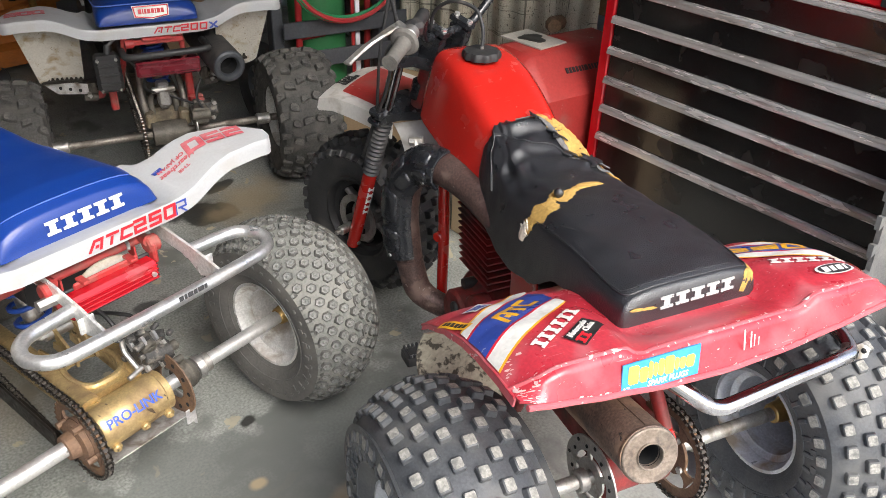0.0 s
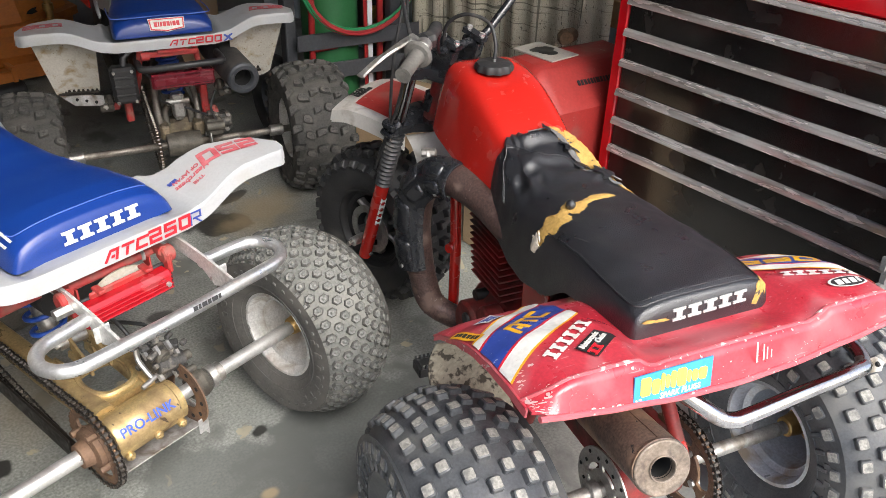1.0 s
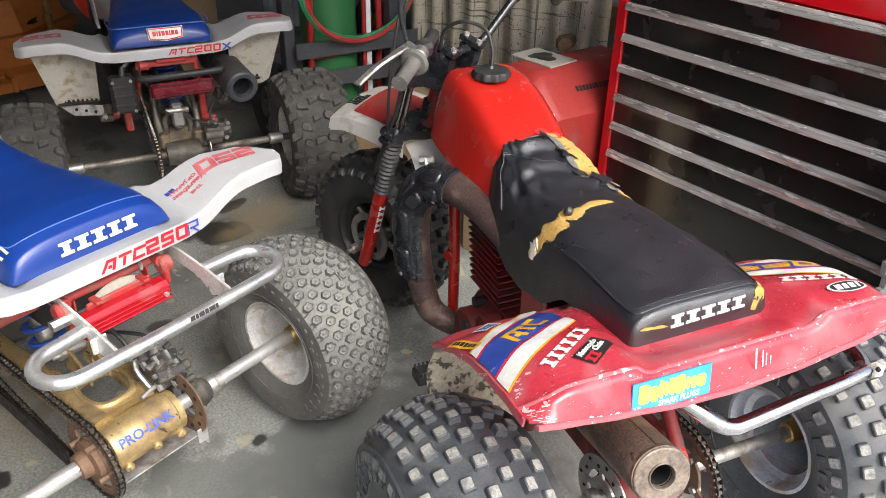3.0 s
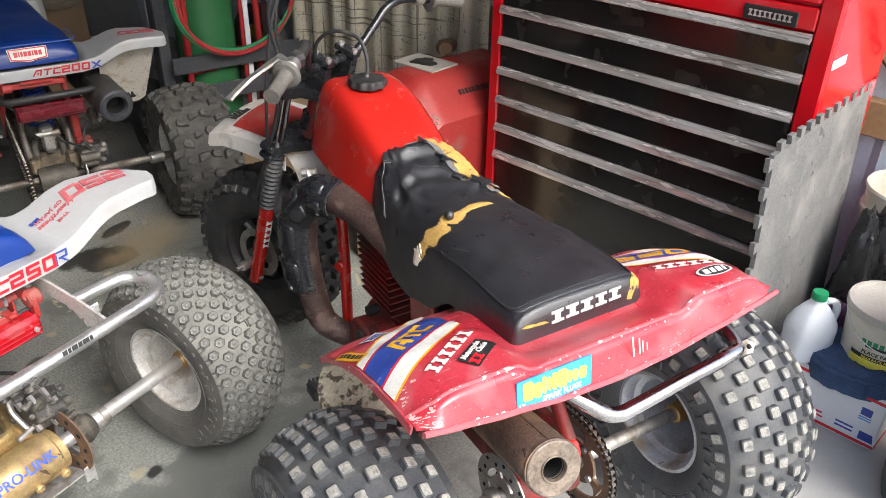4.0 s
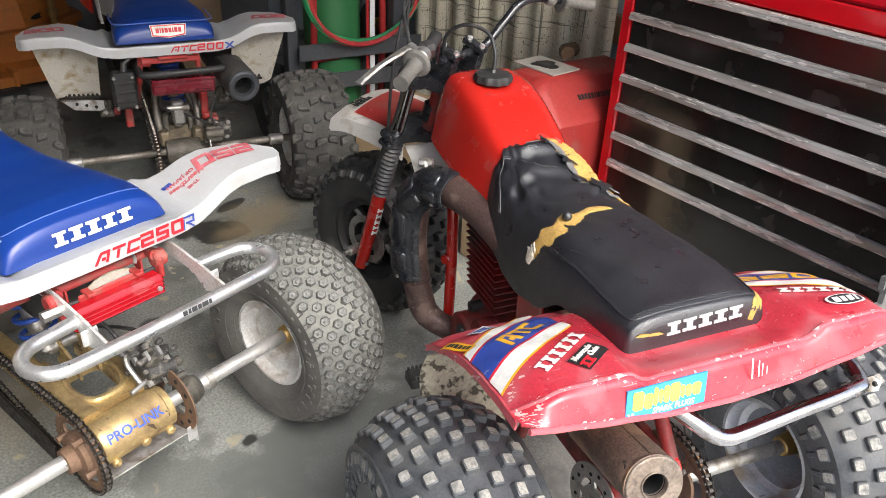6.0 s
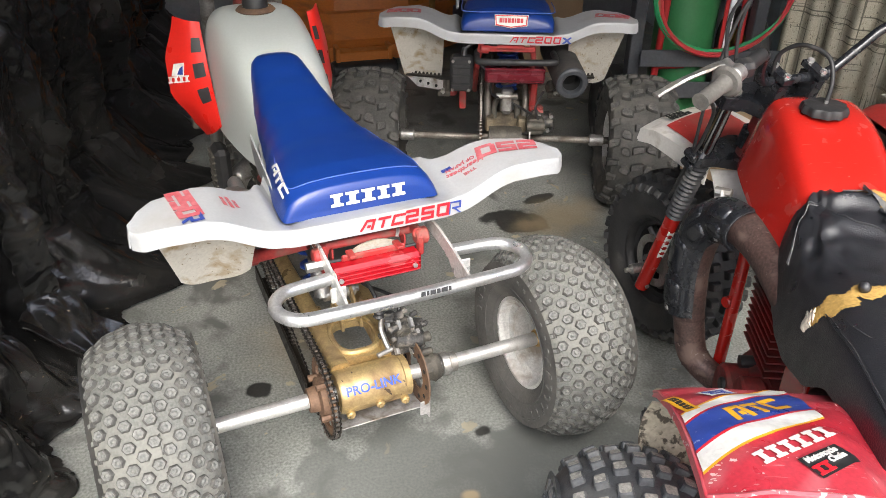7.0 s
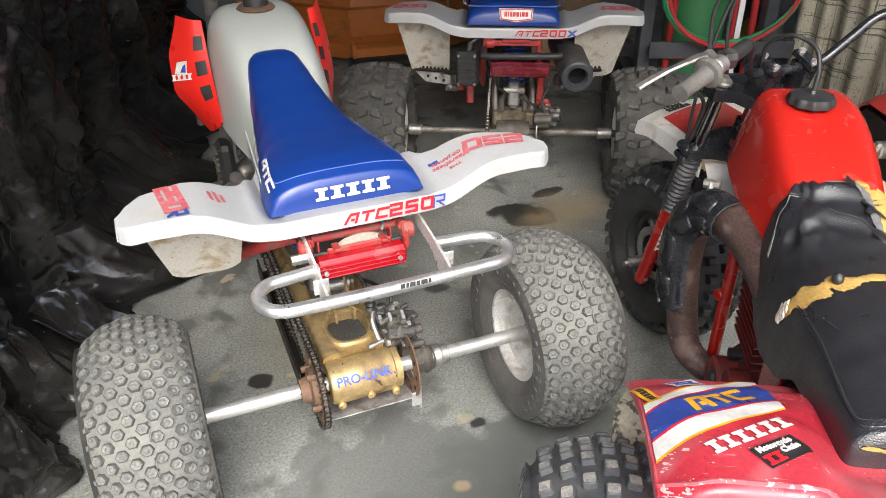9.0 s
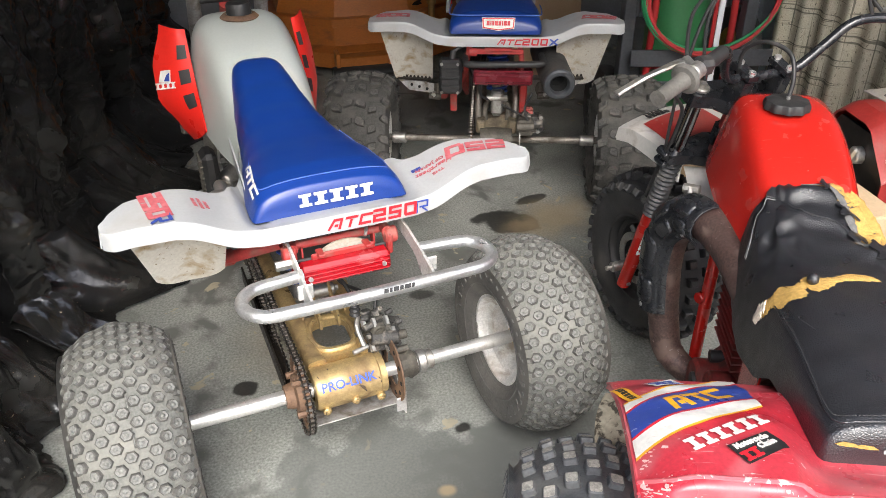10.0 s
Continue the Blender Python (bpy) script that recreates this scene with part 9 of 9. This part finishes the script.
def bait_bucket():
    t = thing("plastic_bucket", G @ pose(2.262, 0.318, 0.212, 0, 0, 6) @ Matrix.Scale(0.84, 4), "white plastic bucket with lid and yellow bait label", "bucket")
    R0, R1, H = 0.122, 0.136, 0.225
    part("tub", Geo().lathe([(0, 0), (R0 - 0.006, 0), (R0, 0.006), (R1, H - 0.03), (R1 + 0.006, H - 0.028), (R1 + 0.006, H - 0.012), (R1, H)], 48, (0, 0, 0), "z"), bucket_white, t)
    part("lid", Geo().lathe([(R1 + 0.009, H - 0.022), (R1 + 0.011, H - 0.004), (R1 + 0.008, H + 0.006), (R1 - 0.004, H + 0.006), (R1 - 0.008, H - 0.004), (R1 - 0.02, H - 0.005), (0, H - 0.004)], 48, (0, 0, 0), "z"), lid_tan, t, "dusty lid")
    part("handle", Geo().tube([(R1 * 1.03 * math.cos(q), R1 * 1.03 * math.sin(q), H - 0.03 - 0.085 * math.sin((q - 1.9) * 1.0)) for q in (1.9 + 3.14 * i / 24 for i in range(25))], 0.0022, 8), alloy, t)
    def wrap(p):
        r = R0 + (R1 - R0) * p.z / H + 0.0012 + p.y
        a = math.pi * 0.985 + p.x / 0.13
        return Vector((r * math.cos(a), r * math.sin(a), p.z))
    def label(name, x0, x1, z0, z1, mat_, h=0.0):
        return part(name, Geo().grid([[wrap(Vector((x0 + (x1 - x0) * i / 10, h, z0 + (z1 - z0) * j / 3))) for j in range(4)] for i in range(11)]), mat_, t)
    label("yellow_band", -0.075, 0.085, 0.148, 0.168, decal_lemon)
    label("yellow_band", -0.075, 0.115, 0.032, 0.060, decal_lemon)
    label("black_band", -0.075, 0.115, 0.061, 0.077, decal_black)
    label("cat_blot", -0.03, 0.05, 0.108, 0.118, decal_black)
    M = Matrix(((1, 0, 0, 0), (0, 0, 1, 0), (0, 1, 0, 0), (0, 0, 0, 1)))
    write("lettering", "PLACE PACS", 0.019, decal_black, t, Matrix.Translation((0.015, 0.0006, 0.089)) @ M, 1.0, 0, 0.0004, wrap)
    write("lettering", "KILLS RATS, MICE", 0.014, decal_lemon, t, Matrix.Translation((0.018, 0.0008, 0.0685)) @ M, 0.95, 0, 0.0004, wrap)
    for i, w in enumerate((0.016, 0.016, 0.018, 0.014, 0.016, 0.014)):
        x = -0.045 + 0.019 * i
        label("maker_mark", x, x + 0.014, 0.118, 0.138, cap_green, 0.0006)


def bleach_jug():
    t = thing("bleach_jug", G @ pose(2.170, 0.492, 0.188, 0, 0, 60) @ Matrix.Diagonal((0.88, 0.88, 0.73, 1)), "white plastic jug with a green cap", "jug")
    def ring(w, d, z, n=28):
        return [Vector((w * math.copysign(abs(math.cos(q)) ** 0.6, math.cos(q)), d * math.copysign(abs(math.sin(q)) ** 0.6, math.sin(q)), z)) for q in (2 * math.pi * i / n for i in range(n))]
    rows = [ring(0.055, 0.070, 0.0), ring(0.062, 0.080, 0.008)] + [ring(0.062 - (0.002 if k % 2 else 0), 0.080 - (0.002 if k % 2 else 0), 0.02 + 0.012 * k) for k in range(6)] + \
           [ring(0.062, 0.080, 0.13), ring(0.059, 0.076, 0.16), ring(0.048, 0.058, 0.20), ring(0.032, 0.036, 0.235), ring(0.021, 0.021, 0.255), ring(0.020, 0.020, 0.275)]
    part("bottle", Geo().grid(rows, True, True), jug_white, t, "", 60)
    part("grip", Geo().tube(spline([(0, -0.03, 0.25), (0, -0.072, 0.235), (0, -0.088, 0.19), (0, -0.080, 0.14)], 6), 0.013, 12), jug_white, t)
    part("cap", Geo().lathe([(0.0, 0.30), (0.023, 0.299), (0.025, 0.294), (0.025, 0.268), (0.022, 0.266)], 28, (0, 0, 0), "z"), cap_green, t, "green screw cap")


def lumpy(name, at, size, mat_, label, category, seed, rough=0.22, fine=5.0):
    rows = []
    for i in range(25):
        a = math.pi * (0.02 + 0.5 * 0.98 * i / 24 + 0.02)
        row = []
        for j in range(48):
            q = 2 * math.pi * j / 48
            d = Vector((math.sin(a) * math.cos(q), math.sin(a) * math.sin(q), math.cos(a)))
            k = 1 + rough * noise.noise(d * 2.1 + Vector((seed, 0, 0))) + rough * 0.55 * abs(noise.noise(d * fine + Vector((0, seed, 0))))
            row.append(Vector((at[0] + size[0] * d.x * k, at[1] + size[1] * d.y * k, at[2] + size[2] * d.z * k)))
        rows.append(row)
    return solo(name, Geo().grid(rows[::-1], True, True), mat_, label, category, G, sharp=50)


lid_tan = surf("lid_tan", (0.46, 0.44, 0.40), 0.6, 0, (0.38, 0.355, 0.31), 0.5, 6, 100, 0.15, 0.05)
bundle_red = surf("bundle_red", (0.10, 0.02, 0.05), 0.8, 0, (0.05, 0.03, 0.09), 0.6, 12, 90, 0.3, 0.3)
parcel()
jeans()
bait_bucket()
bleach_jug()
lumpy("cloth_bundle", (2.345, 0.485, 0.187), (0.07, 0.055, 0.10), bundle_red, "dark red and purple bundle of cloth behind the jug", "cloth", 2.0)
lumpy("rubbish_bag", (2.50, 0.47, 0.0), (0.095, 0.10, 0.50), bag_black, "crumpled black plastic rubbish bag", "bag", 5.0, 0.30, 6.0)


def pail():
    t = thing("plastic_pail", G @ pose(2.695, 0.435, 0.235), "old cream plastic pail with an amber funnel inside", "pail")
    R0, R1, H = 0.125, 0.145, 0.34
    part("tub", Geo().lathe([(0, 0.01), (R0 - 0.005, 0.0), (R0, 0.006), (R1, H - 0.09), (R1 + 0.008, H - 0.088), (R1 + 0.008, H - 0.075), (R1, H - 0.073), (R1 + 0.002, H - 0.012), (R1 + 0.009, H - 0.008), (R1 + 0.006, H), (R1 - 0.004, H - 0.002), (R1 - 0.008, H - 0.07), (R0 - 0.01, 0.02), (0, 0.02)], 48, (0, 0, 0), "z"), bucket_white, t)
    solo("funnel", Geo().lathe([(0.085, 0.25), (0.075, 0.262), (0.04, 0.29), (0.03, 0.30), (0.026, 0.335), (0.022, 0.335), (0.025, 0.29)], 28, (-0.01, 0.01, -0.005), "z").lathe([(0.120, 0.245), (0.085, 0.25)], 28, (-0.01, 0.01, -0.005), "z"), funnel_mat, "amber plastic funnel upside down in the pail", "funnel", G @ pose(2.695, 0.435, 0.235))
    solo("wooden_crate", Geo().box((0.20, 0.26, 0.232), (2.70, 0.42, 0.116), 0.006), wood, "dark wooden crate under the pail", "crate", G)
    b = thing("book_tray", G, "red-edged shallow carton with papers", "carton")
    part("tray", Geo().box((0.20, 0.02, 0.13), (2.50, 0.215, 0.525), 0.003).box((0.02, 0.20, 0.13), (2.40, 0.12, 0.525), 0.003).box((0.22, 0.22, 0.012), (2.50, 0.115, 0.46), 0.003), red_faded, b)
    part("paper", Geo().box((0.17, 0.17, 0.05), (2.505, 0.115, 0.492), 0.004), paper_white, b)
    solo("wooden_crate", Geo().box((0.20, 0.24, 0.452), (2.515, 0.105, 0.226), 0.006), wood, "wooden crate holding a red carton", "crate", G)


pail()


def bin_():
    t = thing("dustbin", G @ pose(2.055, -0.030, 0), "dark green plastic dustbin beside the parcel", "dustbin")
    part("tub", Geo().lathe([(0, 0.0), (0.185, 0.0), (0.198, 0.012), (0.205, 0.05), (0.245, 0.60), (0.258, 0.605), (0.259, 0.64), (0.245, 0.645), (0.238, 0.60), (0.195, 0.03), (0, 0.03)], 56, (0, 0, 0), "z"), can_green, t)


bin_()


def wall_sign():
    m = frame_at((2.80, 0.581, 0.834), (0, -0.31, 0.95), (0, 0.95, 0.31))
    t = solo("wooden_sign", Geo().slab([(0.0, 0.0), (0.10, -0.006), (0.22, -0.002), (0.34, -0.008), (0.37, 0.06), (0.33, 0.126), (0.20, 0.134), (0.12, 0.128), (0.0615, 0.1305), (0.040, 0.092), (0.020, 0.040)], 0.020, m), wood_pale, "rough wooden plank sign with handwriting on the wall", "sign", G)
    part("bark_edge", Geo().tube([m @ Vector(p) for p in ((0.0, 0.0, 0.010), (0.020, 0.040, 0.010), (0.040, 0.092, 0.010), (0.0615, 0.1305, 0.010))], 0.0095, 8), bark, t)
    write("lettering", "Battery", 0.044, ink, t, m @ pose(0.150, 0.088, 0.0205), 0.9, 0.3, 0.0004)
    write("lettering", "Charging", 0.044, ink, t, m @ pose(0.155, 0.040, 0.0205), 0.9, 0.3, 0.0004)
    s = thing("screwdriver", G, "blue T-handled driver hanging on the wall", "screwdriver")
    part("handle", Geo().tube([(2.742, 0.663, 1.19), (2.741, 0.662, 1.14), (2.740, 0.662, 1.115), (2.740, 0.662, 1.100), (2.740, 0.661, 1.085), (2.740, 0.661, 1.078)], [0.026, 0.030, 0.033, 0.032, 0.020, 0.007], 18), decal_blue, s)
    part("shank", Geo().cyl((2.740, 0.661, 1.082), (2.740, 0.656, 1.042), 0.0055), alloy, s)
    part("cross_bar", Geo().tube([(2.740, 0.689, 1.0405), (2.740, 0.656, 1.0405), (2.740, 0.630, 1.0435)], 0.0042, 8), alloy, s)


wall_sign()

# ---- black plastic sheeting on the left ----
def hanging(name, u0, v0, v1, spread, seed, label, top=2.6, flare=0.0):
    """A sheet hung from above in loose folds, its foot drawn out over the floor."""
    def fn(a, b):
        v = v0 + (v1 - v0) * a
        z = top * (1 - b) ** 1.0
        k = 1 - b
        fold = 0.055 * math.sin(a * (v1 - v0) * 9 + seed) + 0.03 * math.sin(a * (v1 - v0) * 21 + 2 * seed)
        n = noise.noise(Vector((v * 2.2, z * 1.6, seed)))
        n2 = noise.noise(Vector((v * 6.5, z * 4.5, seed + 3)))
        n3 = abs(noise.noise(Vector((v * 12 + 3 * n, z * 9, seed + 7))))
        n4 = abs(noise.noise(Vector((v * 26 + 4 * n2, z * 17 + 5 * n, seed + 11))))
        n5 = abs(noise.noise(Vector((v * 48 + 6 * n2, z * 40 + 7 * n3, seed + 15))))
        u = u0 + fold * (0.5 + 0.8 * b) + 0.09 * n + 0.026 * n2 + 0.048 * n3 + 0.022 * n4 + 0.007 * n5
        if b > 0.90:
            q = (b - 0.90) / 0.10
            u += spread(v) * q
            z = 0.26 * (1 - q) ** 2.2 + 0.012 + 0.035 * max(0, n2) * (1 - 0.8 * q) + 0.02 * n3 * (1 - q * 0.6)
        return (u + flare * b * b, v + 0.02 * n2 + 0.012 * n3, z)
    solo(name, Geo().sheet(fn, 300, 240, 0.0015), poly_black, label, "plastic sheet", G, sharp=70)


hanging("plastic_sheet", -0.74, 1.95, 5.6, lambda v: 0.40 + 0.03 * math.sin(5 * v), 1.3, "black plastic sheeting hung in folds along the wall")
hanging("plastic_sheet", -0.72, 0.4, 2.12, lambda v: lerp(v, [(0.4, 0.02), (1.2, 0.05), (1.6, 0.13), (2.12, 0.30)]), 4.1, "crumpled black plastic sheeting bunched on the floor", 2.6, 0.06)
